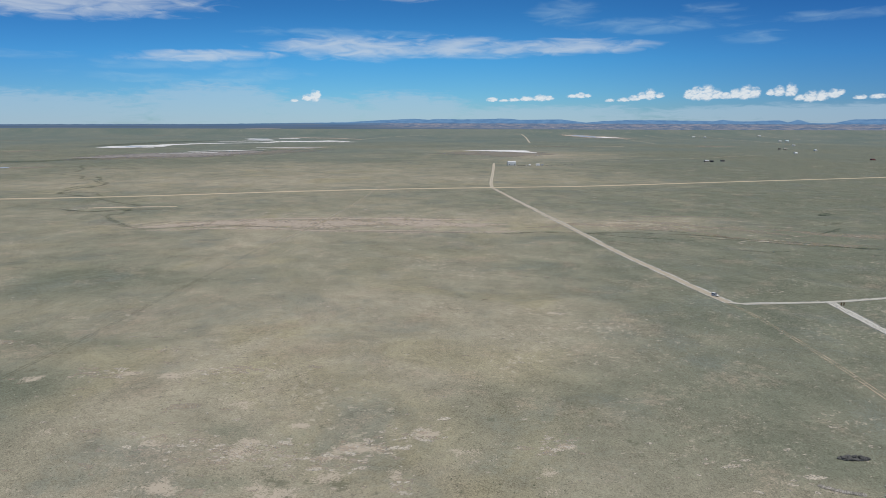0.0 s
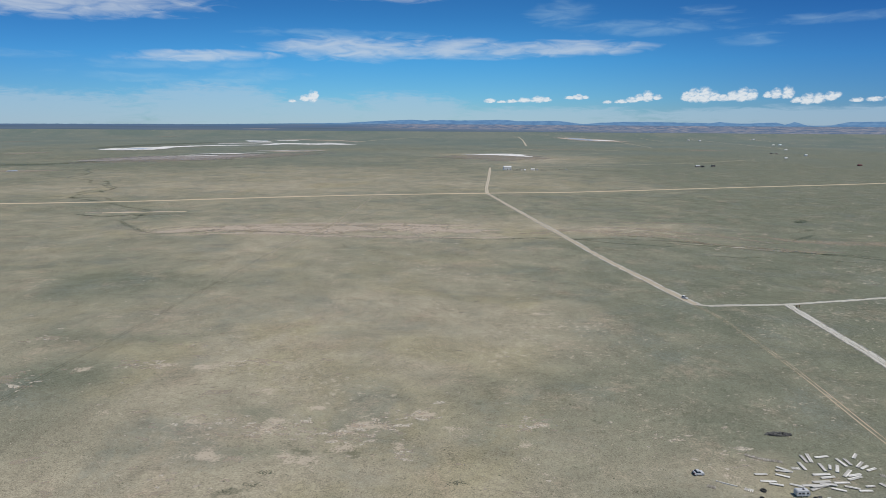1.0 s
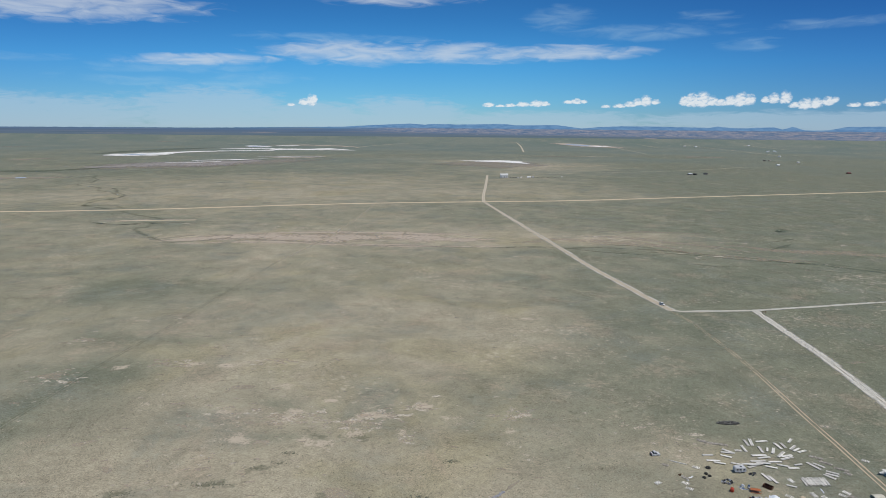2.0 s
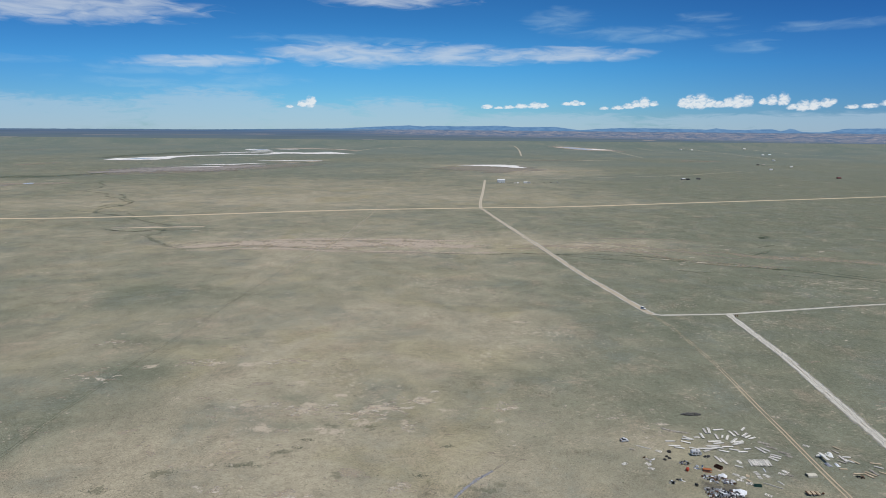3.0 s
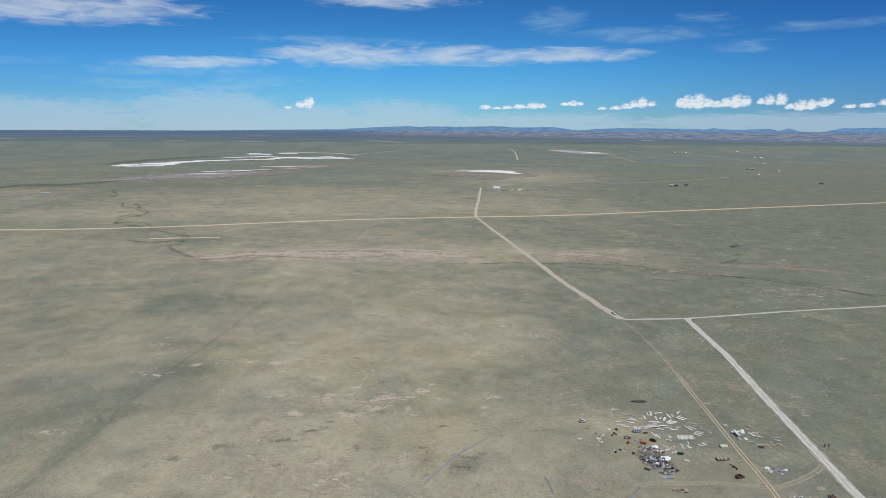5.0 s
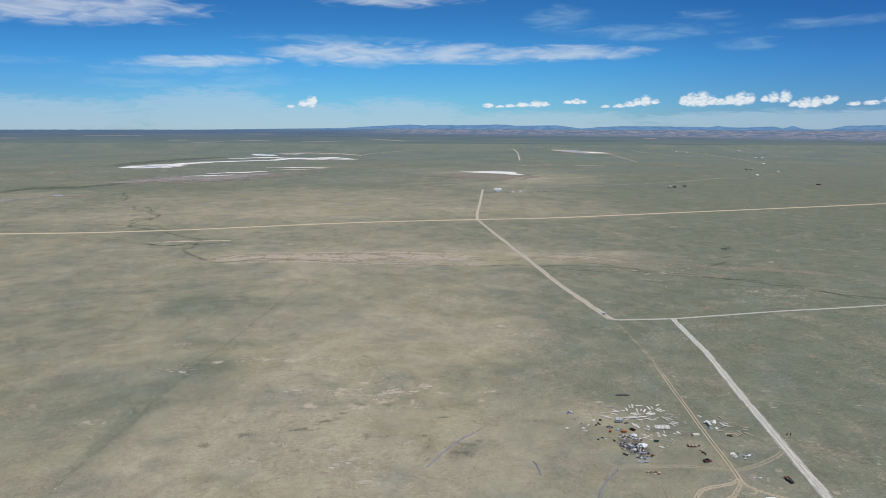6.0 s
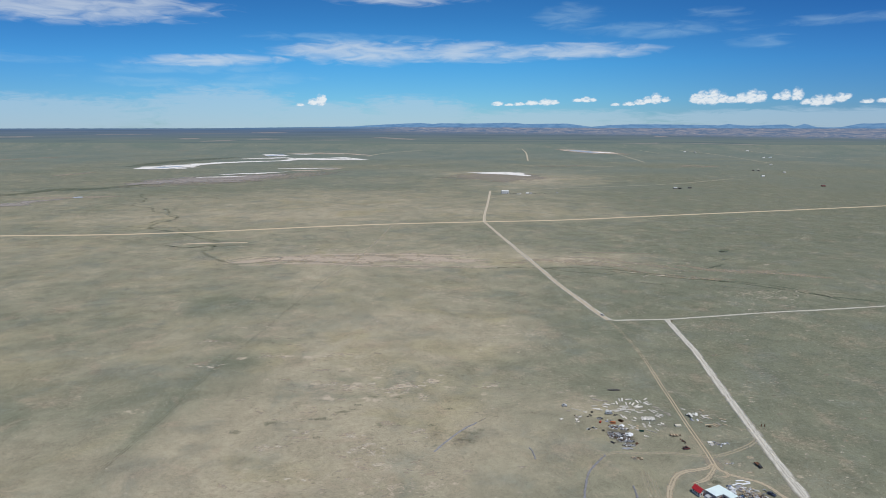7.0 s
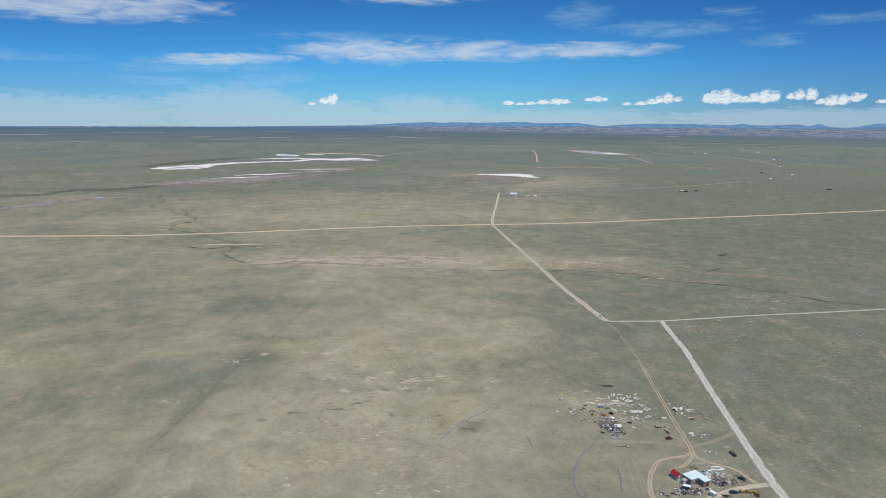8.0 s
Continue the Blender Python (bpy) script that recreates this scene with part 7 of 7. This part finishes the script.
CRUST = spot_material("pale_alkali_crust", (0.70, 0.62, 0.50), (0.50, 0.43, 0.335), 0.82)
CRUST_A = [(-95, 82, 7, 3, 16), (-46, 80, 3, 2, 10), (-39, 85, 4, 2, 10), (-12, 103, 3, 2, 12), (-79, 99, 6, 3, 14), (-51, 98, 4, 2, 10), (31, 169, 8, 3, 14), (-189, 255, 9, 4, 14), (-20, 20, 8, 4, 22), (259, 297, 12, 8, 14), (370, 300, 20, 20, 16), (196, 145, 10, 9, 16), (218, 72, 10, 8, 12), (-60, 166, 9, 3.5, 34), (-52, 170, 7, 3, 16), (-33, 163, 8, 3.5, 30)]
CRUST_A2 = [(-22, 170, 7, 3.5, 20), (-11, 150, 3, 3, 10), (-129, 224, 9, 4, 24), (-112, 250, 5, 2, 8), (-84, 170, 12, 6, 20), (-6, 177, 7, 4, 12), (35, 172, 5, 3, 12), (78, 160, 5, 4, 10), (97, 154, 12, 8, 16), (-80, 226, 9, 2, 16), (-172, 205, 12, 8, 26), (-40, 86, 14, 8, 26), (-80, 122, 16, 8, 16), (84, 146, 12, 8, 18), (-30, 34, 40, 14, 40), (-28, 66, 18, 8, 26)]
CRUST_B = [(58, 301, 4, 1.8, 10), (120, 409, 12, 3, 14), (184, 347, 7, 5, 14), (219, 311, 6, 3, 12), (328, 412, 26, 18, 60), (305, 376, 14, 5, 18), (362, 381, 12, 4, 14),
    (319, 329, 12, 5, 10), (256, 328, 8, 3, 8), (115, 359, 8, 4, 8), (240, 150, 40, 60, 40), (215, 50, 30, 30, 26), (-120, 284, 20, 8, 14), (-235, 310, 40, 14, 26), (260, 270, 20, 20, 12), (-60, 235, 120, 50, 50), (30, 230, 90, 60, 40)]
ground_spots("alkali_spots", [(x, y, a, b, round((1.3 if x < 60 else 0.7) * c)) for x, y, a, b, c in CRUST_A + CRUST_A2], 0.62, CRUST, "small pale alkali spots in the grass", "bare soil", 0.03, 3)
ground_spots("alkali_spots", [(x, y, a, b, 2 * c) for x, y, a, b, c in CRUST_B], 0.42, CRUST, "pale alkali spots on the farther prairie", "bare soil", 0.035, 4)
ground_spots("alkali_spots", [(-60, 662, 170, 24, 240), (200, 588, 80, 26, 200), (-160, 650, 70, 18, 90), (300, 520, 70, 34, 90), (-40, 585, 240, 18, 160), (420, 600, 120, 60, 70), (-330, 700, 60, 16, 60), (100, 760, 200, 60, 60), (330, 410, 40, 22, 60)], 1.0, CRUST, "pale soil specks on the far prairie", "bare soil", 0.06, 5)
ground_spots("alkali_spots", [(185, 346, 9, 6, 22), (225, 311, 9, 5, 20), (116, 408, 9, 4, 12), (145, 409, 8, 4, 10), (167, 372, 6, 4, 7), (310, 400, 22, 26, 60), (350, 420, 16, 8, 14), (400, 470, 40, 24, 50), (440, 420, 40, 20, 30), (330, 300, 30, 14, 24), (300, 338, 20, 10, 20)], 0.5, CRUST, "bright alkali spots beside the pasture road", "bare soil", 0.037, 14)
ground_spots("alkali_specks", [(0, 120, 260, 110, 1300), (60, 240, 300, 110, 1100)], 0.30, CRUST, "tiny pale soil specks all over the prairie", "bare soil", 0.028, 8)
ground_spots("alkali_specks", [(0, 400, 380, 130, 900), (80, 620, 420, 130, 700)], 0.5, CRUST, "tiny pale soil specks on the middle prairie", "bare soil", 0.045, 9)

PALE_SOIL = spot_material("pale_pinkish_soil", (0.56, 0.465, 0.36), (0.45, 0.375, 0.29), 0.50)
ground_spots("soil_patches", [(x, y, a, b, max(4, c // 2)) for x, y, a, b, c in CRUST_A + CRUST_A2 if x < 60], 1.25, PALE_SOIL, "ragged pale pinkish soil patches in grass", "bare soil", 0.024, 31, 0.6, 0.6)
ground_spots("soil_patches", [(-20, 30, 90, 16, 60), (-60, 160, 70, 22, 60), (-120, 230, 60, 24, 40), (-70, 100, 60, 20, 40), (250, 150, 60, 70, 50), (330, 420, 40, 20, 30), (40, 330, 90, 60, 30)], 1.0, PALE_SOIL, "scattered pale soil patches in the pasture", "bare soil", 0.022, 32, 0.6, 0.6)
